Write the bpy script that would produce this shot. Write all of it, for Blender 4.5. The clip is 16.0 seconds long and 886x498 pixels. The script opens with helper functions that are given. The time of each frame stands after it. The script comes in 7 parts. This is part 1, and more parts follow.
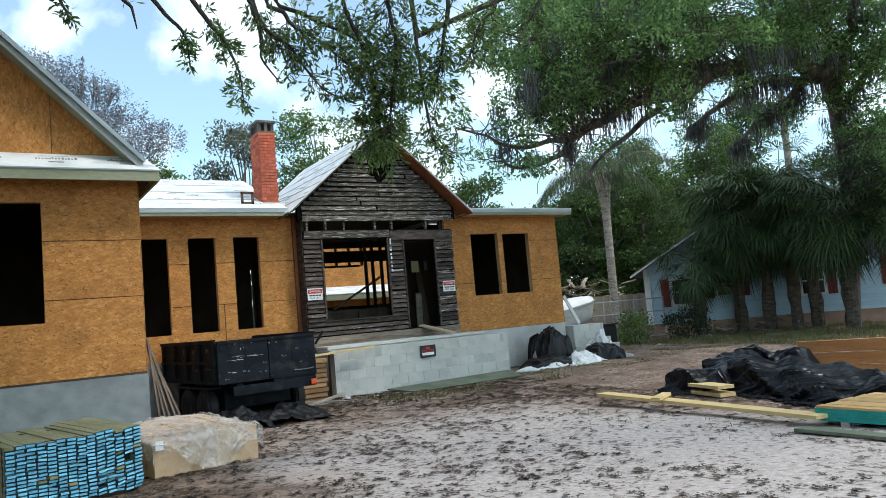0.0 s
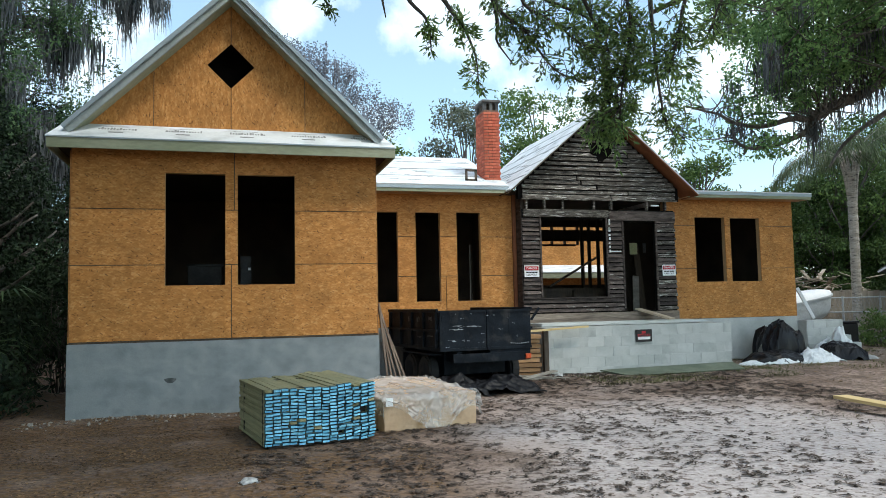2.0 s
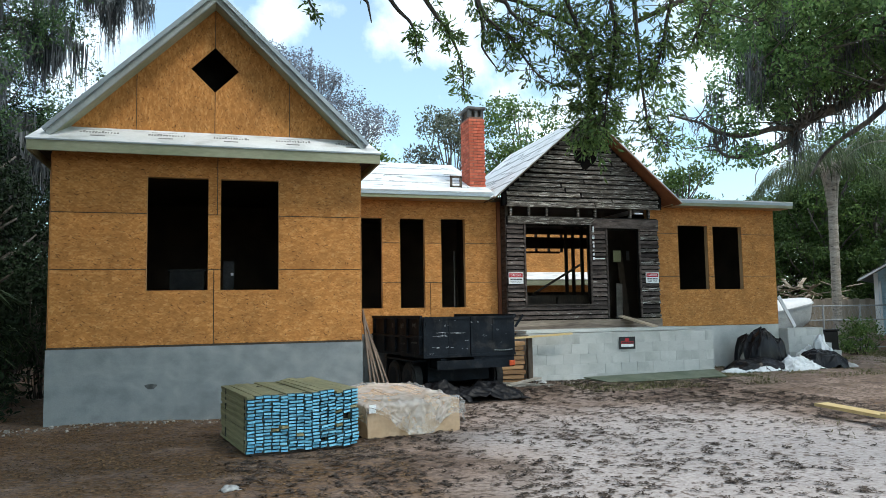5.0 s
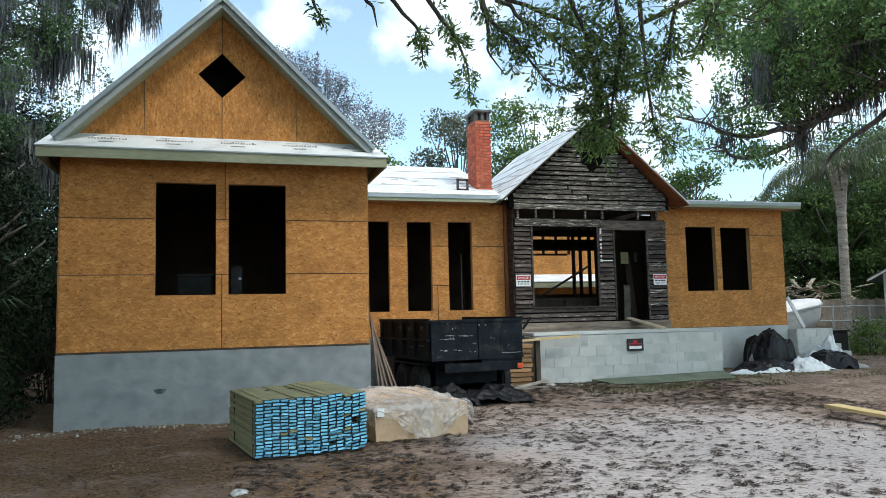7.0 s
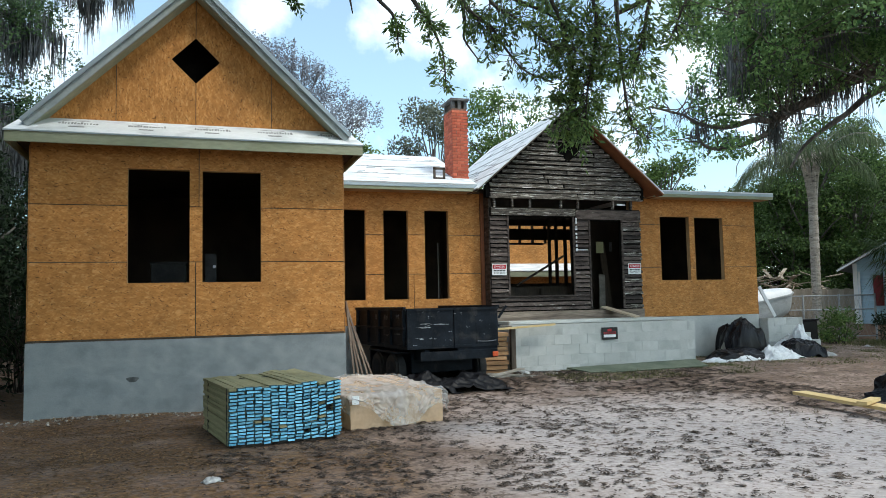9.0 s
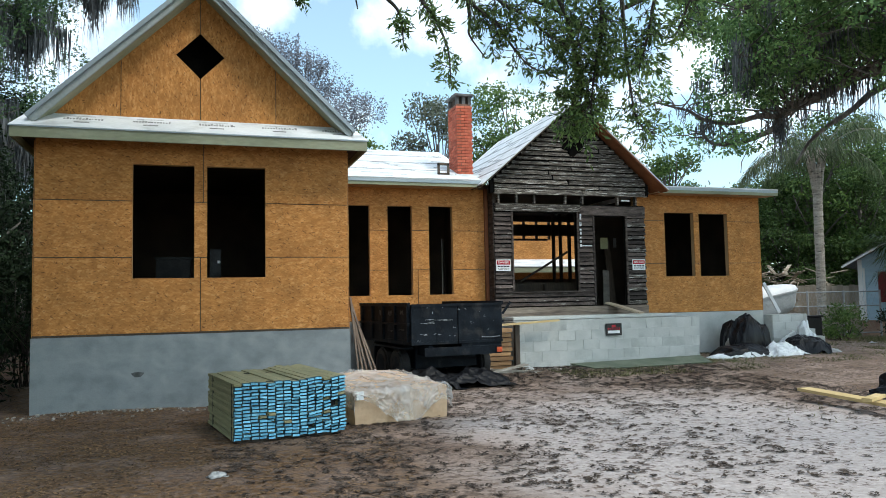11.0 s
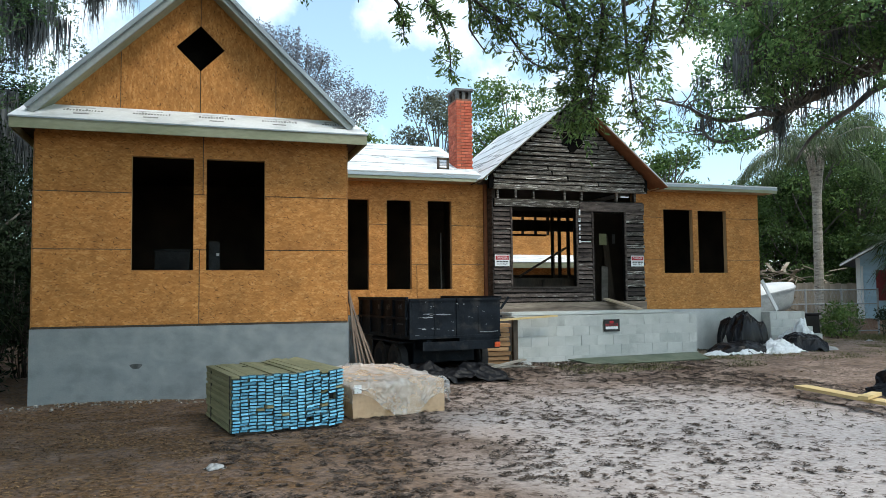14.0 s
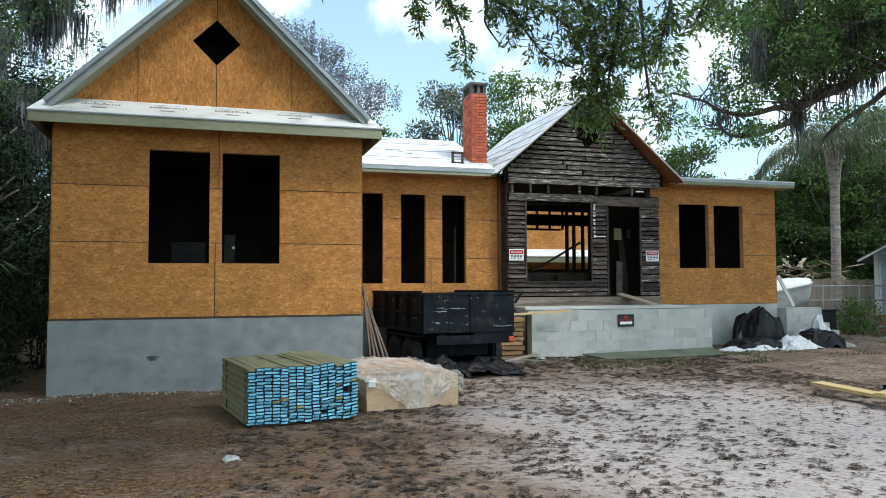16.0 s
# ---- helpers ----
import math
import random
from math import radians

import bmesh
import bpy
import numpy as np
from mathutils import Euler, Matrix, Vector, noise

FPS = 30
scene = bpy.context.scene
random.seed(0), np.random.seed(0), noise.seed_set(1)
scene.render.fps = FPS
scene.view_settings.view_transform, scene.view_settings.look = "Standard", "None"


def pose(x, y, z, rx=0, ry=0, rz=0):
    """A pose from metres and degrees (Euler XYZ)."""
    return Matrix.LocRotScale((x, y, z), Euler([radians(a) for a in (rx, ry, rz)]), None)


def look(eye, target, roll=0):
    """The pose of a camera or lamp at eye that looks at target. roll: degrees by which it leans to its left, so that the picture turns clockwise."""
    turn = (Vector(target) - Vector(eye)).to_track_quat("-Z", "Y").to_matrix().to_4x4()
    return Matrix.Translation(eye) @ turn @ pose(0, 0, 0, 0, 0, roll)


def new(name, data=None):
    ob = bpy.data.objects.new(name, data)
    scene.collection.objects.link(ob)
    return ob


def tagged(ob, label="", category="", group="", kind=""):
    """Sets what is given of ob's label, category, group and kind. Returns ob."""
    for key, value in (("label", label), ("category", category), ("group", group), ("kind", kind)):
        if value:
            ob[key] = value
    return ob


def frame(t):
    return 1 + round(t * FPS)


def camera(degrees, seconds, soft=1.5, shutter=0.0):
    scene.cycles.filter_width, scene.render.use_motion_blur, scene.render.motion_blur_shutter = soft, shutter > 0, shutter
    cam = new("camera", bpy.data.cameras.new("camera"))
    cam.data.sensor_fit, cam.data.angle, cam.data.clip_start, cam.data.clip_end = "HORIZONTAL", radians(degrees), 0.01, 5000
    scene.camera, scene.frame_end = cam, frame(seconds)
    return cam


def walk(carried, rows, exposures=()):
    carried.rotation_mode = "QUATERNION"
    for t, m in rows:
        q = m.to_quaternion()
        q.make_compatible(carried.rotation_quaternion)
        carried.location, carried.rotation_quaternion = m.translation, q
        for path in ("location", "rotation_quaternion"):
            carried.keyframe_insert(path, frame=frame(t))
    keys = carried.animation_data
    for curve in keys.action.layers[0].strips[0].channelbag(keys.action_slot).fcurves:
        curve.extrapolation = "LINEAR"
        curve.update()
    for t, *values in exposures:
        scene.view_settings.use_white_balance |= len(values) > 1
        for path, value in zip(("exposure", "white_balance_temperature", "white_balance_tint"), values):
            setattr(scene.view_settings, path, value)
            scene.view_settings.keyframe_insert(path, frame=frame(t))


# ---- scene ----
cam = camera(61.4, 16.0, 0.68)
EXPOSURES = [(0, 0.32, 6410, 9), (1, 0.3, 6390, 9), (2, 0.36, 6460, 9.5), (9, 0.34, 6460, 9.5), (11.5, 0.38, 6410, 9.3), (16, 0.37, 6510, 9.7)]
PATH = [
    (0, (2.673, -12.733, 1.67), (3.728, -11.042, 1.845), -5.0),
    (0.5, (2.572, -12.771, 1.667), (3.41, -10.962, 1.822), -3.8),
    (1, (2.516, -12.803, 1.668), (3.156, -10.914, 1.821), -2.6),
    (1.5, (2.479, -12.827, 1.668), (3.027, -10.909, 1.815), -1.9),
    (2, (2.473, -12.819, 1.671), (3.014, -10.899, 1.818), -1.2),
    (2.5, (2.461, -12.808, 1.674), (3.023, -10.895, 1.829), -1.2),
    (3, (2.46, -12.799, 1.676), (2.992, -10.877, 1.831), -1.1),
    (3.5, (2.463, -12.791, 1.676), (3.035, -10.881, 1.829), -0.7),
    (4, (2.475, -12.791, 1.673), (3.058, -10.885, 1.827), -0.6),
    (6.3, (2.477, -12.805, 1.662), (3.049, -10.896, 1.838), -1.6),
    (6.5, (2.472, -12.804, 1.665), (3.036, -10.892, 1.834), -1.4),
    (7, (2.476, -12.806, 1.671), (3.039, -10.894, 1.843), -1.3),
    (7.5, (2.488, -12.817, 1.667), (3.073, -10.912, 1.835), -1.4),
    (8, (2.494, -12.811, 1.664), (3.078, -10.904, 1.818), -1.5),
    (8.5, (2.497, -12.814, 1.664), (3.096, -10.913, 1.822), -1.5),
    (9, (2.502, -12.821, 1.656), (3.122, -10.925, 1.798), -1.2),
    (11.5, (2.487, -12.815, 1.662), (3.094, -10.914, 1.793), -1.0),
    (12, (2.491, -12.827, 1.666), (3.095, -10.925, 1.799), -0.9),
    (12.5, (2.488, -12.827, 1.664), (3.105, -10.929, 1.794), -0.8),
    (13, (2.479, -12.821, 1.663), (3.09, -10.92, 1.778), -0.3),
    (13.5, (2.487, -12.828, 1.666), (3.103, -10.929, 1.789), -0.4),
    (14, (2.486, -12.827, 1.659), (3.1, -10.927, 1.775), -0.6),
    (14.5, (2.483, -12.834, 1.656), (3.101, -10.936, 1.776), -0.4),
    (15, (2.483, -12.83, 1.659), (3.098, -10.93, 1.786), -0.5),
    (15.5, (2.474, -12.823, 1.659), (3.077, -10.921, 1.783), -0.4),
    (16, (2.475, -12.833, 1.663), (3.054, -10.921, 1.763), -0.3),
]
walk(cam, [(t, look(eye, target, roll)) for t, eye, target, roll in PATH], EXPOSURES)


# ---- light: thin cloud and blue sky, the sun high over the yard behind thin cloud ----
SUN_EL, SUN_AZ = radians(56), radians(142)
world = bpy.data.worlds.new("sky")
scene.world = world
world.use_nodes = True
wn, wl = world.node_tree.nodes, world.node_tree.links
wn.clear()
w_out = wn.new("ShaderNodeOutputWorld")
w_bg = wn.new("ShaderNodeBackground")
w_sky = wn.new("ShaderNodeTexSky")
w_sky.sky_type = "NISHITA"
w_sky.sun_disc = False
w_sky.sun_elevation, w_sky.sun_rotation = SUN_EL, SUN_AZ
w_sky.air_density, w_sky.dust_density, w_sky.ozone_density = 1.0, 1.6, 0.6
w_cl = wn.new("ShaderNodeTexNoise")
w_cl.inputs["Scale"].default_value = 5.5
w_cl.inputs["Detail"].default_value = 7.0
w_cl.inputs["Roughness"].default_value = 0.55
w_ramp = wn.new("ShaderNodeValToRGB")
w_ramp.color_ramp.elements[0].position, w_ramp.color_ramp.elements[1].position = 0.47, 0.69
w_ramp.color_ramp.elements[0].color = (0.1, 0.1, 0.1, 1)
w_mix = wn.new("ShaderNodeMix")
w_mix.data_type = "RGBA"
w_mix.inputs["B"].default_value = (9.8, 10.6, 10.5, 1)
wl.new(w_cl.outputs["Fac"], w_ramp.inputs["Fac"])
wl.new(w_ramp.outputs["Color"], w_mix.inputs["Factor"])
w_tint = wn.new("ShaderNodeMix")
w_tint.data_type, w_tint.blend_type = "RGBA", "MULTIPLY"
w_tint.inputs["Factor"].default_value = 1.0
w_tint.inputs["B"].default_value = (1.17, 1.44, 1.43, 1)
wl.new(w_sky.outputs["Color"], w_tint.inputs["A"])
wl.new(w_tint.outputs["Result"], w_mix.inputs["A"])
wl.new(w_mix.outputs["Result"], w_bg.inputs["Color"])
w_bg.inputs["Strength"].default_value = 0.15
wl.new(w_bg.outputs["Background"], w_out.inputs["Surface"])

sun_data = bpy.data.lights.new("sun", "SUN")
sun_data.energy, sun_data.angle, sun_data.color = 1.65, radians(13), (1.0, 0.95, 0.87)
sun = new("sun", sun_data)
# the sun's azimuth counts from +y towards +x
sun_dir = Vector((math.sin(SUN_AZ) * math.cos(SUN_EL), math.cos(SUN_AZ) * math.cos(SUN_EL), math.sin(SUN_EL)))
sun.matrix_world = look(sun_dir * 60, (0, 0, 0))


# ---- materials ----
def rgb(c):
    return (c[0], c[1], c[2], 1.0)


def mat(name, c1, c2, scale=3.0, stretch=(1, 1, 1), rough=0.8, fine=45.0, fine_amt=0.25, bump=0.25, bump_dist=0.01,
        metal=0.0, lo=0.35, hi=0.65, rnd=0.0, island=0.0, spec=0.35, third=None, third_scale=1.2, third_lo=0.55, third_hi=0.7):
    """Two colours mixed by broad noise, broken by fine grain, with stains of a third colour and relief."""
    m = bpy.data.materials.new(name)
    m.use_nodes = True
    n, l = m.node_tree.nodes, m.node_tree.links
    b = n["Principled BSDF"]
    tc = n.new("ShaderNodeTexCoord")
    mp = n.new("ShaderNodeMapping")
    mp.inputs["Scale"].default_value = stretch
    l.new(tc.outputs["Object"], mp.inputs["Vector"])
    vec = mp.outputs["Vector"]
    if rnd:
        oi = n.new("ShaderNodeObjectInfo")
        sc = n.new("ShaderNodeMath")
        sc.operation = "MULTIPLY"
        sc.inputs[1].default_value = 37.0
        l.new(oi.outputs["Random"], sc.inputs[0])
        ad = n.new("ShaderNodeVectorMath")
        ad.operation = "ADD"
        l.new(vec, ad.inputs[0])
        l.new(sc.outputs[0], ad.inputs[1])
        vec = ad.outputs[0]
    n1 = n.new("ShaderNodeTexNoise")
    n1.inputs["Scale"].default_value, n1.inputs["Detail"].default_value = scale, 5.0
    l.new(vec, n1.inputs["Vector"])
    r1 = n.new("ShaderNodeValToRGB")
    r1.color_ramp.elements[0].position, r1.color_ramp.elements[1].position = lo, hi
    r1.color_ramp.elements[0].color, r1.color_ramp.elements[1].color = rgb(c1), rgb(c2)
    l.new(n1.outputs["Fac"], r1.inputs["Fac"])
    col = r1.outputs["Color"]
    if third:
        n3 = n.new("ShaderNodeTexNoise")
        n3.inputs["Scale"].default_value, n3.inputs["Detail"].default_value = third_scale, 6.0
        l.new(vec, n3.inputs["Vector"])
        r3 = n.new("ShaderNodeMapRange")
        r3.inputs["From Min"].default_value, r3.inputs["From Max"].default_value = third_lo, third_hi
        l.new(n3.outputs["Fac"], r3.inputs["Value"])
        mx = n.new("ShaderNodeMix")
        mx.data_type = "RGBA"
        mx.inputs["B"].default_value = rgb(third)
        l.new(r3.outputs["Result"], mx.inputs["Factor"])
        l.new(col, mx.inputs["A"])
        col = mx.outputs["Result"]
    n2 = n.new("ShaderNodeTexNoise")
    n2.inputs["Scale"].default_value, n2.inputs["Detail"].default_value = fine, 4.0
    l.new(vec, n2.inputs["Vector"])
    val = n.new("ShaderNodeMapRange")
    val.inputs["From Min"].default_value, val.inputs["From Max"].default_value = 0.25, 0.75
    val.inputs["To Min"].default_value, val.inputs["To Max"].default_value = 1 - fine_amt, 1 + fine_amt
    l.new(n2.outputs["Fac"], val.inputs["Value"])
    v = val.outputs["Result"]
    for amt, kind in ((rnd, "ob"), (island, "is")):
        if not amt:
            continue
        src = n.new("ShaderNodeObjectInfo").outputs["Random"] if kind == "ob" else n.new("ShaderNodeNewGeometry").outputs["Random Per Island"]
        mr = n.new("ShaderNodeMapRange")
        mr.inputs["To Min"].default_value, mr.inputs["To Max"].default_value = 1 - amt, 1 + amt
        l.new(src, mr.inputs["Value"])
        mu = n.new("ShaderNodeMath")
        mu.operation = "MULTIPLY"
        l.new(v, mu.inputs[0])
        l.new(mr.outputs["Result"], mu.inputs[1])
        v = mu.outputs[0]
    hs = n.new("ShaderNodeHueSaturation")
    l.new(v, hs.inputs["Value"])
    l.new(col, hs.inputs["Color"])
    l.new(hs.outputs["Color"], b.inputs["Base Color"])
    b.inputs["Roughness"].default_value, b.inputs["Metallic"].default_value = rough, metal
    b.inputs["Specular IOR Level"].default_value = spec
    if bump:
        bp = n.new("ShaderNodeBump")
        bp.inputs["Strength"].default_value, bp.inputs["Distance"].default_value = bump, bump_dist
        l.new(n2.outputs["Fac"], bp.inputs["Height"])
        l.new(bp.outputs["Normal"], b.inputs["Normal"])
    return m


def osb_mat(name, tint=1.0, swap=False):
    """Oriented strand board: flat overlapping flakes of several tones, mostly along one way, with dark chips and splinters."""
    m = bpy.data.materials.new(name)
    m.use_nodes = True
    n, l = m.node_tree.nodes, m.node_tree.links
    b = n["Principled BSDF"]

    def math_node(op, a, c):
        q = n.new("ShaderNodeMath")
        q.operation = op
        for k, v in ((0, a), (1, c)):
            if isinstance(v, (int, float)):
                q.inputs[k].default_value = v
            else:
                l.new(v, q.inputs[k])
        return q.outputs[0]

    def spread(value, lo, hi, to0=0.0, to1=1.0):
        q = n.new("ShaderNodeMapRange")
        q.inputs["From Min"].default_value, q.inputs["From Max"].default_value = lo, hi
        q.inputs["To Min"].default_value, q.inputs["To Max"].default_value = to0, to1
        l.new(value, q.inputs["Value"])
        return q.outputs["Result"]

    # flat coordinates on the sheet: along it and up it, shifted from sheet to sheet
    tc, oi, sep, flat = n.new("ShaderNodeTexCoord"), n.new("ShaderNodeObjectInfo"), n.new("ShaderNodeSeparateXYZ"), n.new("ShaderNodeCombineXYZ")
    l.new(tc.outputs["Object"], sep.inputs[0])
    shift = math_node("MULTIPLY", oi.outputs["Random"], 53.0)
    along = math_node("ADD", math_node("ADD", sep.outputs["X"], sep.outputs["Y"]), shift)
    up = math_node("ADD", sep.outputs["Z"], shift)
    l.new(up if swap else along, flat.inputs["X"])
    l.new(along if swap else up, flat.inputs["Y"])
    wob = n.new("ShaderNodeTexNoise")
    wob.inputs["Scale"].default_value, wob.inputs["Detail"].default_value = 9.0, 3.0
    l.new(flat.outputs[0], wob.inputs["Vector"])
    wm, ad = n.new("ShaderNodeVectorMath"), n.new("ShaderNodeVectorMath")
    wm.operation, ad.operation = "SCALE", "ADD"
    wm.inputs["Scale"].default_value = 0.035
    l.new(wob.outputs["Color"], wm.inputs[0])
    l.new(flat.outputs[0], ad.inputs[0])
    l.new(wm.outputs[0], ad.inputs[1])

    def flakes(sx, sy, turn):
        mp, vo, sc = n.new("ShaderNodeMapping"), n.new("ShaderNodeTexVoronoi"), n.new("ShaderNodeSeparateColor")
        mp.vector_type = "TEXTURE"
        mp.inputs["Scale"].default_value = (1 / sx, 1 / sy, 1)
        mp.inputs["Rotation"].default_value = (0, 0, turn)
        vo.voronoi_dimensions = "2D"
        vo.inputs["Scale"].default_value = 1.0
        l.new(ad.outputs[0], mp.inputs["Vector"])
        l.new(mp.outputs["Vector"], vo.inputs["Vector"])
        l.new(vo.outputs["Color"], sc.inputs["Color"])
        return sc.outputs["Red"], sc.outputs["Green"], vo.outputs["Distance"]

    a, b2, c = flakes(10, 38, 0.12), flakes(13, 46, -0.5), flakes(12, 40, 0.95)
    tone = math_node("ADD", math_node("MULTIPLY", a[0], 0.42), math_node("ADD", math_node("MULTIPLY", b2[0], 0.34), math_node("MULTIPLY", c[0], 0.24)))
    rp = n.new("ShaderNodeValToRGB")
    e = rp.color_ramp.elements
    e[0].position, e[0].color = 0.1, rgb([0.37 * tint, 0.155 * tint, 0.04 * tint])
    e[1].position, e[1].color = 0.92, rgb([0.6 * tint, 0.305 * tint, 0.105 * tint])
    for pos, col in ((0.34, (0.425, 0.18, 0.047)), (0.62, (0.5, 0.225, 0.064))):
        rp.color_ramp.elements.new(pos).color = rgb([v * tint for v in col])
    l.new(tone, rp.inputs["Fac"])
    big = n.new("ShaderNodeTexNoise")
    big.inputs["Scale"].default_value, big.inputs["Detail"].default_value = 1.7, 6.0
    l.new(flat.outputs[0], big.inputs["Vector"])
    value = spread(big.outputs["Fac"], 0.3, 0.7, 0.82, 1.14)
    blot = n.new("ShaderNodeTexNoise")
    blot.inputs["Scale"].default_value, blot.inputs["Detail"].default_value, blot.inputs["Roughness"].default_value = 6.5, 8.0, 0.7
    l.new(ad.outputs[0], blot.inputs["Vector"])
    value = math_node("MULTIPLY", value, spread(blot.outputs["Fac"], 0.32, 0.68, 0.84, 1.13))
    # dark chips: a few of the cells carry a long dark splinter
    for sx, sy, turn, keep, size in ((7, 26, 0.2, 0.9, 0.26), (8, 30, -0.65, 0.93, 0.3), (11, 24, 1.35, 0.95, 0.26), (20, 60, 0.1, 0.86, 0.36)):
        r, g, d = flakes(sx, sy, turn)
        chip = math_node("MULTIPLY", math_node("GREATER_THAN", r, keep), spread(d, size, size * 0.55))
        deep = spread(g, 0.0, 1.0, 0.18, 0.6)
        value = math_node("MULTIPLY", value, math_node("SUBTRACT", 1.0, math_node("MULTIPLY", chip, deep)))
    hs = n.new("ShaderNodeHueSaturation")
    l.new(value, hs.inputs["Value"])
    l.new(rp.outputs["Color"], hs.inputs["Color"])
    l.new(hs.outputs["Color"], b.inputs["Base Color"])
    b.inputs["Roughness"].default_value, b.inputs["Specular IOR Level"].default_value = 0.72, 0.25
    bp = n.new("ShaderNodeBump")
    bp.inputs["Strength"].default_value, bp.inputs["Distance"].default_value = 0.35, 0.004
    l.new(tone, bp.inputs["Height"])
    l.new(bp.outputs["Normal"], b.inputs["Normal"])
    return m


OSB = osb_mat("osb")
OSB_UP = osb_mat("osb_upright", 1.04, True)
STUD = mat("raw_stud", (0.42, 0.25, 0.12), (0.55, 0.36, 0.19), 2.0, (1, 1, 0.15), fine=30, fine_amt=0.15, rnd=0.12)
DARKWOOD = mat("dark_wood", (0.05, 0.04, 0.032), (0.1, 0.075, 0.055), 3.0, (1, 1, 0.2), fine=30, rnd=0.2)
# the gloom of unlit rooms and openings is put into this colour
INSIDE = mat("unlit_inside", (0.05, 0.04, 0.032), (0.085, 0.065, 0.05), 1.5, rough=0.9)
STUCCO = mat("grey_parge", (0.185, 0.208, 0.218), (0.275, 0.3, 0.308), 2.6, (0.9, 1, 1.2), rough=0.9, fine=60, fine_amt=0.1, bump=0.35, bump_dist=0.006,
             third=(0.17, 0.188, 0.196), third_scale=2.5, third_lo=0.5, third_hi=0.85)
BLOCK = mat("concrete_block", (0.43, 0.44, 0.42), (0.53, 0.535, 0.51), 1.6, rough=0.92, fine=70, fine_amt=0.12, bump=0.5, bump_dist=0.004, rnd=0.03,
            third=(0.36, 0.37, 0.35), third_scale=2.4, third_lo=0.5, third_hi=0.74)
MORTAR = mat("mortar", (0.4, 0.41, 0.39), (0.5, 0.51, 0.49), 4.0, rough=0.95, fine=60)
TRIM = mat("treated_trim", (0.24, 0.26, 0.17), (0.34, 0.35, 0.25), 2.0, (0.3, 1, 1), fine=25, fine_amt=0.12, rough=0.75, rnd=0.06)
DRIP = mat("drip_edge", (0.3, 0.36, 0.4), (0.38, 0.44, 0.47), 2.0, (0.4, 1, 1), rough=0.45, metal=0.3, fine=20, fine_amt=0.06, bump=0.05)
UNDERLAY = mat("roof_membrane", (0.62, 0.645, 0.65), (0.78, 0.795, 0.8), 1.4, (1, 2, 1), rough=0.6, fine=18, fine_amt=0.06, bump=0.1,
               third=(0.42, 0.43, 0.42), third_scale=2.2, third_lo=0.54, third_hi=0.78)
ROOFMARK = mat("faint_roof_print", (0.25, 0.26, 0.27), (0.5, 0.5, 0.5), 25.0, rough=0.7, fine=60)
PRINT = mat("membrane_print", (0.12, 0.125, 0.13), (0.32, 0.32, 0.32), 25.0, rough=0.7, fine=60)
SIDING = mat("weathered_siding", (0.02, 0.016, 0.013), (0.15, 0.132, 0.112), 4.0, (1.1, 1, 14), rough=0.9, fine=30, fine_amt=0.75, bump=0.6, bump_dist=0.006,
             rnd=0.35, third=(0.42, 0.4, 0.36), third_scale=4.2, third_lo=0.565, third_hi=0.64)
SIDING_LOW = mat("dark_siding", (0.03, 0.022, 0.019), (0.1, 0.079, 0.069), 3.6, (0.9, 1, 4), rough=0.88, fine=22, fine_amt=0.4, bump=0.5, bump_dist=0.005,
                 rnd=0.5, third=(0.2, 0.185, 0.165), third_scale=5.0, third_lo=0.63, third_hi=0.7)
REDTRIM = mat("red_brown_trim", (0.2, 0.07, 0.03), (0.3, 0.11, 0.045), 3.0, (1, 1, 0.3), rough=0.7, fine=30, fine_amt=0.15)
BRICK = mat("red_brick", (0.42, 0.09, 0.05), (0.55, 0.15, 0.085), 6.0, rough=0.85, fine=60, fine_amt=0.2, rnd=0.22)
BRICKMORTAR = mat("brick_mortar", (0.17, 0.085, 0.06), (0.26, 0.15, 0.11), 8.0, rough=0.95)
CONC = mat("old_concrete", (0.3, 0.3, 0.29), (0.42, 0.42, 0.4), 3.0, rough=0.9, fine=40, fine_amt=0.2)
BLACKMET = mat("black_trailer_paint", (0.004, 0.006, 0.009), (0.011, 0.015, 0.021), 3.0, rough=0.62, fine=30, fine_amt=0.3, bump=0.15,
               third=(0.03, 0.03, 0.031), third_scale=4.0, spec=0.12)
RUBBER = mat("tyre_rubber", (0.015, 0.015, 0.016), (0.03, 0.03, 0.03), 5.0, rough=0.85)
DULLMARK = mat("worn_white_paint", (0.045, 0.046, 0.048), (0.1, 0.1, 0.1), 20.0, rough=0.8)
SCUFF = mat("scraped_paint", (0.16, 0.17, 0.18), (0.42, 0.44, 0.46), 20.0, rough=0.6)
POLY = mat("black_plastic", (0.003, 0.003, 0.004), (0.008, 0.008, 0.011), 3.0, rough=0.3, fine=9, fine_amt=0.2, bump=0.05, bump_dist=0.015, spec=0.2)
BLACKFILM = mat("dull_black_film", (0.004, 0.004, 0.005), (0.012, 0.012, 0.014), 5.0, rough=0.42, fine=12, fine_amt=0.3, bump=0.5, bump_dist=0.03, spec=0.12)
WHITEPOLY = mat("white_sacking", (0.6, 0.62, 0.64), (0.75, 0.76, 0.77), 4.0, rough=0.6, fine=30, fine_amt=0.1, bump=0.3)
PINE = mat("new_pine", (0.55, 0.4, 0.18), (0.68, 0.52, 0.27), 2.0, (1, 0.2, 1), rough=0.7, fine=25, fine_amt=0.12, rnd=0.08)
TREATED = mat("treated_pine", (0.2, 0.19, 0.1), (0.3, 0.28, 0.16), 1.6, (2, 0.25, 2), rough=0.8, fine=25, fine_amt=0.2, rnd=0.12)
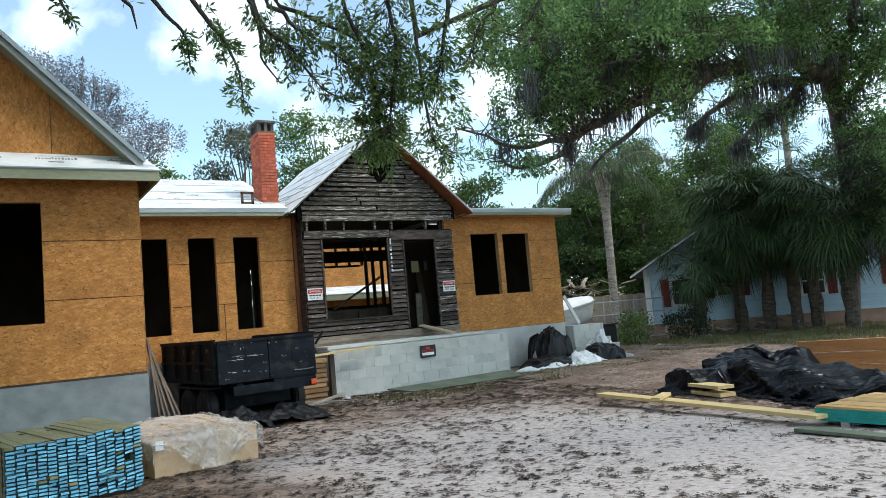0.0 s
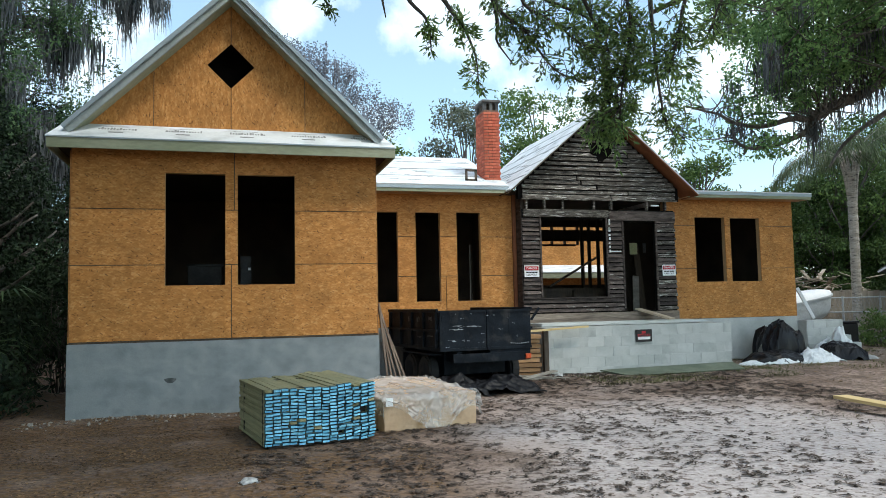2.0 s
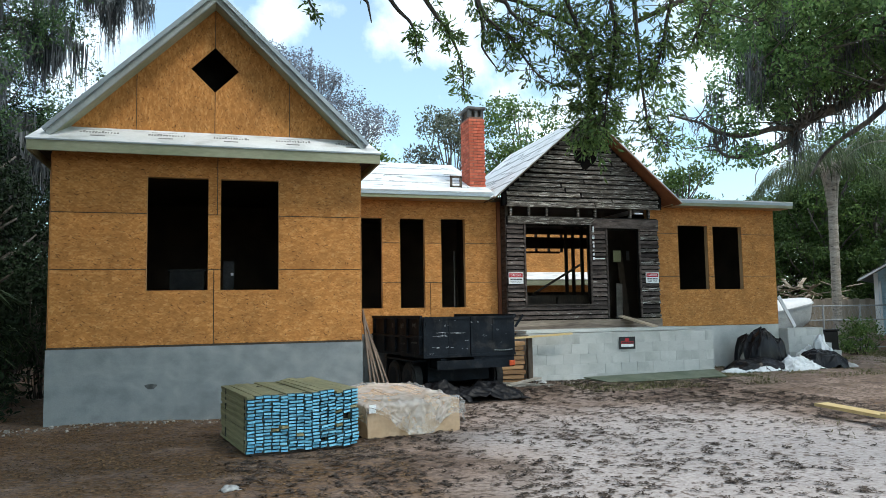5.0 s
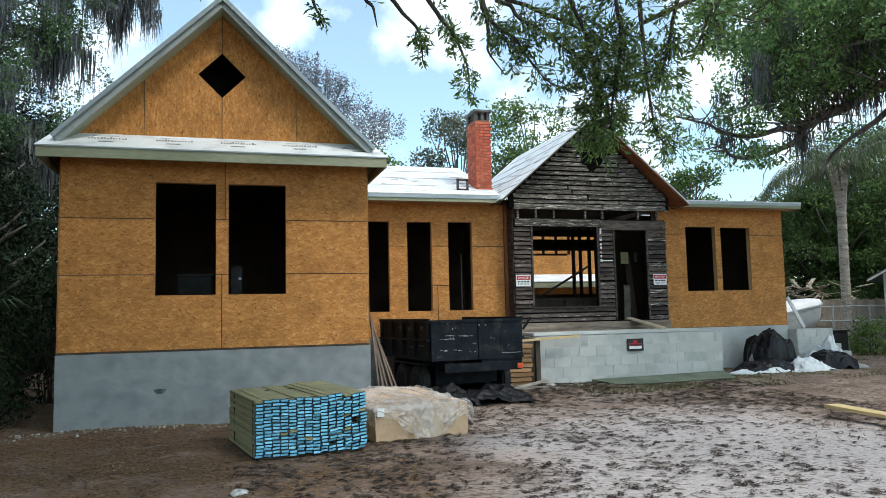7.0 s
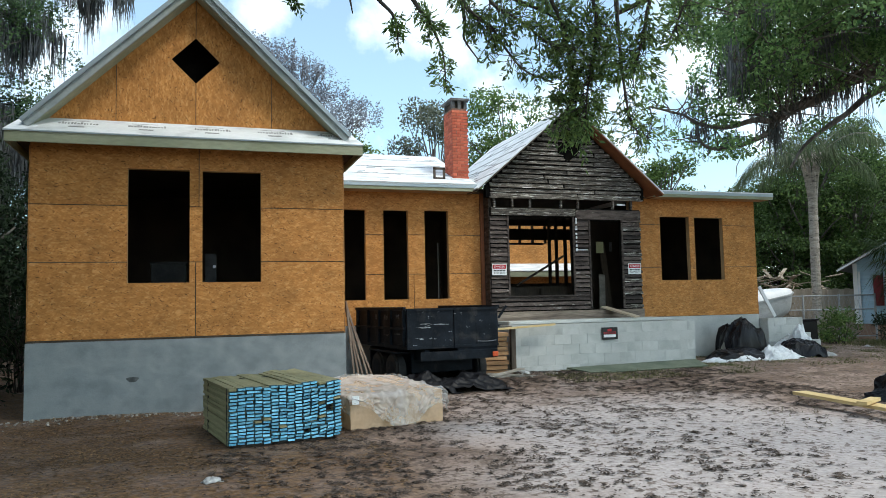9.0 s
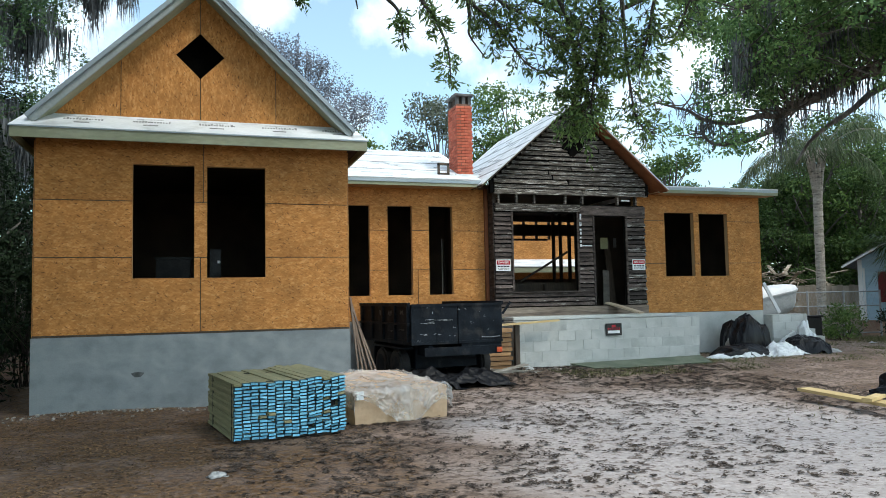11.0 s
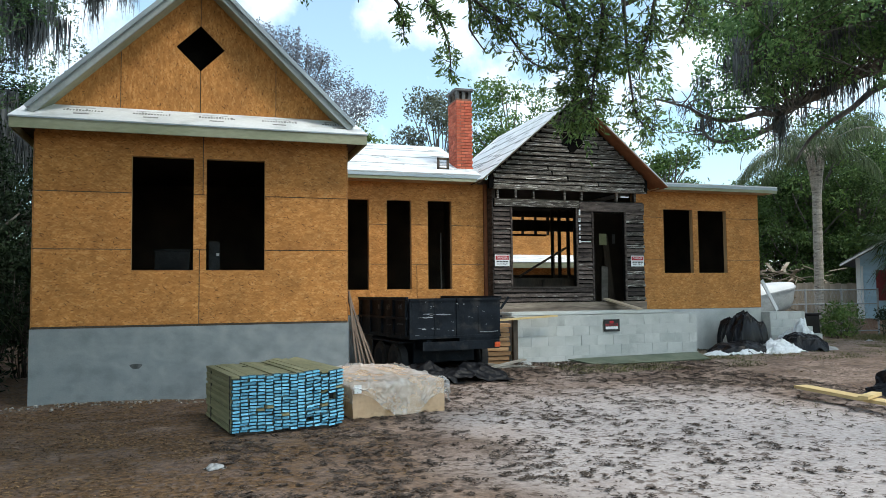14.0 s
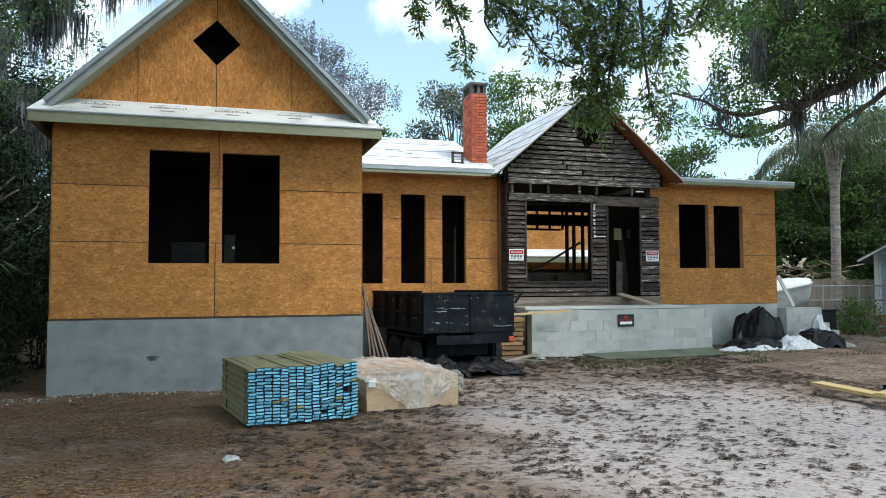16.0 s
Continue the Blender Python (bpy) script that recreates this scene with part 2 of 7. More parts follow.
SHADESPRAY = mat("shaded_overspray", (0.02, 0.075, 0.11), (0.05, 0.13, 0.17), 14.0, rough=0.8, fine=50, fine_amt=0.3)
BLUEEND = mat("blue_end_paint", (0.12, 0.42, 0.6), (0.24, 0.58, 0.74), 8.0, rough=0.7, fine=60, fine_amt=0.15, rnd=0.25)
GREYWOOD = mat("grey_old_board", (0.2, 0.18, 0.15), (0.32, 0.29, 0.25), 2.0, (1, 0.3, 3), rough=0.9, fine=25, fine_amt=0.25, rnd=0.2)
BROWNWOOD = mat("brown_board", (0.38, 0.16, 0.055), (0.5, 0.235, 0.088), 2.0, (0.4, 0.4, 3), rough=0.75, fine=30, fine_amt=0.2, rnd=0.12)


# ---- building blocks ----
def part(name, bm, material, parent=None, label="", smooth=False):
    me = bpy.data.meshes.new(name)
    if smooth:
        for f in bm.faces:
            f.smooth = True
    bm.to_mesh(me)
    bm.free()
    me.materials.append(material)
    ob = new(name, me)
    ob.parent = parent
    if label:
        tagged(ob, label)
    return ob


def share(name, me, m, parent=None):
    ob = new(name, me)
    ob.parent = parent
    ob.matrix_basis = m
    return ob


def thing(name, label, category, group="", kind="", at=(0, 0, 0), turn=0):
    ob = new(name)
    ob.matrix_basis = pose(*at, 0, 0, turn)
    return tagged(ob, label, category, group, kind)


def box(bm, a, b, m=None, bevel=0.0):
    r = bmesh.ops.create_cube(bm, size=1.0)
    vs = r["verts"]
    c = [(a[i] + b[i]) / 2 for i in range(3)]
    s = [max(abs(b[i] - a[i]), 1e-4) for i in range(3)]
    t = Matrix.Translation(c) @ Matrix.Diagonal((*s, 1))
    bmesh.ops.transform(bm, matrix=(m @ t) if m else t, verts=vs)
    if bevel:
        es = list({e for v in vs for e in v.link_edges})
        bmesh.ops.bevel(bm, geom=es, offset=bevel, segments=1, affect="EDGES", profile=0.5)
    return vs


def boxed(name, a, b, material, parent=None, label="", bevel=0.0, m=None):
    bm = bmesh.new()
    box(bm, a, b, m, bevel)
    return part(name, bm, material, parent, label)


def cyl(bm, p, q, r1, r2=None, seg=12):
    p, q = Vector(p), Vector(q)
    r2 = r1 if r2 is None else r2
    d = q - p
    m = Matrix.Translation((p + q) / 2) @ d.to_track_quat("Z", "Y").to_matrix().to_4x4()
    return bmesh.ops.create_cone(bm, cap_ends=True, segments=seg, radius1=r1, radius2=r2, depth=d.length, matrix=m)["verts"]


def beam(bm, p, q, w, h, up=(0, 0, 1)):
    """A straight timber from p to q, w wide across and h deep."""
    p, q = Vector(p), Vector(q)
    d = (q - p).normalized()
    side = d.cross(Vector(up))
    side = side.normalized() if side.length > 1e-4 else Vector((1, 0, 0))
    top = side.cross(d).normalized()
    m = Matrix((side, d, top)).transposed().to_4x4()
    m.translation = (p + q) / 2
    return box(bm, (-w / 2, -(q - p).length / 2, -h / 2), (w / 2, (q - p).length / 2, h / 2), m)


def plate(bm, x0, x1, z0, z1, y0, y1, holes=()):
    """A solid upright sheet in the x-z plane between y0 (outside) and y1, with rectangular openings (x0, x1, z0, z1)."""
    xs = sorted({x0, x1, *[min(max(v, x0), x1) for h in holes for v in h[:2]]})
    zs = sorted({z0, z1, *[min(max(v, z0), z1) for h in holes for v in h[2:]]})

    def solid(i, k):
        if i < 0 or k < 0 or i >= len(xs) - 1 or k >= len(zs) - 1:
            return False
        cx, cz = (xs[i] + xs[i + 1]) / 2, (zs[k] + zs[k + 1]) / 2
        return not any(h[0] < cx < h[1] and h[2] < cz < h[3] for h in holes)

    cache = {}

    def v(x, y, z):
        key = (round(x, 5), round(y, 5), round(z, 5))
        if key not in cache:
            cache[key] = bm.verts.new((x, y, z))
        return cache[key]

    for i in range(len(xs) - 1):
        for k in range(len(zs) - 1):
            if not solid(i, k):
                continue
            a, b, c, d = xs[i], xs[i + 1], zs[k], zs[k + 1]
            bm.faces.new((v(a, y0, c), v(b, y0, c), v(b, y0, d), v(a, y0, d)))
            bm.faces.new((v(a, y1, c), v(a, y1, d), v(b, y1, d), v(b, y1, c)))
            if not solid(i - 1, k):
                bm.faces.new((v(a, y0, c), v(a, y0, d), v(a, y1, d), v(a, y1, c)))
            if not solid(i + 1, k):
                bm.faces.new((v(b, y0, c), v(b, y1, c), v(b, y1, d), v(b, y0, d)))
            if not solid(i, k - 1):
                bm.faces.new((v(a, y0, c), v(a, y1, c), v(b, y1, c), v(b, y0, c)))
            if not solid(i, k + 1):
                bm.faces.new((v(a, y0, d), v(b, y0, d), v(b, y1, d), v(a, y1, d)))


def prism(bm, outline, y0, y1):
    """A solid of an x-z outline between y0 and y1."""
    a = [bm.verts.new((x, y0, z)) for x, z in outline]
    b = [bm.verts.new((x, y1, z)) for x, z in outline]
    bm.faces.new(a)
    bm.faces.new(b[::-1])
    for i in range(len(a)):
        j = (i + 1) % len(a)
        bm.faces.new((a[j], a[i], b[i], b[j]))
    bmesh.ops.recalc_face_normals(bm, faces=bm.faces[:])


def slab(bm, pts, thick):
    """A sheet through the corner points, given a thickness downwards along its normal."""
    p = [Vector(q) for q in pts]
    n = (p[1] - p[0]).cross(p[2] - p[0]).normalized()
    if n.z < 0:
        n = -n
    top = [bm.verts.new(q) for q in p]
    low = [bm.verts.new(q - n * thick) for q in p]
    bm.faces.new(top)
    bm.faces.new(low[::-1])
    for i in range(len(p)):
        j = (i + 1) % len(p)
        bm.faces.new((top[i], low[i], low[j], top[j]))
    bmesh.ops.recalc_face_normals(bm, faces=bm.faces[:])


def raw_mesh(name, verts, faces, material, parent=None, smooth=False):
    me = bpy.data.meshes.new(name)
    me.from_pydata(verts, [], faces)
    if smooth:
        me.polygons.foreach_set("use_smooth", [True] * len(me.polygons))
    me.materials.append(material)
    ob = new(name, me)
    ob.parent = parent
    return ob


# ---- heights ----
FLOOR, EAVE = 1.175, 4.17
GX = 4.88            # front wing's width
OLD_Y, WING_Y = 3.0, 3.4
OLD_L, OLD_R = 8.82, 12.78
R_END = 16.52


def ground_height(x, y):
    """Gentle rise to the porch, small humps in the sand."""
    t = min(max((y + 1.0) / 2.6, 0.0), 1.0)
    s = min(max((x - 5.2) / 2.0, 0.0), 1.0) * (1 - min(max((x - 19) / 6.0, 0.0), 1.0))
    return 0.13 * t * t * (3 - 2 * t) * s + 0.035 * (noise.noise((x * 0.55, y * 0.55, 0)) + 0.5 * noise.noise((x * 1.9, y * 1.9, 3)))


# ---- the house ----
house = thing("house", "wood-framed house under renovation, new sheathing beside old weathered siding", "house")

G_WIN = [(1.405, 2.345, 2.06, 3.9), (2.545, 3.48, 2.06, 3.9)]
N_WIN = [(5.42, 6.0, 1.735, 3.74), (6.41, 6.98, 1.735, 3.74), (7.37, 7.94, 1.735, 3.75)]
R_WIN = [(13.605, 14.475, 2.09, 3.71), (14.635, 15.51, 2.09, 3.7)]
O_WIN, O_DOOR = (9.27, 10.94, 1.77, 3.6), (11.38, 12.25, FLOOR + 0.24, 3.53)


def sheathing(wall, x0, x1, zs, seams, holes, y, material=None, gap=0.007):
    """Sheets of strand board on a framed wall: rows between the heights zs, upright joints per row."""
    for k in range(len(zs) - 1):
        xs = [x0, *seams[k], x1]
        for i in range(len(xs) - 1):
            bm = bmesh.new()
            lift = random.uniform(0, 0.003)
            plate(bm, xs[i] + gap, xs[i + 1] - gap, zs[k] + gap, zs[k + 1] - gap, y - 0.012 - lift, y, holes)
            bm.verts.index_update()
            # an opening may part a sheet: each remaining piece is its own
            left = set(bm.verts)
            while left:
                isle, todo = set(), [next(iter(left))]
                while todo:
                    q = todo.pop()
                    if q not in isle:
                        isle.add(q)
                        todo.extend(e.other_vert(q) for e in q.link_edges)
                left -= isle
                one = bm.copy()
                one.verts.ensure_lookup_table()
                keep = {q.index for q in isle}
                bmesh.ops.delete(one, geom=[q for q in one.verts if q.index not in keep], context="VERTS")
                part("osb_sheet", one, material or OSB, wall)
            bm.free()


def framing(name, x0, x1, z0, z1, y, holes, parent, material=STUD, deep=0.12):
    bm = bmesh.new()
    plate(bm, x0, x1, z0, z1, y, y + deep, holes)
    ob = part(name, bm, material, parent)
    if material is STUD:
        # outer face coloured dark so that the joints between sheets read as shaded gaps
        ob.data.materials.append(DARKWOOD)
        for f in ob.data.polygons:
            f.material_index = 1 if f.normal.y < -0.5 and f.center.y < y + 0.001 else 0
    return ob


# black that stands for unlit depth in the attic hole and siding gaps
UNLIT = mat("unlit_black", (0.006, 0.006, 0.006), (0.013, 0.012, 0.011), 3.0, rough=0.95, spec=0.05)
# front wing
g_found = framing("foundation", -0.02, GX + 0.02, -0.3, FLOOR - 0.02, -0.02, [], house, STUCCO, 0.2)
tagged(g_found, "grey cement-parged foundation wall")
boxed("foundation", (-0.02, 0.18, -0.3), (0.18, 6.0, FLOOR - 0.02), STUCCO, house)
boxed("foundation", (GX - 0.18, 0.18, -0.3), (GX + 0.02, 6.0, FLOOR - 0.02), STUCCO, house)
g_wall = framing("front_wall", 0, GX, FLOOR - 0.015, EAVE + 0.11, 0.0, G_WIN, house)
for x in (0.0, GX - 0.12):
    bm = bmesh.new()
    box(bm, (x, 0.12, FLOOR), (x + 0.12, 6.0, EAVE + 0.1))
    w = part("side_wall", bm, STUD, house)
    side = -0.012 if x == 0 else 0.12
    for y0, y1 in ((0.0, 2.43), (2.44, 4.87), (4.88, 6.0)):
        for z0, z1 in ((FLOOR, 2.395), (2.4, 3.3), (3.305, EAVE + 0.05)):
            boxed("osb_sheet", (x + side, y0, z0), (x + side + 0.012, y1, z1), OSB, w)
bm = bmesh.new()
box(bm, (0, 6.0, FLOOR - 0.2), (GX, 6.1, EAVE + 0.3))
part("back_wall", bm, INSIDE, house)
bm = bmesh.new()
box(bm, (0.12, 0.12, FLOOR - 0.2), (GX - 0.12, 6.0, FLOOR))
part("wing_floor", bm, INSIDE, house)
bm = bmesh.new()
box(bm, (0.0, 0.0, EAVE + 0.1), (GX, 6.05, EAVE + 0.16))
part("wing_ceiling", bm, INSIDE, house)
# a thin dark strip stands in for the shadow line under the sheathing
boxed("sill_plate", (0, -0.01, FLOOR - 0.018), (GX, 0.0, FLOOR + 0.008), DARKWOOD, house)

# gable above it
PENT_Y, PENT_Z, PENT_TOP = -0.45, 4.36, 4.66
APEX = 6.98
SL = (APEX - 4.53) / 2.52
# black panel close behind the square hole paints the attic's darkness
bm = bmesh.new()
prism(bm, [(0.0, PENT_TOP - 0.3), (GX, PENT_TOP - 0.3), (GX, PENT_TOP - 0.05), (GX / 2, APEX - 0.12), (0.0, PENT_TOP - 0.05)], 0.5, 0.56)
g_gable = part("attic_back", bm, UNLIT, house)


def diamond_piece(bm, x0, x1, y0, y1):
    """The upright sheet of the gable between x0 and x1, cut by the rake lines and the square hole on its point."""
    cx, cz, r = 2.437, 5.742, 0.385
    top = lambda x: APEX - 0.07 - abs(x - GX / 2) * SL
    n = 16
    for i in range(n):
        a, b = x0 + (x1 - x0) * i / n, x0 + (x1 - x0) * (i + 1) / n
        za, zb = max(top(a), PENT_TOP - 0.2), max(top(b), PENT_TOP - 0.2)
        ha, hb = r - abs(a - cx), r - abs(b - cx)
        low = PENT_TOP - 0.2
        if ha <= 1e-6 and hb <= 1e-6:
            spans = [((low, low), (za, zb))]
        else:
            ha, hb = max(ha, 0), max(hb, 0)
            spans = [((low, low), (cz - ha, cz - hb)), ((cz + ha, cz + hb), (za, zb))]
        for (l0, l1), (t0, t1) in spans:
            if t0 - l0 < 1e-4 and t1 - l1 < 1e-4:
                continue
            f = [bm.verts.new((a, y0, l0)), bm.verts.new((b, y0, l1)), bm.verts.new((b, y0, t1)), bm.verts.new((a, y0, t0))]
            g = [bm.verts.new((q.co.x, y1, q.co.z)) for q in f]
            bm.faces.new(f)
            bm.faces.new(g[::-1])
            for j in range(4):
                bm.faces.new((f[(j + 1) % 4], f[j], g[j], g[(j + 1) % 4]))
    bmesh.ops.remove_doubles(bm, verts=bm.verts[:], dist=1e-5)
    bmesh.ops.recalc_face_normals(bm, faces=bm.faces[:])


for x0, x1 in ((0.05, 1.214), (1.226, 2.431), (2.443, 3.654), (3.666, 4.83)):
    bm = bmesh.new()
    diamond_piece(bm, x0, x1, -0.014, -0.001)
    part("osb_sheet", bm, OSB_UP, g_gable)
for x in (1.22, 2.437, 3.66):
    if x != 2.437:
        boxed("gable_stud", (x - 0.04, 0.0, PENT_TOP - 0.2), (x + 0.04, 0.09, APEX - 0.2 - abs(x - GX / 2) * SL), DARKWOOD, g_gable)
boxed("gable_stud", (2.39, 0.0, PENT_TOP - 0.2), (2.48, 0.09, 5.33), DARKWOOD, g_gable)
boxed("gable_stud", (2.39, 0.0, 6.15), (2.48, 0.09, APEX - 0.2), DARKWOOD, g_gable)

# pent roof strip, fascia, soffit
bm = bmesh.new()
slab(bm, [(-0.28, PENT_Y - 0.02, PENT_Z), (GX + 0.28, PENT_Y - 0.02, PENT_Z), (GX + 0.1, -0.02, PENT_TOP), (-0.1, -0.02, PENT_TOP)], 0.02)
pent = part("pent_roof", bm, UNDERLAY, house, "strip of white roof membrane printed with grey marks")
boxed("fascia", (-0.26, PENT_Y - 0.01, 4.178), (GX + 0.26, PENT_Y + 0.03, 4.342), TRIM, house)
boxed("drip_edge", (-0.28, PENT_Y - 0.025, 4.336), (GX + 0.28, PENT_Y - 0.012, 4.354), DRIP, house)
# the shade under the eaves is put into the dark soffit colour
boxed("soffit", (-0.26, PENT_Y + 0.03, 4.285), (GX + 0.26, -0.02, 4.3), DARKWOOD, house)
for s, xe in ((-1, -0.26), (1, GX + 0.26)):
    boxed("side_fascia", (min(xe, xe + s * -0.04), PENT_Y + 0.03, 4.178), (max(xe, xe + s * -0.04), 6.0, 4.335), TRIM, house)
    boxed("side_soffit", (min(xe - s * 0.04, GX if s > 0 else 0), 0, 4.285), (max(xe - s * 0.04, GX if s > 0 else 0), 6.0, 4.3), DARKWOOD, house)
RAKE = mat("grey_rake_paint", (0.27, 0.31, 0.31), (0.36, 0.4, 0.4), 2.0, rough=0.7, fine=25, fine_amt=0.1, third=(0.26, 0.28, 0.24), third_scale=3.0)
# main gable roof of the front wing, with rake boards
for s in (-1, 1):
    cx = GX / 2
    xe, ze = cx + s * 2.52, APEX - 2.52 * SL
    bm = bmesh.new()
    slab(bm, [(cx, PENT_Y + 0.08, APEX), (xe, PENT_Y + 0.08, ze), (xe, 6.6, ze), (cx, 6.6, APEX)], 0.03)
    part("roof_slope", bm, UNDERLAY, house)
    bm = bmesh.new()
    nrm = Vector((SL * s, 0, 1)).normalized()
    a, b = Vector((cx, 0, APEX)) - nrm * 0.03, Vector((xe, 0, ze)) - nrm * 0.03
    low = 0.12
    prism(bm, [(a.x, a.z), (b.x, b.z), (b.x - nrm.x * low, b.z - nrm.z * low), (cx, a.z - low / nrm.z)], PENT_Y + 0.1, PENT_Y + 0.14)
    part("rake_board", bm, RAKE, house)
    bm = bmesh.new()
    e1, e2 = a + nrm * 0.045, b + nrm * 0.045
    prism(bm, [(e1.x, e1.z), (e2.x, e2.z), (e2.x - nrm.x * 0.06, e2.z - nrm.z * 0.06), (cx, e1.z - 0.06 / nrm.z)], PENT_Y + 0.06, PENT_Y + 0.08)
    part("rake_edge", bm, DRIP, house)
    bm = bmesh.new()
    f1, f2 = a - nrm * (low - 0.02), b - nrm * (low - 0.02)
    slab(bm, [(f1.x, PENT_Y + 0.14, f1.z), (f2.x, PENT_Y + 0.14, f2.z), (f2.x, 0.0, f2.z), (f1.x, 0.0, f1.z)], 0.015)
    part("rake_soffit", bm, TRIM, house)

# recessed wing with three narrow windows
n_wall = framing("wing_wall", 4.9, OLD_L, FLOOR, EAVE + 0.08, WING_Y, N_WIN, house)
r_wall = framing("wing_wall", OLD_R - 0.05, R_END, FLOOR, EAVE + 0.08, WING_Y, R_WIN, house)
boxed("foundation", (4.9, WING_Y - 0.02, -0.3), (OLD_L, WING_Y + 0.18, FLOOR - 0.004), STUCCO, house)
boxed("foundation", (OLD_R - 0.1, WING_Y - 0.02, -0.3), (R_END, WING_Y + 0.18, FLOOR - 0.004), BLOCK, house)
boxed("end_wall", (R_END - 0.12, WING_Y + 0.12, FLOOR), (R_END, 9.4, EAVE + 0.08), STUD, house)
# dark sheet added over the bare studs, standing in for the unlit room
boxed("end_lining", (R_END - 0.14, WING_Y + 0.13, FLOOR), (R_END - 0.121, 9.3, EAVE + 0.08), INSIDE, house)
boxed("end_sheathing", (R_END + 0.001, WING_Y - 0.012, FLOOR), (R_END + 0.013, 9.4, EAVE + 0.08), OSB, house)
boxed("end_foundation", (R_END - 0.18, WING_Y + 0.18, -0.3), (R_END, 9.4, FLOOR - 0.004), BLOCK, house)
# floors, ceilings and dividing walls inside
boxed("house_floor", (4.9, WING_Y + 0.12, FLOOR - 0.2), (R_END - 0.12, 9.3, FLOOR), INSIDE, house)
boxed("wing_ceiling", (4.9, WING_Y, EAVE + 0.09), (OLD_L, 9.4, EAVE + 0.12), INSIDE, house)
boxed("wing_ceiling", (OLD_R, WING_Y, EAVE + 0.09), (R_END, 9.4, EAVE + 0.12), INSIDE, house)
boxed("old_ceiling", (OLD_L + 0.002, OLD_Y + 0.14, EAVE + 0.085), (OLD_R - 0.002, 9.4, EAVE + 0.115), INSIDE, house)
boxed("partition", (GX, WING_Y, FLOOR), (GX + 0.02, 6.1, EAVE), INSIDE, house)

# eaves of the two wings
ROOF_P = 0.40
RIDGE_Y = 6.0


def eave(x0, x1, pitch=0.40):
    ye = WING_Y - 0.5
    boxed("fascia", (x0, ye, 4.14), (x1, ye + 0.04, 4.28), TRIM, house)
    boxed("drip_edge", (x0, ye - 0.014, 4.215), (x1, ye - 0.001, 4.28), DRIP, house)
    boxed("soffit", (x0, ye + 0.04, 4.15), (x1, WING_Y - 0.013, 4.17), STUD, house)
    bm = bmesh.new()
    ridge = 4.30 + (RIDGE_Y - ye) * pitch
    slab(bm, [(x0, ye - 0.02, 4.31), (x1, ye - 0.02, 4.31), (x1, RIDGE_Y, ridge), (x0, RIDGE_Y, ridge)], 0.03)
    r = part("roof_slope", bm, UNDERLAY, house, "white membrane roof")
    bm = bmesh.new()
    slab(bm, [(x0, RIDGE_Y, ridge), (x1, RIDGE_Y, ridge), (x1, 9.9, 4.31), (x0, 9.9, 4.31)], 0.03)
    part("roof_slope", bm, UNDERLAY, house)
    return r


n_roof = eave(4.9, 8.48)
r_roof = eave(13.15, 16.74, 0.06)

# the old gabled porch front
old_holes = [O_WIN, O_DOOR]
# black backing puts the shade into the gaps between the old boards
o_wall = framing("old_wall", OLD_L, OLD_R, FLOOR + 0.08, 3.81, OLD_Y + 0.03, old_holes, house, UNLIT, 0.1)
boxed("old_side_wall", (OLD_L, OLD_Y + 0.13, FLOOR), (OLD_L + 0.1, WING_Y + 0.1, 4.05), DARKWOOD, house)
O_CX, O_APEX, O_SL = 10.8, 6.24, 0.85
bm = bmesh.new()
prism(bm, [(OLD_L - 0.1, 4.03), (OLD_R + 0.1, 4.03), (OLD_R + 0.1, 4.32), (O_CX, O_APEX - 0.1), (OLD_L - 0.1, 4.32)], OLD_Y - 0.04, OLD_Y + 0.06)
o_gable = part("old_gable", bm, UNLIT, house)
for s in (-1, 1):
    xe = O_CX + s * 2.42
    ze = O_APEX - 2.42 * O_SL
    bm = bmesh.new()
    slab(bm, [(O_CX, OLD_Y - 0.42, O_APEX), (xe, OLD_Y - 0.42, ze), (xe, RIDGE_Y + 1.5, ze), (O_CX, RIDGE_Y + 1.5, O_APEX)], 0.025)
    part("roof_slope", bm, UNDERLAY, house)
    bm = bmesh.new()
    slab(bm, [(O_CX, OLD_Y - 0.4, O_APEX - 0.032), (xe, OLD_Y - 0.4, ze - 0.032), (xe, OLD_Y + 0.3, ze - 0.032), (O_CX, OLD_Y + 0.3, O_APEX - 0.032)], 0.03)
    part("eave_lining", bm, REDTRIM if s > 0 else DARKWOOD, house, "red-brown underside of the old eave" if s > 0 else "")


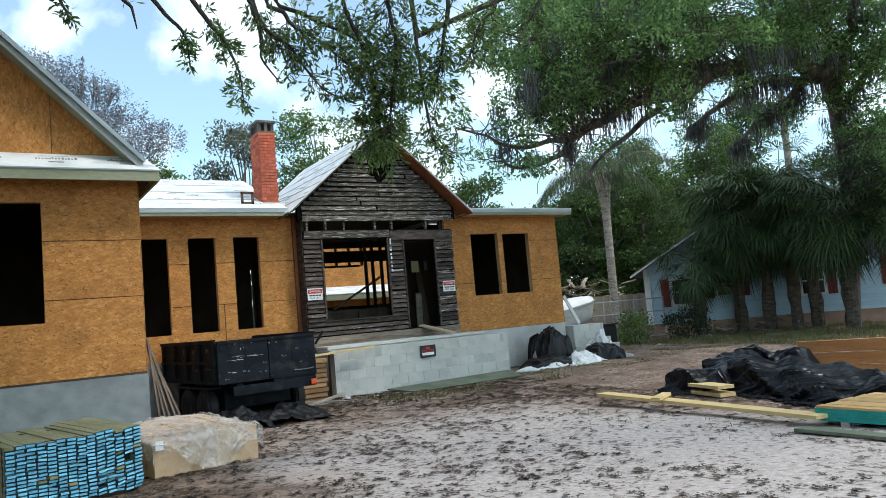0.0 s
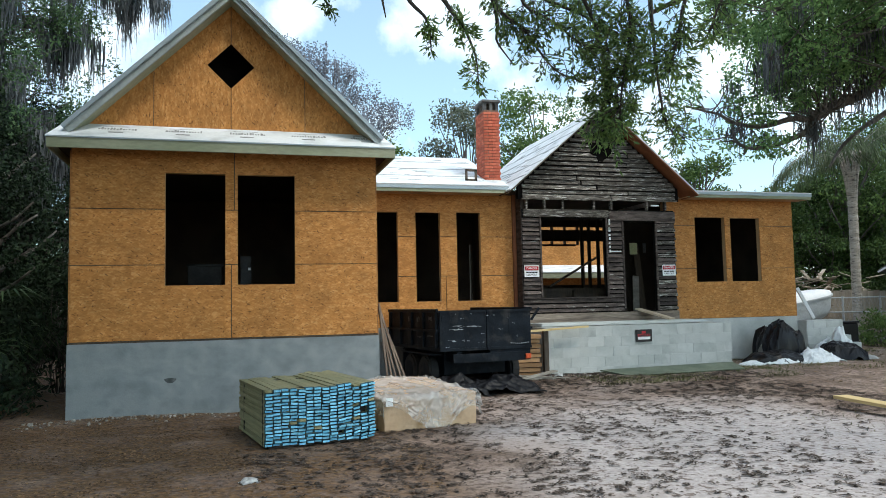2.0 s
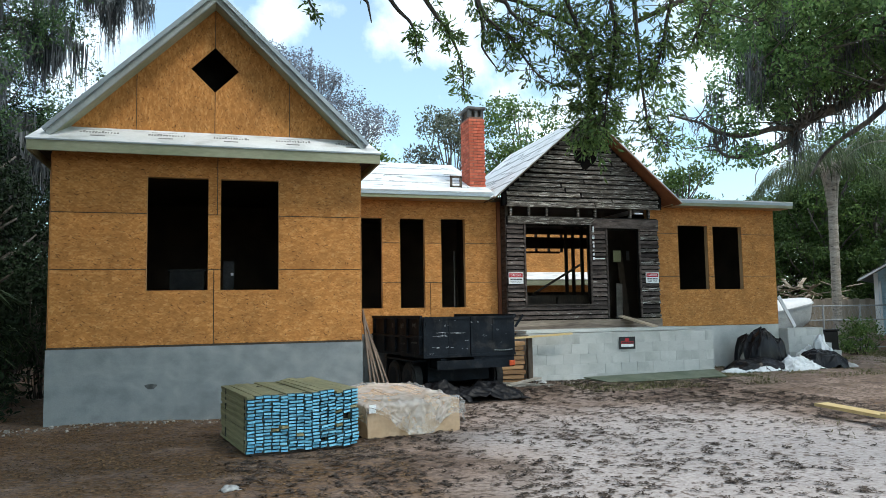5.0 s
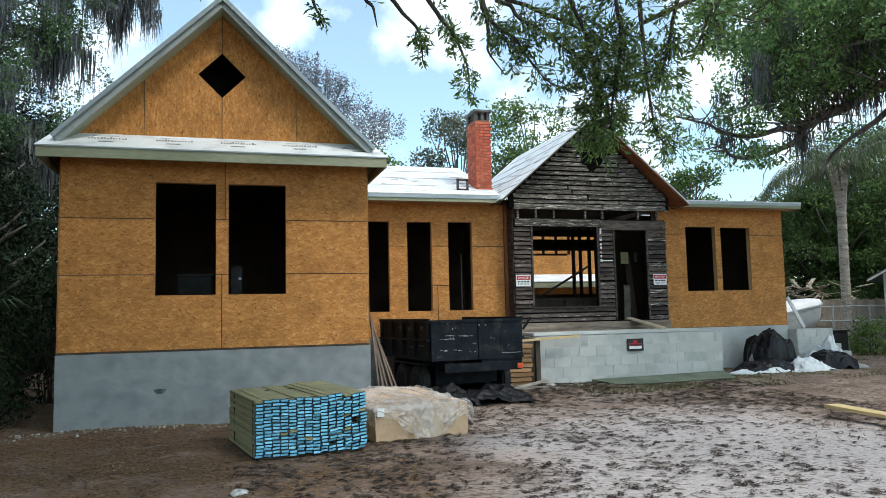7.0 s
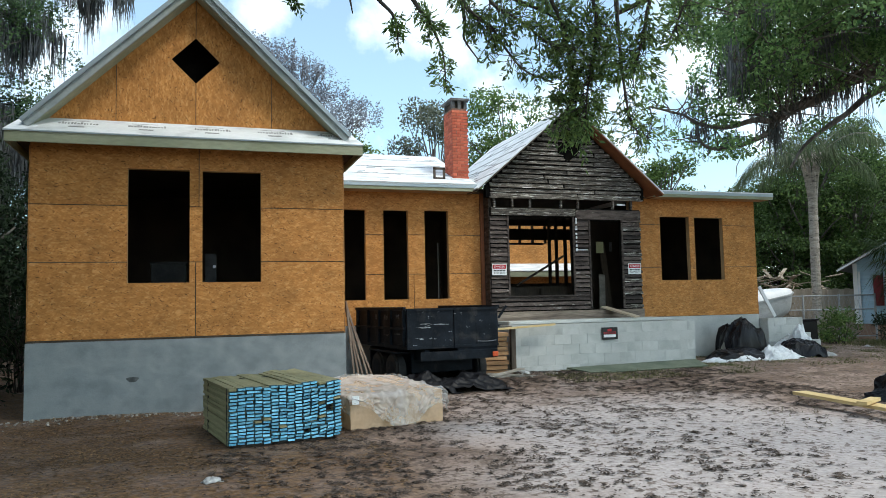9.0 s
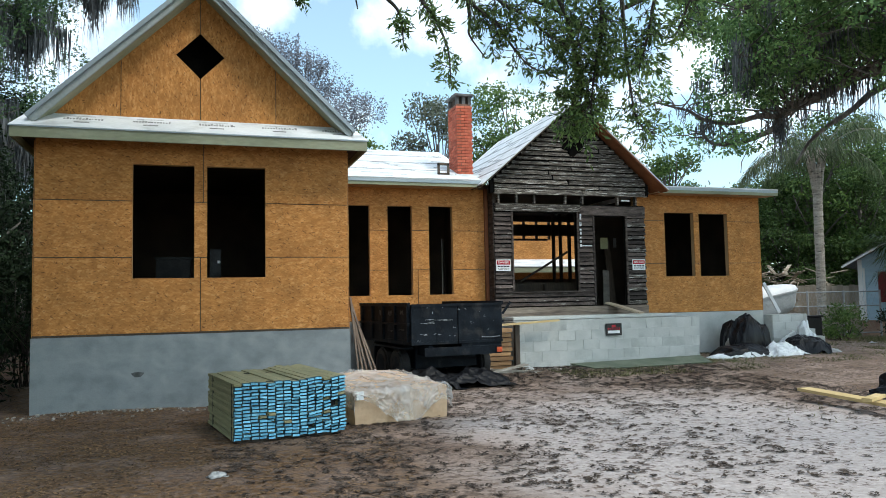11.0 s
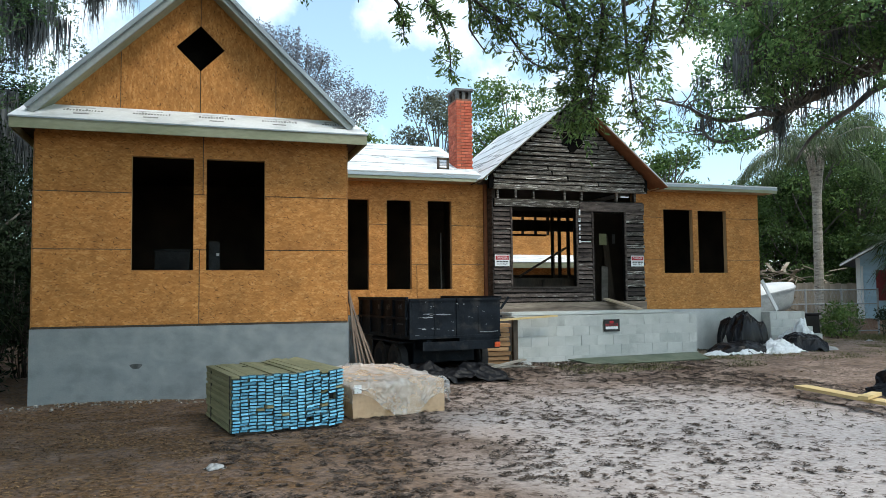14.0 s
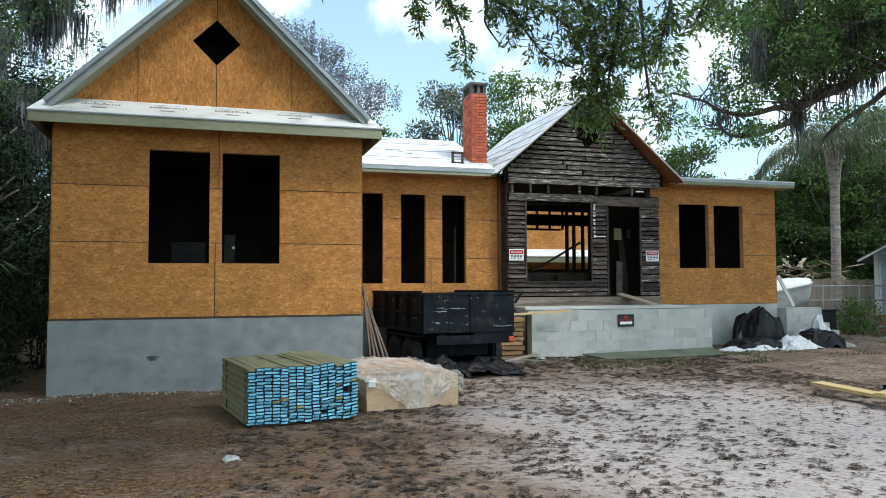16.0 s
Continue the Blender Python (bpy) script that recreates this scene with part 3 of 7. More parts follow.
# ---- ground ----
def ground_mat():
    """Pale sand, trodden grey earth, and brown leaf mould towards the trees beside the front wing."""
    m = mat("sandy_ground", (0.175, 0.114, 0.084), (0.345, 0.256, 0.207), 0.9, rough=0.95, fine=26, fine_amt=0.25, bump=0.7, bump_dist=0.02,
            third=(0.13, 0.088, 0.06), third_scale=1.4, third_lo=0.52, third_hi=0.7)
    n, l = m.node_tree.nodes, m.node_tree.links
    b = n["Principled BSDF"]
    col = b.inputs["Base Color"].links[0].from_socket
    tc = n.new("ShaderNodeTexCoord")
    sep = n.new("ShaderNodeSeparateXYZ")
    l.new(tc.outputs["Object"], sep.inputs[0])
    nz = n.new("ShaderNodeTexNoise")
    nz.inputs["Scale"].default_value, nz.inputs["Detail"].default_value = 0.7, 6.0
    l.new(tc.outputs["Object"], nz.inputs["Vector"])
    wob = n.new("ShaderNodeMath")
    wob.operation = "MULTIPLY_ADD"
    wob.inputs[1].default_value = 5.0
    l.new(nz.outputs["Fac"], wob.inputs[0])
    l.new(sep.outputs["X"], wob.inputs[2])
    mr = n.new("ShaderNodeMapRange")
    mr.inputs["From Min"].default_value, mr.inputs["From Max"].default_value = 5.8, 8.2
    mr.inputs["To Min"].default_value, mr.inputs["To Max"].default_value = 0.92, 0.0
    l.new(wob.outputs[0], mr.inputs["Value"])
    fine = n.new("ShaderNodeTexNoise")
    fine.inputs["Scale"].default_value, fine.inputs["Detail"].default_value = 14.0, 6.0
    l.new(tc.outputs["Object"], fine.inputs["Vector"])
    mould = n.new("ShaderNodeValToRGB")
    mould.color_ramp.elements[0].position, mould.color_ramp.elements[1].position = 0.3, 0.75
    mould.color_ramp.elements[0].color, mould.color_ramp.elements[1].color = rgb((0.044, 0.023, 0.009)), rgb((0.2, 0.108, 0.042))
    l.new(fine.outputs["Fac"], mould.inputs["Fac"])
    mx = n.new("ShaderNodeMix")
    mx.data_type = "RGBA"
    # worn sandy patches in the leaf mould
    pat = n.new("ShaderNodeTexNoise")
    pat.inputs["Scale"].default_value, pat.inputs["Detail"].default_value = 1.3, 7.0
    l.new(tc.outputs["Object"], pat.inputs["Vector"])
    pr = n.new("ShaderNodeMapRange")
    pr.inputs["From Min"].default_value, pr.inputs["From Max"].default_value = 0.5, 0.66
    pr.inputs["To Min"].default_value, pr.inputs["To Max"].default_value = 1.0, 0.25
    l.new(pat.outputs["Fac"], pr.inputs["Value"])
    both = n.new("ShaderNodeMath")
    both.operation = "MULTIPLY"
    l.new(mr.outputs["Result"], both.inputs[0])
    l.new(pr.outputs["Result"], both.inputs[1])
    l.new(both.outputs[0], mx.inputs["Factor"])
    l.new(col, mx.inputs["A"])
    l.new(mould.outputs["Color"], mx.inputs["B"])
    # bleached sand where carts have worn the middle of the yard
    off = n.new("ShaderNodeVectorMath")
    off.operation = "SUBTRACT"
    off.inputs[1].default_value = (8.4, -6.4, 0)
    l.new(tc.outputs["Object"], off.inputs[0])
    oval = n.new("ShaderNodeVectorMath")
    oval.operation = "MULTIPLY"
    oval.inputs[1].default_value = (1.0, 0.6, 0.0)
    l.new(off.outputs[0], oval.inputs[0])
    far = n.new("ShaderNodeVectorMath")
    far.operation = "LENGTH"
    l.new(oval.outputs[0], far.inputs[0])
    rag = n.new("ShaderNodeMath")
    rag.operation = "MULTIPLY_ADD"
    rag.inputs[1].default_value = 3.0
    l.new(nz.outputs["Fac"], rag.inputs[0])
    l.new(far.outputs["Value"], rag.inputs[2])
    sand = n.new("ShaderNodeMapRange")
    sand.inputs["From Min"].default_value, sand.inputs["From Max"].default_value = 3.8, 5.4
    sand.inputs["To Min"].default_value, sand.inputs["To Max"].default_value = 0.85, 0.0
    l.new(rag.outputs[0], sand.inputs["Value"])
    pale = n.new("ShaderNodeValToRGB")
    pale.color_ramp.elements[0].position, pale.color_ramp.elements[1].position = 0.3, 0.7
    pale.color_ramp.elements[0].color, pale.color_ramp.elements[1].color = rgb((0.345, 0.304, 0.287)), rgb((0.535, 0.482, 0.463))
    l.new(fine.outputs["Fac"], pale.inputs["Fac"])
    mx2 = n.new("ShaderNodeMix")
    mx2.data_type = "RGBA"
    l.new(sand.outputs["Result"], mx2.inputs["Factor"])
    l.new(mx.outputs["Result"], mx2.inputs["A"])
    l.new(pale.outputs["Color"], mx2.inputs["B"])
    # trodden clots of rotting leaf in the sand, thinner where it is bleached
    clot = n.new("ShaderNodeTexNoise")
    clot.inputs["Scale"].default_value, clot.inputs["Detail"].default_value, clot.inputs["Roughness"].default_value = 10.0, 8.0, 0.66
    l.new(tc.outputs["Object"], clot.inputs["Vector"])
    thin = n.new("ShaderNodeMath")
    thin.operation = "MULTIPLY_ADD"
    thin.inputs[1].default_value = -0.07
    l.new(sand.outputs["Result"], thin.inputs[0])
    l.new(clot.outputs["Fac"], thin.inputs[2])
    more = n.new("ShaderNodeMath")
    more.operation = "MULTIPLY_ADD"
    more.inputs[1].default_value = 0.22
    l.new(pat.outputs["Fac"], more.inputs[0])
    l.new(thin.outputs[0], more.inputs[2])
    cm = n.new("ShaderNodeMapRange")
    cm.inputs["From Min"].default_value, cm.inputs["From Max"].default_value = 0.6, 0.645
    cm.inputs["To Max"].default_value = 0.82
    l.new(more.outputs[0], cm.inputs["Value"])
    rot = n.new("ShaderNodeValToRGB")
    rot.color_ramp.elements[0].position, rot.color_ramp.elements[1].position = 0.35, 0.7
    rot.color_ramp.elements[0].color, rot.color_ramp.elements[1].color = rgb((0.07, 0.046, 0.034)), rgb((0.17, 0.122, 0.095))
    l.new(fine.outputs["Fac"], rot.inputs["Fac"])
    mx3 = n.new("ShaderNodeMix")
    mx3.data_type = "RGBA"
    l.new(cm.outputs["Result"], mx3.inputs["Factor"])
    l.new(mx2.outputs["Result"], mx3.inputs["A"])
    l.new(rot.outputs["Color"], mx3.inputs["B"])
    l.new(mx3.outputs["Result"], b.inputs["Base Color"])
    return m


GROUND = ground_mat()
gx = np.concatenate([np.array([-900, -300, -120, -60, -30, -18]), np.linspace(-12, 30, 169), np.array([36, 45, 60, 90, 160, 400, 900])])
gy = np.concatenate([np.array([-900, -300, -100, -40, -24]), np.linspace(-18, 12, 121), np.array([15, 20, 28, 40, 60, 100, 200, 400, 900])])
gv = [(x, y, ground_height(x, y)) for y in gy for x in gx]
nx = len(gx)
gf = [(j * nx + i, j * nx + i + 1, (j + 1) * nx + i + 1, (j + 1) * nx + i) for j in range(len(gy) - 1) for i in range(nx - 1)]
ground = raw_mesh("ground", gv, gf, GROUND, None, True)
tagged(ground, "pale sand yard strewn with brown leaf litter", "ground", kind="structure")



SIGNPAPER = mat("white_paper", (0.75, 0.76, 0.77), (0.82, 0.82, 0.83), 6.0, rough=0.6)

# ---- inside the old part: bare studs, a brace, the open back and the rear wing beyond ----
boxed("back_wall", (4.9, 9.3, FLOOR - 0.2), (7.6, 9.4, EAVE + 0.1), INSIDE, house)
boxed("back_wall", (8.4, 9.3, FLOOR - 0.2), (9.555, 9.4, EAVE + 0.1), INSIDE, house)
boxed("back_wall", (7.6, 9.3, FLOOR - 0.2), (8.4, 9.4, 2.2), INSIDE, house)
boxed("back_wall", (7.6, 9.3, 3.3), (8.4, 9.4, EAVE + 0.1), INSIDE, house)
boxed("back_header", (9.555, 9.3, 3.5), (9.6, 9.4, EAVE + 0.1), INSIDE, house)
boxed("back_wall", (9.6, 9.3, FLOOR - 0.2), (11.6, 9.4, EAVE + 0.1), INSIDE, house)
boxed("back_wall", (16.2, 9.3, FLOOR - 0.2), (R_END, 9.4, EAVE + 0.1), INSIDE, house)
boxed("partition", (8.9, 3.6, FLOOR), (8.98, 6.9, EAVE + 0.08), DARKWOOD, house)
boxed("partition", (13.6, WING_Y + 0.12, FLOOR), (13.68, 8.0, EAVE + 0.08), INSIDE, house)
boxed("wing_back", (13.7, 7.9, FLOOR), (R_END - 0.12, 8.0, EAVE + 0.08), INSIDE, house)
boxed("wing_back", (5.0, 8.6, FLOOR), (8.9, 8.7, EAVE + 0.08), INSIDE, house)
boxed("back_rail", (11.6, 9.3, 4.08), (16.2, 9.4, EAVE + 0.1), DARKWOOD, house)
boxed("back_rail", (11.6, 9.3, 3.62), (16.2, 9.4, 3.98), DARKWOOD, house)
boxed("back_rail", (11.6, 9.3, FLOOR - 0.2), (16.2, 9.4, 2.2), DARKWOOD, house)
for x in (11.9, 12.35, 12.8, 13.25):
    boxed("blocking", (x, 9.3, 3.98), (x + 0.06, 9.4, 4.08), DARKWOOD, house)
    boxed("blocking", (x, 9.3, 3.5), (x + 0.06, 9.4, 3.62), DARKWOOD, house)
boxed("back_rail", (11.6, 9.3, 3.46), (13.2, 9.4, 3.52), DARKWOOD, house)
for x in (12.0, 12.22, 12.5, 12.72):
    boxed("stud", (x, 6.45, FLOOR), (x + 0.06, 6.56, 4.0), DARKWOOD, house)
boxed("stud", (10.35, 6.9, FLOOR), (10.4, 7.0, 4.0), DARKWOOD, house)
for x in (9.1, 9.75, 10.05, 11.15):
    boxed("stud", (x, 5.3, FLOOR), (x + 0.045, 5.4, 1.95 + 0.1 * (x % 0.5)), DARKWOOD, house)
boxed("half_wall", (9.0, 5.5, FLOOR), (12.7, 5.6, 2.02), DARKWOOD, house)
bm = bmesh.new()
beam(bm, (10.5, 5.45, 2.05), (12.0, 5.6, 2.85), 0.055, 0.04, (0, 1, 0))
part("brace", bm, DARKWOOD, house)
for a, b, m_ in (((12.2, 3.95, FLOOR), (12.36, 4.2, 2.28), GREYWOOD), ((12.52, 4.1, FLOOR), (12.56, 4.5, 3.1), DARKWOOD)):
    bm = bmesh.new()
    beam(bm, a, b, 0.17, 0.03, (0, 1, 0))
    part("leaning_board", bm, m_, house)
boxed("notice", (12.66, 4.3, 2.88), (12.75, 4.305, 3.13), mat("dim_notice_paper", (0.16, 0.17, 0.17), (0.24, 0.25, 0.25), 4.0), house)
boxed("notice", (12.11, 4.0, 2.82), (12.32, 4.005, 3.11), mat("notice_paper", (0.3, 0.3, 0.16), (0.4, 0.4, 0.22), 4.0), house, "pale notice pinned inside the doorway")
boxed("hall_wall", (12.0, 5.0, FLOOR), (13.6, 5.1, 4.0), INSIDE, house)
# things in the front room, its dimness put into their near-black colours
DIMGREY = mat("dimmed_grey", (0.018, 0.019, 0.02), (0.034, 0.035, 0.036), 3.0, rough=0.8)
crate = thing("storage_box", "grey box in the front room, coloured near-black for its dimness", "box")
boxed("box_body", (1.66, 1.7, FLOOR), (2.26, 2.1, 2.46), DIMGREY, crate, bevel=0.01)
boxed("box_lid", (1.64, 1.68, 2.46), (2.28, 2.12, 2.5), DIMGREY, crate)
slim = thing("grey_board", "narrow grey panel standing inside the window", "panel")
boxed("panel_body", (2.6, 1.3, FLOOR), (2.79, 1.34, 2.62), mat("dimmed_panel", (0.03, 0.031, 0.033), (0.05, 0.051, 0.053), 3.0, rough=0.8), slim)
boxed("white_tag", (2.73, 1.29, 2.36), (2.78, 1.299, 2.41), SIGNPAPER, slim, "small white tag")
# rear wing seen through
rear = thing("rear_wing", "rear wing in bare strand board with a white roof", "house")
boxed("rear_wall", (11.5, 12.6, 0), (19.0, 12.7, 4.6), OSB, rear)
bm = bmesh.new()
slab(bm, [(11.5, 11.6, 2.72), (17.0, 11.6, 2.72), (17.0, 12.6, 3.02), (11.5, 12.6, 3.02)], 0.03)
part("low_roof", bm, UNDERLAY, rear)
boxed("low_fascia", (11.5, 11.62, 2.5), (17.0, 11.66, 2.69), TRIM, rear)

# ---- old weathered siding, board by board ----
def clap(wall, x0, x1, z, h, y, material, thick=0.03):
    """One lapped board, thicker at its lower edge, a little crooked."""
    bm = bmesh.new()
    w = random.uniform(-0.005, 0.005)
    z += random.uniform(-0.006, 0.006)
    t = thick * random.uniform(0.6, 1.6)
    n = 5
    for i in range(n + 1):
        x = x0 + (x1 - x0) * i / n
        s = w * math.sin(i * 2.1) + random.uniform(-0.003, 0.003)
        for py, pz in ((y - t, z + s), (y - 0.004, z + h + s), (y + 0.03, z + h + s), (y + 0.03, z + s)):
            bm.verts.new((x, py, pz))
    bm.verts.ensure_lookup_table()
    for i in range(n):
        for k in range(4):
            j = (k + 1) % 4
            bm.faces.new([bm.verts[q] for q in (i * 4 + k, i * 4 + 4 + k, i * 4 + 4 + j, i * 4 + j)])
    bm.faces.new([bm.verts[k] for k in (0, 1, 2, 3)])
    bm.faces.new([bm.verts[n * 4 + k] for k in (3, 2, 1, 0)])
    bmesh.ops.recalc_face_normals(bm, faces=bm.faces[:])
    part("siding_board", bm, material, wall)


z, row = 1.43, 0
while z < 3.58:
    h = 0.105 - random.choice((0, 0, 0.004, 0.014))
    if z < 1.74:
        clap(o_wall, OLD_L, 11.36, z, h - 0.017, OLD_Y + 0.025, SIDING_LOW)
    else:
        clap(o_wall, OLD_L + random.uniform(0, 0.01), 9.25, z, h - 0.017, OLD_Y + 0.025, SIDING_LOW)
        clap(o_wall, 10.96, 11.36, z, h - 0.017, OLD_Y + 0.025, SIDING_LOW)
    clap(o_wall, 12.27, OLD_R + random.uniform(-0.02, 0.02), z, h - 0.017, OLD_Y + 0.025, SIDING_LOW if row % 3 else SIDING)
    z += 0.104
    row += 1
# frame boards round the window and door, header beam and its gaps
for a, b in (((9.245, 1.75), (9.285, 3.62)), ((10.925, 1.75), (10.965, 3.62)), ((11.35, 1.43), (11.39, 3.57)), ((12.24, 1.43), (12.28, 3.57))):
    boxed("casing", (a[0], OLD_Y - 0.012, a[1]), (b[0], OLD_Y + 0.028, b[1]), SIDING_LOW, o_wall)
boxed("window_sill", (9.22, OLD_Y - 0.02, 1.735), (10.98, OLD_Y + 0.028, 1.765), SIDING_LOW, o_wall)
boxed("header_beam", (OLD_L + 0.03, OLD_Y - 0.03, 3.63), (11.0, OLD_Y + 0.026, 3.8), SIDING, o_wall)
boxed("header_beam", (11.02, OLD_Y - 0.02, 3.56), (OLD_R, OLD_Y + 0.026, 3.78), SIDING_LOW, o_wall)
for i, x in enumerate((8.9, 9.35, 9.8, 10.6, 11.05, 12.0, 12.5)):
    boxed("rafter_tail", (x, OLD_Y - 0.05, 3.81), (x + 0.045, OLD_Y + 0.026, 4.02), SIDING, o_wall)
boxed("shelf_board", (OLD_L - 0.02, OLD_Y - 0.1, 4.015), (OLD_R + 0.03, OLD_Y - 0.041, 4.045), SIDING, o_gable)
boxed("white_scrap", (12.1, OLD_Y - 0.09, 3.9), (12.32, OLD_Y - 0.06, 3.93), WHITEPOLY, o_gable)
RIMWOOD = mat("weathered_rim", (0.13, 0.1, 0.078), (0.27, 0.22, 0.175), 2.0, (0.3, 1, 5), rough=0.9, fine=14, fine_amt=0.4, bump=0.5)
boxed("rim_board", (OLD_L + 0.06, OLD_Y - 0.06, FLOOR + 0.005), (OLD_R - 0.01, OLD_Y + 0.02, 1.4), RIMWOOD, house, "weathered brown rim board under the old wall")
boxed("corner_board", (OLD_L - 0.1, WING_Y - 0.06, FLOOR), (OLD_L - 0.02, WING_Y - 0.012, EAVE), REDTRIM, house, "red-brown board at the inner corner")
boxed("old_side_sheathing", (OLD_L - 0.018, OLD_Y + 0.03, FLOOR), (OLD_L - 0.001, WING_Y - 0.07, 4.05), SIDING_LOW, house)
# gable boards up to the rakes, round the dark round vent
z = 4.05
while z < O_APEX - 0.3:
    h = 0.118
    half = (O_APEX - 0.09 - (z + 0.1)) / O_SL
    half = min(half, 2.0)
    cuts = [-half, random.uniform(-0.6, 0.9) * half * 0.7, half]
    for a, b in zip(cuts, cuts[1:]):
        if b - a > 0.05:
            clap(o_gable, O_CX + a + 0.004 + 0.03 * random.random(), O_CX + b - 0.004 - 0.03 * random.random(), z, 0.1 - random.choice((0, 0.004, 0.012, 0.022)), OLD_Y - 0.045, SIDING, 0.034)
    z += 0.112
for k in range(9):
    zz = 2.82 + 0.09 * k + random.uniform(-0.03, 0.03)
    boxed("paint_flake", (10.985 + random.uniform(-0.01, 0.01), OLD_Y - 0.03, zz), (11.015 + random.uniform(0, 0.02), OLD_Y - 0.013, zz + random.uniform(0.03, 0.09)), WHITEPOLY, o_wall)
boxed("paint_flake", (11.02, OLD_Y - 0.034, 2.815), (11.3, OLD_Y - 0.02, 2.835), WHITEPOLY, o_wall)
# the hole's darkness is painted: a black disc on the boards, no opening
bm = bmesh.new()
n = 20
ring = [bm.verts.new((10.85 + (0.3 + 0.05 * math.sin(i * 2.3)) * math.cos(i / n * 6.2832), OLD_Y - 0.082, 5.33 + (0.36 + 0.05 * math.cos(i * 1.7)) * math.sin(i / n * 6.2832))) for i in range(n)]
inner = [bm.verts.new((v.co.x, OLD_Y - 0.05, v.co.z)) for v in ring]
bm.faces.new(ring)
bm.faces.new(inner[::-1])
for i in range(n):
    bm.faces.new((ring[(i + 1) % n], ring[i], inner[i], inner[(i + 1) % n]))
part("gable_vent", bm, mat("black_void", (0.004, 0.004, 0.004), (0.008, 0.007, 0.006), 4.0, rough=1.0, spec=0.0), o_gable, "black disc painted as a dark round vent hole")

# ---- signs ----
SIGNWHITE = mat("sign_white", (0.7, 0.72, 0.72), (0.78, 0.79, 0.79), 6.0, rough=0.5, fine_amt=0.05)
SIGNRED = mat("sign_red", (0.36, 0.012, 0.02), (0.44, 0.02, 0.03), 6.0, rough=0.5, fine_amt=0.05)
SIGNBLACK = mat("sign_black", (0.012, 0.012, 0.012), (0.025, 0.025, 0.025), 6.0, rough=0.5)


def lettering(text, size, at, material, parent, label=""):
    cu = bpy.data.curves.new("lettering", "FONT")
    cu.body, cu.size, cu.align_x, cu.align_y, cu.extrude = text, size, "CENTER", "CENTER", 0.001
    cu.materials.append(material)
    ob = new("lettering", cu)
    ob.parent = parent
    ob.matrix_basis = pose(*at, 90, 0, 0)
    return ob


def danger_sign(x, z, w, h, y, extra):
    s = thing("danger_sign", "white sign with a red DANGER band on old siding", "sign", "warning signs", at=(x, y, z))
    boxed("panel", (0, -0.006, -h), (w, 0.0, 0), SIGNWHITE, s, bevel=0.001)
    boxed("red_band", (0.015, -0.008, -0.44 * h), (w - 0.015, -0.0061, -0.08 * h), SIGNRED, s, "red band")
    lettering("DANGER", 0.066, (w / 2, -0.0085, -0.26 * h), SIGNWHITE, s)
    for k in range(4):
        boxed("text_bar", (0.04 + k * 0.073, -0.008, -0.66 * h), (0.1 + k * 0.073, -0.0061, -0.55 * h), SIGNBLACK, s)
    lettering("KEEP OUT", 0.058, (w / 2, -0.0065, -0.82 * h), SIGNBLACK, s)
    return s


danger_sign(8.835, 2.505, 0.36, 0.262, OLD_Y - 0.016, True)
danger_sign(12.385, 2.5, 0.355, 0.26, OLD_Y - 0.016, False)
np_sign = thing("no_trespassing_sign", "black framed sign with a red band and white strip", "sign", "warning signs", at=(10.985, 1.93, 0.75))
boxed("panel", (0, -0.008, 0), (0.405, 0.0, 0.27), SIGNBLACK, np_sign, bevel=0.002)
boxed("red_band", (0.05, -0.011, 0.12), (0.355, -0.0085, 0.17), SIGNRED, np_sign)
boxed("white_strip", (0.05, -0.011, 0.05), (0.355, -0.0085, 0.11), SIGNWHITE, np_sign)
boxed("red_mark", (0.15, -0.011, 0.18), (0.25, -0.0085, 0.235), SIGNRED, np_sign)
for k in range(5):
    boxed("text_bar", (0.07 + k * 0.056, -0.0125, 0.13), (0.115 + k * 0.056, -0.0112, 0.16), SIGNBLACK, np_sign)

# ---- brick chimney ----
GREYCAP = mat("dark_cap", (0.1, 0.1, 0.1), (0.18, 0.18, 0.175), 5.0, rough=0.9)
chimney = thing("chimney", "slim red brick chimney with an open flat-capped top", "chimney")
CX0, CX1, CY0, CY1 = 8.1, 8.48, 3.42, 4.03
boxed("core", (CX0 + 0.012, CY0 + 0.012, 4.2), (CX1 - 0.012, CY1 - 0.012, 6.18), BRICKMORTAR, chimney)
boxed("old_plaster", (CX0 + 0.004, CY0 + 0.004, 4.2), (CX1 - 0.004, CY1 - 0.004, 4.36), CONC, chimney)
bm = bmesh.new()
box(bm, (-0.096, -0.046, -0.03), (0.096, 0.046, 0.03), bevel=0.004)
proto = part("brick", bm, BRICK)
brick_me = proto.data
bpy.data.objects.remove(proto)
z, row = 4.4, 0
while z < 6.17:
    for y, flip in ((CY0 + 0.046, 0), (CY1 - 0.046, 1)):
        xs = (CX0 + 0.1, CX0 + 0.3) if row % 2 == 0 else (CX0 + 0.05, CX0 + 0.2, CX1 - 0.05)
        for x in xs:
            short = row % 2 and x != CX0 + 0.2
            m = pose(x, y + random.uniform(-0.004, 0.002) * (1 - 2 * flip), z, 0, 0, random.uniform(-1, 1)) @ Matrix.Diagonal((0.48 if short else (0.93 if row % 2 else 1.0), 1, 1, 1))
            share("brick", brick_me, m, chimney)
    for x, s in ((CX0 + 0.046, 1), (CX1 - 0.046, -1)):
        for k in range(3):
            y = CY0 + (0.2 if row % 2 else 0.105) + k * 0.202
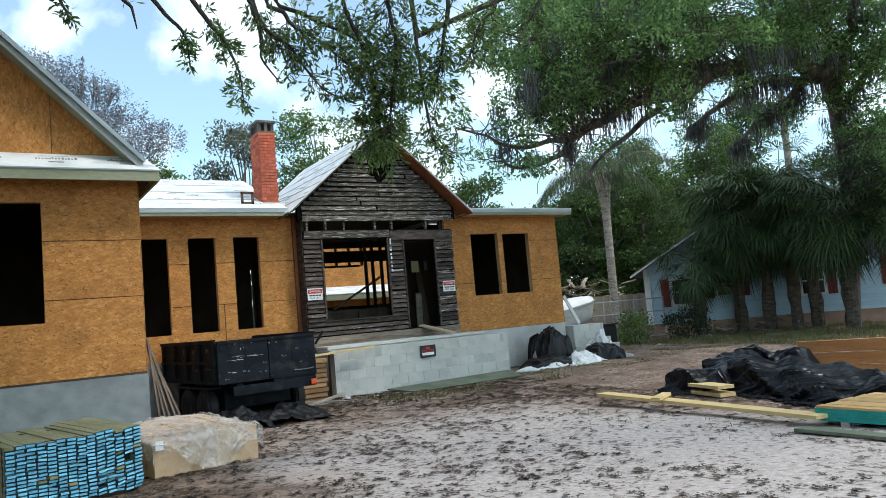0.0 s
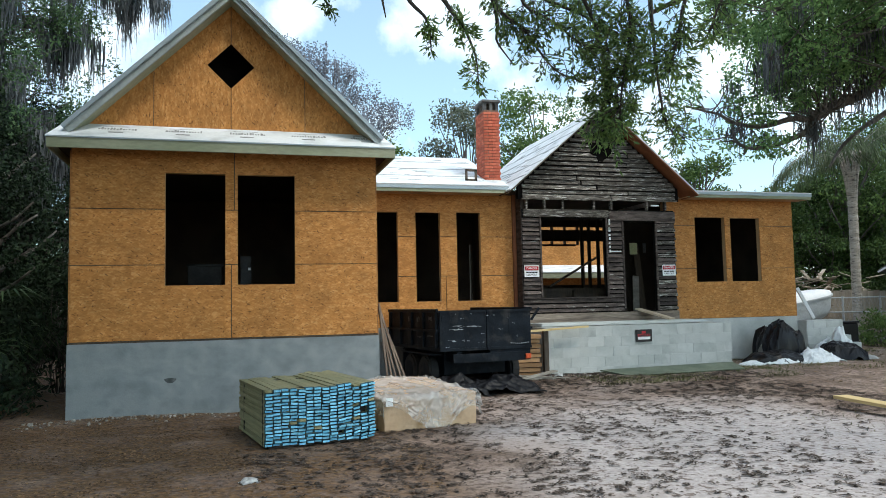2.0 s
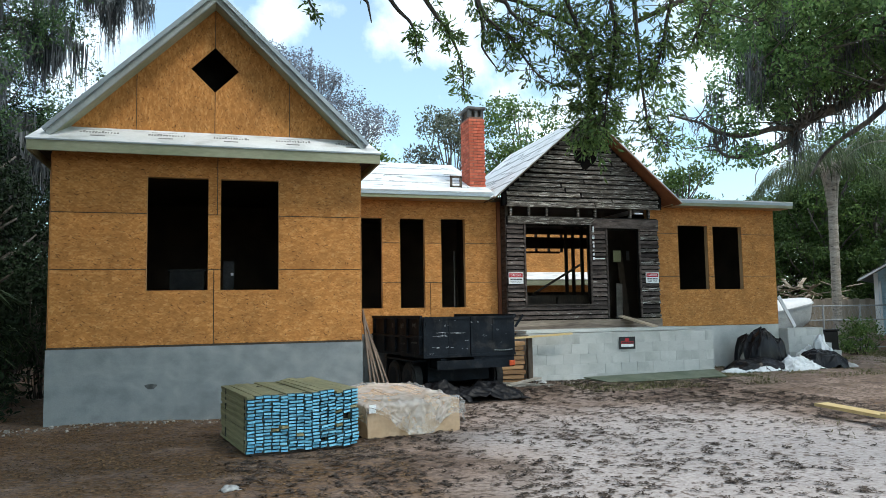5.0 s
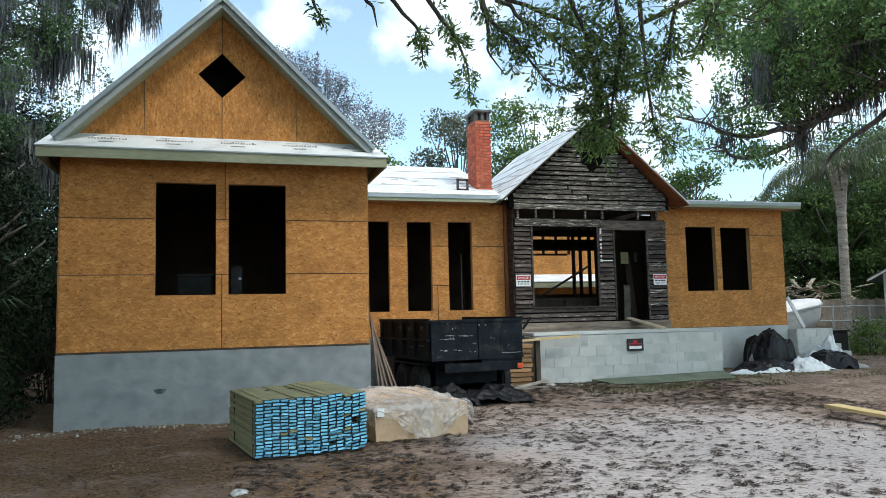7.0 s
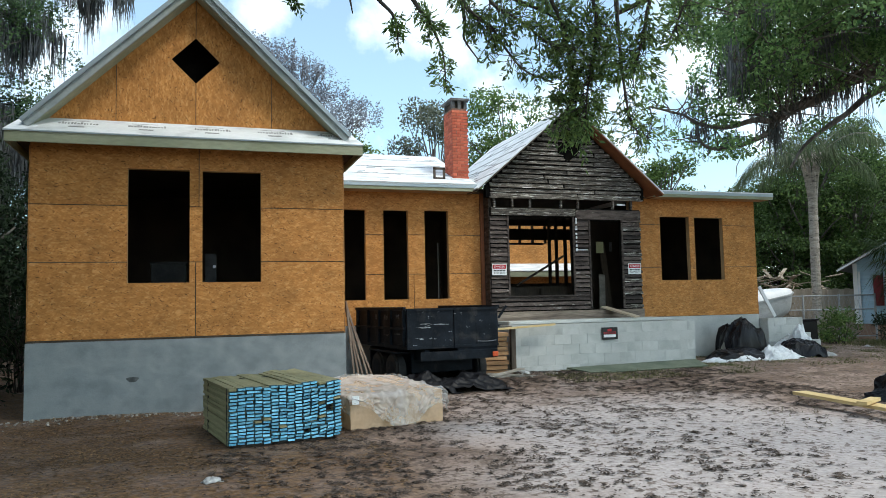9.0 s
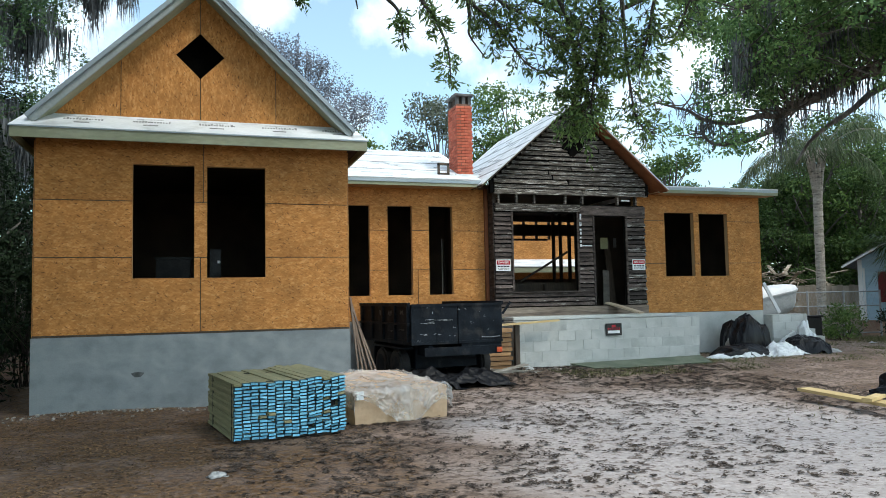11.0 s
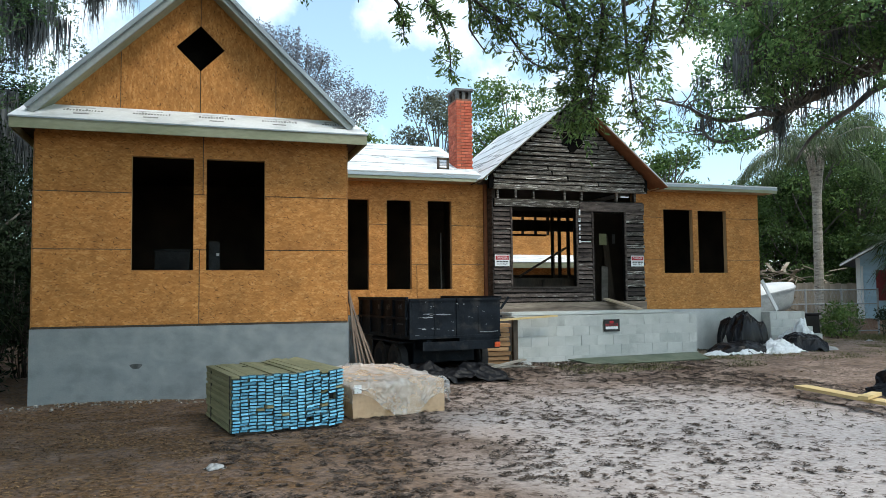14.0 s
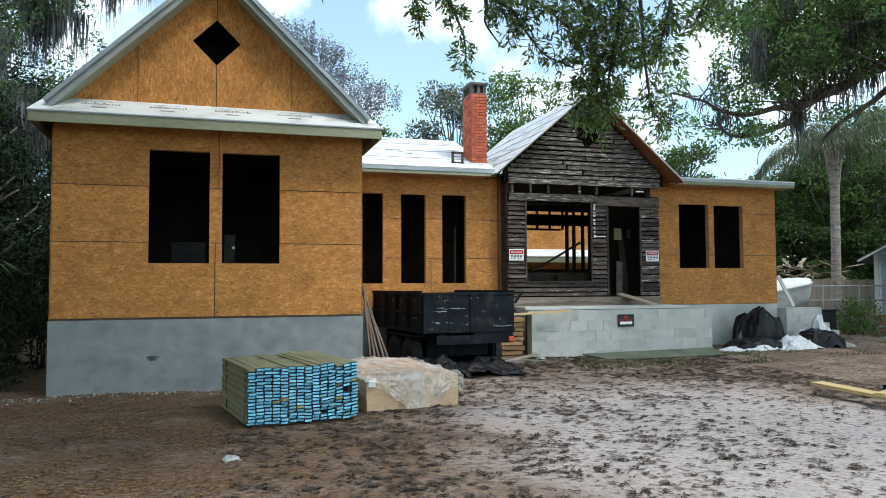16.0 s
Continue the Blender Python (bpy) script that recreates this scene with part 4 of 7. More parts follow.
            if y < CY1 - 0.06 and (y > CY0 + 0.19 or row % 2 == 0):
                share("brick", brick_me, pose(x - s * random.uniform(0, 0.004), y, z, 0, 0, 90 + random.uniform(-1, 1)) @ Matrix.Diagonal((0.95, 1, 1, 1)), chimney)
    z += 0.071
    row += 1
for x in (CX0 + 0.04, (CX0 + CX1) / 2, CX1 - 0.04):
    for y in (CY0 + 0.05, CY1 - 0.05):
        boxed("cap_post", (x - 0.035, y - 0.04, 6.18), (x + 0.035, y + 0.04, 6.36), GREYCAP, chimney)
boxed("cap", (CX0 - 0.04, CY0 - 0.04, 6.36), (CX1 + 0.04, CY1 + 0.04, 6.42), GREYCAP, chimney, "flat concrete cap", 0.01)
boxed("flue_edge", (CX0 + 0.06, CY0 + 0.09, 6.18), (CX1 - 0.06, CY1 - 0.09, 6.35), INSIDE, chimney)
boxed("flashing", (CX0 - 0.1, CY0 - 0.16, 4.42), (CX1 + 0.08, CY0 - 0.005, 4.49), UNDERLAY, house)
sky_frame = thing("roof_hatch", "small dark square frame beside the chimney on the roof", "roof hatch", at=(7.72, 3.3, 4.45))
for a, b in (((-0.14, -0.02, 0), (-0.09, 0.02, 0.28)), ((0.09, -0.02, 0), (0.14, 0.02, 0.28)), ((-0.14, -0.02, 0.24), (0.14, 0.02, 0.29)), ((-0.14, -0.02, 0.0), (0.14, 0.02, 0.06))):
    boxed("frame_bar", a, b, DARKWOOD, sky_frame)

# ---- block porch and foundation, block by block ----
porch = thing("porch", "porch wall of grey concrete blocks in front of the old door", "porch")
PX0, PX1, PY = 8.84, 13.45, 1.95
boxed("core", (PX0 + 0.01, PY + 0.0055, -0.2), (PX1 - 0.01, OLD_Y - 0.07, 1.12), MORTAR, porch)
boxed("old_step", (PX0 + 0.08, PY + 0.32, 1.13), (12.95, OLD_Y - 0.07, 1.2), BLOCK, porch, bevel=0.01)


def block_wall(owner, x0, x1, y, z0, courses, h, length=0.4, deep=0.19, stagger=True, name="block"):
    bm = bmesh.new()
    box(bm, (-length / 2 + 0.002, 0, 0.002), (length / 2 - 0.002, deep, h - 0.002), bevel=0.002)
    proto = part(name, bm, BLOCK)
    me = proto.data
    bpy.data.objects.remove(proto)
    for c in range(courses):
        x = x0 + (length / 2 if (c % 2 and stagger) else 0)
        if c % 2 and stagger:
            share(name, me, pose(x0 + length / 4, y, z0 + c * h) @ Matrix.Diagonal((0.5, 1, 1, 1)), owner)
        while x < x1 - 0.06:
            w = min(length, x1 - x)
            share(name, me, pose(x + w / 2, y + random.uniform(-0.004, 0.004), z0 + c * h) @ Matrix.Diagonal((w / length, 1, 1, 1)), owner)
            x += length


# ---- pallet of blue-ended lumber ----
lumber = thing("lumber_stack", "strapped stack of treated boards with blue-painted ends", "lumber", at=(2.83, -3.72, 0.03), turn=9.7)
bm = bmesh.new()
box(bm, (-0.0465, 0.03, -0.0178), (0.0465, 1.0, 0.0178))
# the end paint runs a little way down the sides, darkened as gap shade
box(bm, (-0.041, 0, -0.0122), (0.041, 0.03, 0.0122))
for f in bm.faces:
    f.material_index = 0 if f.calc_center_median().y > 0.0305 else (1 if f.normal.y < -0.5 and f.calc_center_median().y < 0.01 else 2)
proto = part("board", bm, TREATED)
board_me = proto.data
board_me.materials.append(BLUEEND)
board_me.materials.append(SHADESPRAY)
bare = board_me.copy()
bare.materials[1] = TREATED
bare.materials[2] = TREATED
bpy.data.objects.remove(proto)
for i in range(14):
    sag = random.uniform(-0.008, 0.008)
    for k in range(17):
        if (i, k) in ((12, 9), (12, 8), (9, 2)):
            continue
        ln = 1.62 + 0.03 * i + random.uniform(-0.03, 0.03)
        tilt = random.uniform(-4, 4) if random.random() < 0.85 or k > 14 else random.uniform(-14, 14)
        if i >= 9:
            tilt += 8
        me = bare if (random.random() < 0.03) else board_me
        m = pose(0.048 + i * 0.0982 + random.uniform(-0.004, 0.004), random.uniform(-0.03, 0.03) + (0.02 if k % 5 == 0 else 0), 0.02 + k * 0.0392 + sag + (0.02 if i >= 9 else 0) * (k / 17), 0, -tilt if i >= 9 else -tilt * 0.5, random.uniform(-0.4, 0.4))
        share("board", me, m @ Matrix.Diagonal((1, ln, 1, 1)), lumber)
for y in (0.13, 1.3):
    boxed("strap", (-0.006, y, 0.0), (1.38, y + 0.008, 0.667), SIGNBLACK, lumber, "black band")
for y in (0.1, 1.0, 1.8):
    boxed("bearer", (0.06, y, -0.05), (1.32, y + 0.08, 0.0), DARKWOOD, lumber)

# ---- low crate wrapped in clear plastic ----
CARD = mat("tan_cardboard", (0.49, 0.33, 0.2), (0.6, 0.43, 0.285), 2.0, rough=0.85, fine=20, fine_amt=0.08, bump=0.1, third=(0.33, 0.21, 0.11), third_scale=3.0)


def film_mat(name, col, clear):
    m = bpy.data.materials.new(name)
    m.use_nodes = True
    n, l = m.node_tree.nodes, m.node_tree.links
    b, out = n["Principled BSDF"], n["Material Output"]
    b.inputs["Base Color"].default_value = rgb(col)
    b.inputs["Roughness"].default_value = 0.3
    t = n.new("ShaderNodeBsdfTransparent")
    mx = n.new("ShaderNodeMixShader")
    tc, nz, mr = n.new("ShaderNodeTexCoord"), n.new("ShaderNodeTexNoise"), n.new("ShaderNodeMapRange")
    nz.inputs["Scale"].default_value, nz.inputs["Detail"].default_value = 3.5, 6.0
    l.new(tc.outputs["Object"], nz.inputs["Vector"])
    mr.inputs["From Min"].default_value, mr.inputs["From Max"].default_value = 0.3, 0.7
    mr.inputs["To Min"].default_value, mr.inputs["To Max"].default_value = 1 - clear + 0.15, 1 - clear - 0.2
    l.new(nz.outputs["Fac"], mr.inputs["Value"])
    l.new(mr.outputs["Result"], mx.inputs[0])
    l.new(t.outputs[0], mx.inputs[1])
    l.new(b.outputs[0], mx.inputs[2])
    l.new(mx.outputs[0], out.inputs["Surface"])
    return m


FILM = film_mat("clear_film", (0.9, 0.87, 0.84), 0.68)
package = thing("wrapped_package", "low tan package under a sheet of cloudy clear plastic", "package", at=(4.39, -3.0, 0.0), turn=11)
PK_W, PK_D = 1.38, 1.6


def package_top(u, v):
    """The lid sags at its edges and swells towards the back."""
    return 0.41 + 0.03 * u / PK_W + 0.07 * v / PK_D + 0.05 * math.sin(math.pi * min(max(u / PK_W, 0), 1)) * min(max(v / PK_D, 0), 1)


bm = bmesh.new()
grid = [[bm.verts.new((PK_W * i / 8, PK_D * j / 8, package_top(PK_W * i / 8, PK_D * j / 8))) for i in range(9)] for j in range(9)]
foot = {}
for j in range(9):
    for i in range(9):
        if i in (0, 8) or j in (0, 8):
            foot[i, j] = bm.verts.new((PK_W * i / 8, PK_D * j / 8, 0.0))
for j in range(8):
    for i in range(8):
        bm.faces.new((grid[j][i], grid[j][i + 1], grid[j + 1][i + 1], grid[j + 1][i]))
for k in range(8):
    bm.faces.new((foot[k, 0], foot[k + 1, 0], grid[0][k + 1], grid[0][k]))
    bm.faces.new((foot[k + 1, 8], foot[k, 8], grid[8][k], grid[8][k + 1]))
    bm.faces.new((foot[0, k + 1], foot[0, k], grid[k][0], grid[k + 1][0]))
    bm.faces.new((foot[8, k], foot[8, k + 1], grid[k + 1][8], grid[k][8]))
part("carton", bm, CARD, package)
gv, gf = [], []
NX, NY = 96, 96


def crease(x, y, k):
    return (1 - min(1, 2.4 * abs(noise.noise((x, y, k))))) ** 3


for j in range(NY + 1):
    for i in range(NX + 1):
        u, v = -0.14 + (PK_W + 0.2) * i / NX, -0.46 + (PK_D + 0.62) * j / NY
        fold = 0.03 * crease(u * 2.2 + v * 0.8, v * 0.9, 2.0) + 0.018 * crease(u * 4.5 - v * 2.0, v * 1.6, 9.0) + (0.014 if v < 0.05 else 0.004) * crease(u * 7 + v * 5, v * 6 - u * 3, 5.0) + 0.006 * noise.noise((u * 14, v * 9, 4))
        x, y = min(max(u, -0.012), PK_W + 0.012), min(max(v, -0.012), PK_D + 0.012)
        z = package_top(x, y) + 0.008 + max(fold, 0)
        if v < 0:
            # one broad tongue hangs down the front, the rest clings just over the edge
            reach = 0.14 + 0.98 * math.exp(-abs((u - 0.74) / 0.4) ** 2.2) + 0.5 * max(0, u - 0.95)
            drop = -v * reach
            pull = -v * 0.3 * (0.83 - u) if u > 0.45 else 0.0
            x, y, z = x + pull, -0.012 - 1.9 * max(fold, 0) - 0.12 * drop, z - max(fold, 0) - drop
        if u < 0:
            x, z = -0.012 - max(fold, 0), z + u * 1.6
        if u > PK_W:
            x, z = PK_W + 0.012 + max(fold, 0), z - (u - PK_W) * 2.0
        if v > PK_D:
            z -= (v - PK_D) * 2.0
        gv.append((x, y, max(z, 0.012)))
for j in range(NY):
    for i in range(NX):
        a = j * (NX + 1) + i
        gf.append((a, a + 1, a + NX + 2, a + NX + 1))
for k in range(5):
    bm = bmesh.new()
    x0, x1 = 0.03 + k * 0.27, 0.26 + k * 0.27
    for y0, y1 in ((0.02, 0.52), (0.54, 1.04), (1.06, 1.57)):
        vs = box(bm, (x0, y0, 0), (x1, y1, 0.012))
        for v in vs:
            v.co.z += package_top(v.co.x, v.co.y) - 0.004
    part("top_slat", bm, CARD, package)
film = raw_mesh("plastic_sheet", gv, gf, FILM, package, True)
tagged(film, "cloudy clear plastic sheet")
boxed("paper_label", (0.0, -0.06, 0.34), (0.1, -0.055, 0.45), SIGNWHITE, package, "white paper slip", m=pose(0, 0, 0, 0, 0, 0))

# ---- black dump trailer ----
trailer = thing("dump_trailer", "scuffed black steel dump trailer parked in the corner of the house", "trailer", at=(6.1, 0.45, 0.08), turn=7)
L_, W_ = 2.75, 1.9
bed = boxed("bed_floor", (0.0, 0.0, 0.72), (W_, L_, 0.8), BLACKMET, trailer)
for x0, x1 in ((0.0, 0.045), (W_ - 0.045, W_)):
    boxed("side_panel", (x0, 0.05, 0.8), (x1, L_, 1.44), BLACKMET, trailer, bevel=0.006)
boxed("front_panel", (0.045, L_ - 0.05, 0.8), (W_ - 0.045, L_, 1.44), BLACKMET, trailer)
for x0, x1 in ((0.0, W_ / 2 - 0.006), (W_ / 2 + 0.006, W_)):
    gate = boxed("tailgate", (x0, -0.04, 0.72), (x1, 0.0, 1.46), BLACKMET, trailer, bevel=0.008)
    boxed("hinge", (x0 + 0.04, -0.055, 1.3), (x0 + 0.12, -0.04, 1.36), BLACKMET, gate)
    boxed("edge_rail", (x0, -0.06, 1.42), (x1, -0.041, 1.47), BLACKMET, gate)
    boxed("edge_rail", (x0, -0.06, 0.72), (x1, -0.041, 0.77), BLACKMET, gate)
for y in (0.06, 0.7, 1.35, 2.0, 2.65):
    boxed("side_rib", (-0.05, y, 0.78), (-0.001, y + 0.07, 1.44), BLACKMET, trailer)
    boxed("side_rib", (W_ + 0.001, y, 0.78), (W_ + 0.05, y + 0.07, 1.44), BLACKMET, trailer)
for x0 in (-0.06, W_):
    boxed("top_rail", (x0, 0.0, 1.44), (x0 + 0.06, L_, 1.5), BLACKMET, trailer, bevel=0.006)
    boxed("side_rail", (x0, 0.0, 1.08), (x0 + 0.06, L_, 1.12), BLACKMET, trailer)
for x in (0.35, W_ - 0.45):
    boxed("chassis_rail", (x, -0.02, 0.5), (x + 0.1, L_ + 0.5, 0.7), BLACKMET, trailer)
# black box and sheet added to stand in for the dark under the bed
boxed("underbody", (0.3, 0.5, 0.24), (W_ - 0.3, 2.3, 0.7), BLACKMET, trailer)
boxed("axle_guard", (0.0, 1.95, 0.05), (W_, 2.0, 0.7), BLACKMET, trailer)
boxed("rear_bumper", (0.25, -0.08, 0.5), (W_ - 0.05, -0.03, 0.66), BLACKMET, trailer)
for x in (-0.02, W_ - 0.2):
    for y in (0.75, 1.55):
        bm = bmesh.new()
        cyl(bm, (x, y, 0.29), (x + 0.2, y, 0.29), 0.33, seg=28)
        bmesh.ops.bevel(bm, geom=[e for e in bm.edges if len(e.link_faces) == 2 and e.calc_face_angle() > 1], offset=0.04, segments=2, affect="EDGES")
        wheel = part("wheel", bm, RUBBER, trailer, smooth=False)
        bm = bmesh.new()
        cyl(bm, (x - 0.006, y, 0.29), (x + 0.206, y, 0.29), 0.19, seg=20)
        part("rim", bm, BLACKMET, wheel)
    boxed("fender", (x - 0.02, 0.35, 0.63), (x + 0.22, 1.95, 0.66), BLACKMET, trailer)
LAMP = mat("red_lens", (0.5, 0.05, 0.02), (0.6, 0.1, 0.03), 5.0, rough=0.3)
boxed("tail_light", (W_ - 0.16, -0.11, 0.52), (W_ - 0.04, -0.081, 0.62), LAMP, trailer, "orange-red tail light", 0.01)
bm = bmesh.new()
beam(bm, (W_ + 0.02, -0.02, 1.25), (W_ + 0.18, -0.06, 1.48), 0.05, 0.04)
part("latch_arm", bm, BLACKMET, trailer)
sr = random.Random(5)
for x, z, w, h in ((0.28, 1.17, 0.55, 0.03), (0.12, 1.12, 0.34, 0.025), (0.2, 0.9, 0.36, 0.035), (0.75, 0.86, 0.14, 0.05), (0.42, 1.32, 0.07, 0.06), (0.95, 1.36, 0.2, 0.04), (1.2, 1.1, 0.1, 0.03), (1.55, 0.95, 0.05, 0.04),
                   (0.62, 1.38, 0.06, 0.06), (0.3, 1.4, 0.05, 0.02), (0.84, 1.02, 0.06, 0.06), (0.1, 0.8, 0.09, 0.02), (1.4, 1.3, 0.05, 0.03), (1.68, 1.12, 0.04, 0.1), (1.5, 1.22, 0.05, 0.06)):
    bm = bmesh.new()
    for _ in range(max(3, int(w * 26))):
        cx, cz = x + sr.uniform(0, w), z + sr.gauss(0, h * 0.32)
        lx, lz = sr.uniform(0.008, 0.05) * min(1, w * 6) * (2.6 if w > 0.3 and sr.random() < 0.4 else 1), sr.uniform(0.003, 0.011)
        bm.faces.new([bm.verts.new((cx + math.cos(a) * lx * sr.uniform(0.5, 1), -0.0425, cz + math.sin(a) * lz * sr.uniform(0.4, 1))) for a in (0, 1.1, 2.2, 3.2, 4.2, 5.3)])
    part("scrape", bm, SCUFF, trailer, "bare scraped paint")
# worn pale marks along the side, too faint to read
for y, z, w, h in ((0.35, 1.28, 0.16, 0.1), (0.95, 1.26, 0.2, 0.11), (1.5, 1.26, 0.16, 0.1), (0.3, 0.98, 0.3, 0.03), (0.9, 0.95, 0.25, 0.025)):
    bm = bmesh.new()
    for k in range(5):
        box(bm, (-0.004, y + w * k / 5, z + sr.uniform(-0.01, 0.01)), (-0.0005, y + w * (k + sr.uniform(0.3, 0.75)) / 5, z + h * sr.uniform(0.6, 1)))
    part("worn_mark", bm, DULLMARK, trailer)
for x, z0, z1 in ((0.5, 0.72, 1.42), (1.42, 0.72, 1.42)):
    boxed("gate_stiffener", (x, -0.047, z0 + 0.06), (x + 0.035, -0.0405, z1 - 0.02), BLACKMET, trailer)
boxed("drop_panel", (1.02, -0.035, 0.62), (W_ - 0.02, -0.005, 0.718), BLACKMET, trailer)
bm = bmesh.new()
for k in range(9):
    cyl(bm, (1.45 + 0.045 * k, -0.05, 0.83 - 0.012 * math.sin(k / 8 * math.pi)), (1.475 + 0.045 * k, -0.052, 0.825 - 0.012 * math.sin((k + 0.5) / 8 * math.pi)), 0.009, seg=6)
part("chain", bm, SCUFF, trailer)

# ---- crumpled plastic ----
def crumple(name, label, category, at, size, height, material, seed, n=44, turn=0, ridge=0.5, group="", dome=1.0):
    """A heap of sheet plastic: a rounded heap with sharp creases that run down it, its thin edge spread on the ground."""
    verts, faces = [], []

    def crease(x, y, k):
        return (1 - min(1, 2.2 * abs(noise.noise((x, y, k))))) ** 2

    for j in range(n + 1):
        for i in range(n + 1):
            u, v = i / n * 2 - 1, j / n * 2 - 1
            r = max(abs(u), abs(v)) * 0.4 + math.hypot(u, v) * 0.6
            w = 1 + 0.28 * noise.noise((u * 1.4, v * 1.4, seed))
            h = max(0.0, 1 - (r * w) ** 2) ** (0.7 / dome)
            bulge = noise.noise((u * 1.7 + seed, v * 1.7, 1)) * 0.5 * ridge
            c1 = crease(u * 2.2 + seed, v * 2.2, 2.0) * 0.16
            c2 = crease(u * 5.5, v * 5.5 + seed, 6.0) * 0.08
            z = height * (h * (0.86 + bulge) + (c1 + c2) * ridge * min(1, h * 3 + 0.3))
            x = size[0] * (u + 0.1 * noise.noise((u * 3, v * 3, seed + 8)))
            y = size[1] * (v + 0.1 * noise.noise((u * 3, v * 3, seed + 3)))
            verts.append((x, y, max(z, 0) + 0.01))
    for j in range(n):
        for i in range(n):
            a = j * (n + 1) + i
            faces.append((a, a + 1, a + n + 2, a + n + 1))
    ob = raw_mesh(name, verts, faces, material, None, material is not POLY or ridge > 1)
    ob.matrix_basis = pose(*at, 0, 0, turn)
    md = ob.modifiers.new("thick", "SOLIDIFY")
    md.thickness = 0.006
    return tagged(ob, label, category, group)


crumple("plastic_bag", "bulging black plastic rubbish bag against the block wall", "plastic bag", (15.3, 2.6, 0.1), (0.58, 0.5), 1.08, POLY, 3, 60, 6, 0.4, dome=1.7)
crumple("plastic_sheet", "black plastic sheeting crumpled on the ground", "plastic sheet", (14.75, 2.15, 0.1), (0.85, 0.4), 0.34, POLY, 11)
crumple("plastic_sheet", "black plastic sheeting crumpled on the ground", "plastic sheet", (16.75, 2.25, 0.08), (0.7, 0.4), 0.5, POLY, 17, turn=-12)
crumple("white_sack", "torn white sacking spread flat on the ground", "sack", (14.55, 1.95, 0.08), (0.95, 0.26), 0.14, WHITEPOLY, 83, 60, 4, 2.2)
crumple("white_sack", "crumpled white woven sack lying on the ground", "sack", (15.75, 1.9, 0.1), (0.62, 0.32), 0.22, WHITEPOLY, 23, 60, 5, 1.9)
crumple("white_sack", "white woven sack draped over rubble", "sack", (16.95, 2.65, 0.1), (0.5, 0.35), 0.52, WHITEPOLY, 29, 60, -20, 1.8)
crumple("plastic_sheet", "torn black plastic heaped behind the package", "plastic sheet", (7.15, 0.25, 0.05), (0.8, 0.45), 0.22, BLACKFILM, 31, 60, ridge=1.6)
crumple("plastic_sheet", "torn black plastic heaped behind the package", "plastic sheet", (6.25, 0.25, 0.03), (0.7, 0.5), 0.25, BLACKFILM, 37, 60, ridge=1.6)


def drape(name, label, a, b, depth, heights, seed, n=150, m=44):
    """A stiff tarpaulin over a long pile from a to b: angular creases and folds that run down its face."""
    a, b = Vector(a), Vector(b)
    length = (b - a).length
    d = (b - a).normalized()
    inward = Vector((-d.y, d.x, 0))
    prof = ((-0.14, 0.0), (-0.02, 0.06), (0.06, 0.45), (0.15, 0.9), (0.3, 1.0), (0.6, 0.97), (0.85, 0.9), (1.0, 0.4), (1.12, 0.0))
    verts, faces = [], []

    def ridge(x, y, k):
        return abs(noise.noise((x, y, k)))

    for j in range(m + 1):
        for i in range(n + 1):
            s, u = i / n, j / m * (len(prof) - 1)
            k = min(int(u), len(prof) - 2)
            o = prof[k][0] + (prof[k + 1][0] - prof[k][0]) * (u - k)
            h = prof[k][1] + (prof[k + 1][1] - prof[k][1]) * (u - k)
            wx, wy = s * length, o * depth + h * 0.5
            top = heights[0] + (heights[1] - heights[0]) * s
            top *= 1 + 0.2 * noise.noise((wx * 1.2, seed, 0)) + 0.08 * noise.noise((wx * 3.4, seed, 3))
            top *= min(1, 0.3 + (1 - s) * 4)
            fold = 0.28 - 0.46 * ridge(wx * 1.3 + wy * 1.5, wy * 0.4 + seed, 0.5) - 0.2 * ridge(wx * 3.0 - wy * 3.2, wy * 1.0 + seed, 1.5) - 0.05 * ridge(wx * 8 + wy * 3, wy * 4, seed)
            low = 1.1 - 0.45 * h
            p = a + d * (wx + 0.07 * noise.noise((wy * 3, seed, 7))) + inward * (o * depth - fold * low * (0.85 if o < 0.35 else 0.2))
            z = h * top + (fold - 0.12) * 0.5 * min(1, h * 2)
            verts.append((p.x, p.y, max(z, 0.008 + 0.04 * ridge(wx * 6, wy * 6, 2))))
    for j in range(m):
        for i in range(n):
            c = j * (n + 1) + i
            faces.append((c, c + 1, c + n + 2, c + n + 1))
    root = thing(name, label, "tarpaulin")
    ob = raw_mesh("sheet", verts, faces, POLY, root)
    md = ob.modifiers.new("thick", "SOLIDIFY")
    md.thickness = 0.006
    # the bunched edge along its foot
    hv, hf = [], []
    for i in range(n):
        p, q = Vector(verts[2 * (n + 1) + i]), Vector(verts[2 * (n + 1) + i + 1])
        k = len(hv)
        for c in (p, q):
            for dx, dz in ((-0.025, 0.0), (0.0, 0.028), (0.025, 0.0)):
                hv.append((c.x + dx * inward.x, c.y + dx * inward.y, c.z + dz))
        hf += [(k, k + 1, k + 4, k + 3), (k + 1, k + 2, k + 5, k + 4)]
    raw_mesh("hem", hv, hf, POLY, root)
    return root


drape("tarp", "big creased black tarpaulin thrown over a lumber pile", (13.2, -3.95, 0), (12.2, -8.0, 0), 1.4, (0.56, 0.16), 41)
drape("tarp", "black tarpaulin bunched along the top of a lumber pile", (14.4, -3.7, 0), (14.55, -5.1, 0), 0.55, (0.62, 0.56), 77, 70, 36)
drape("tarp", "black plastic draped over the end of a lumber pile", (12.55, -3.55, 0), (12.75, -4.75, 0), 0.85, (0.3, 0.5), 47, 70, 36)
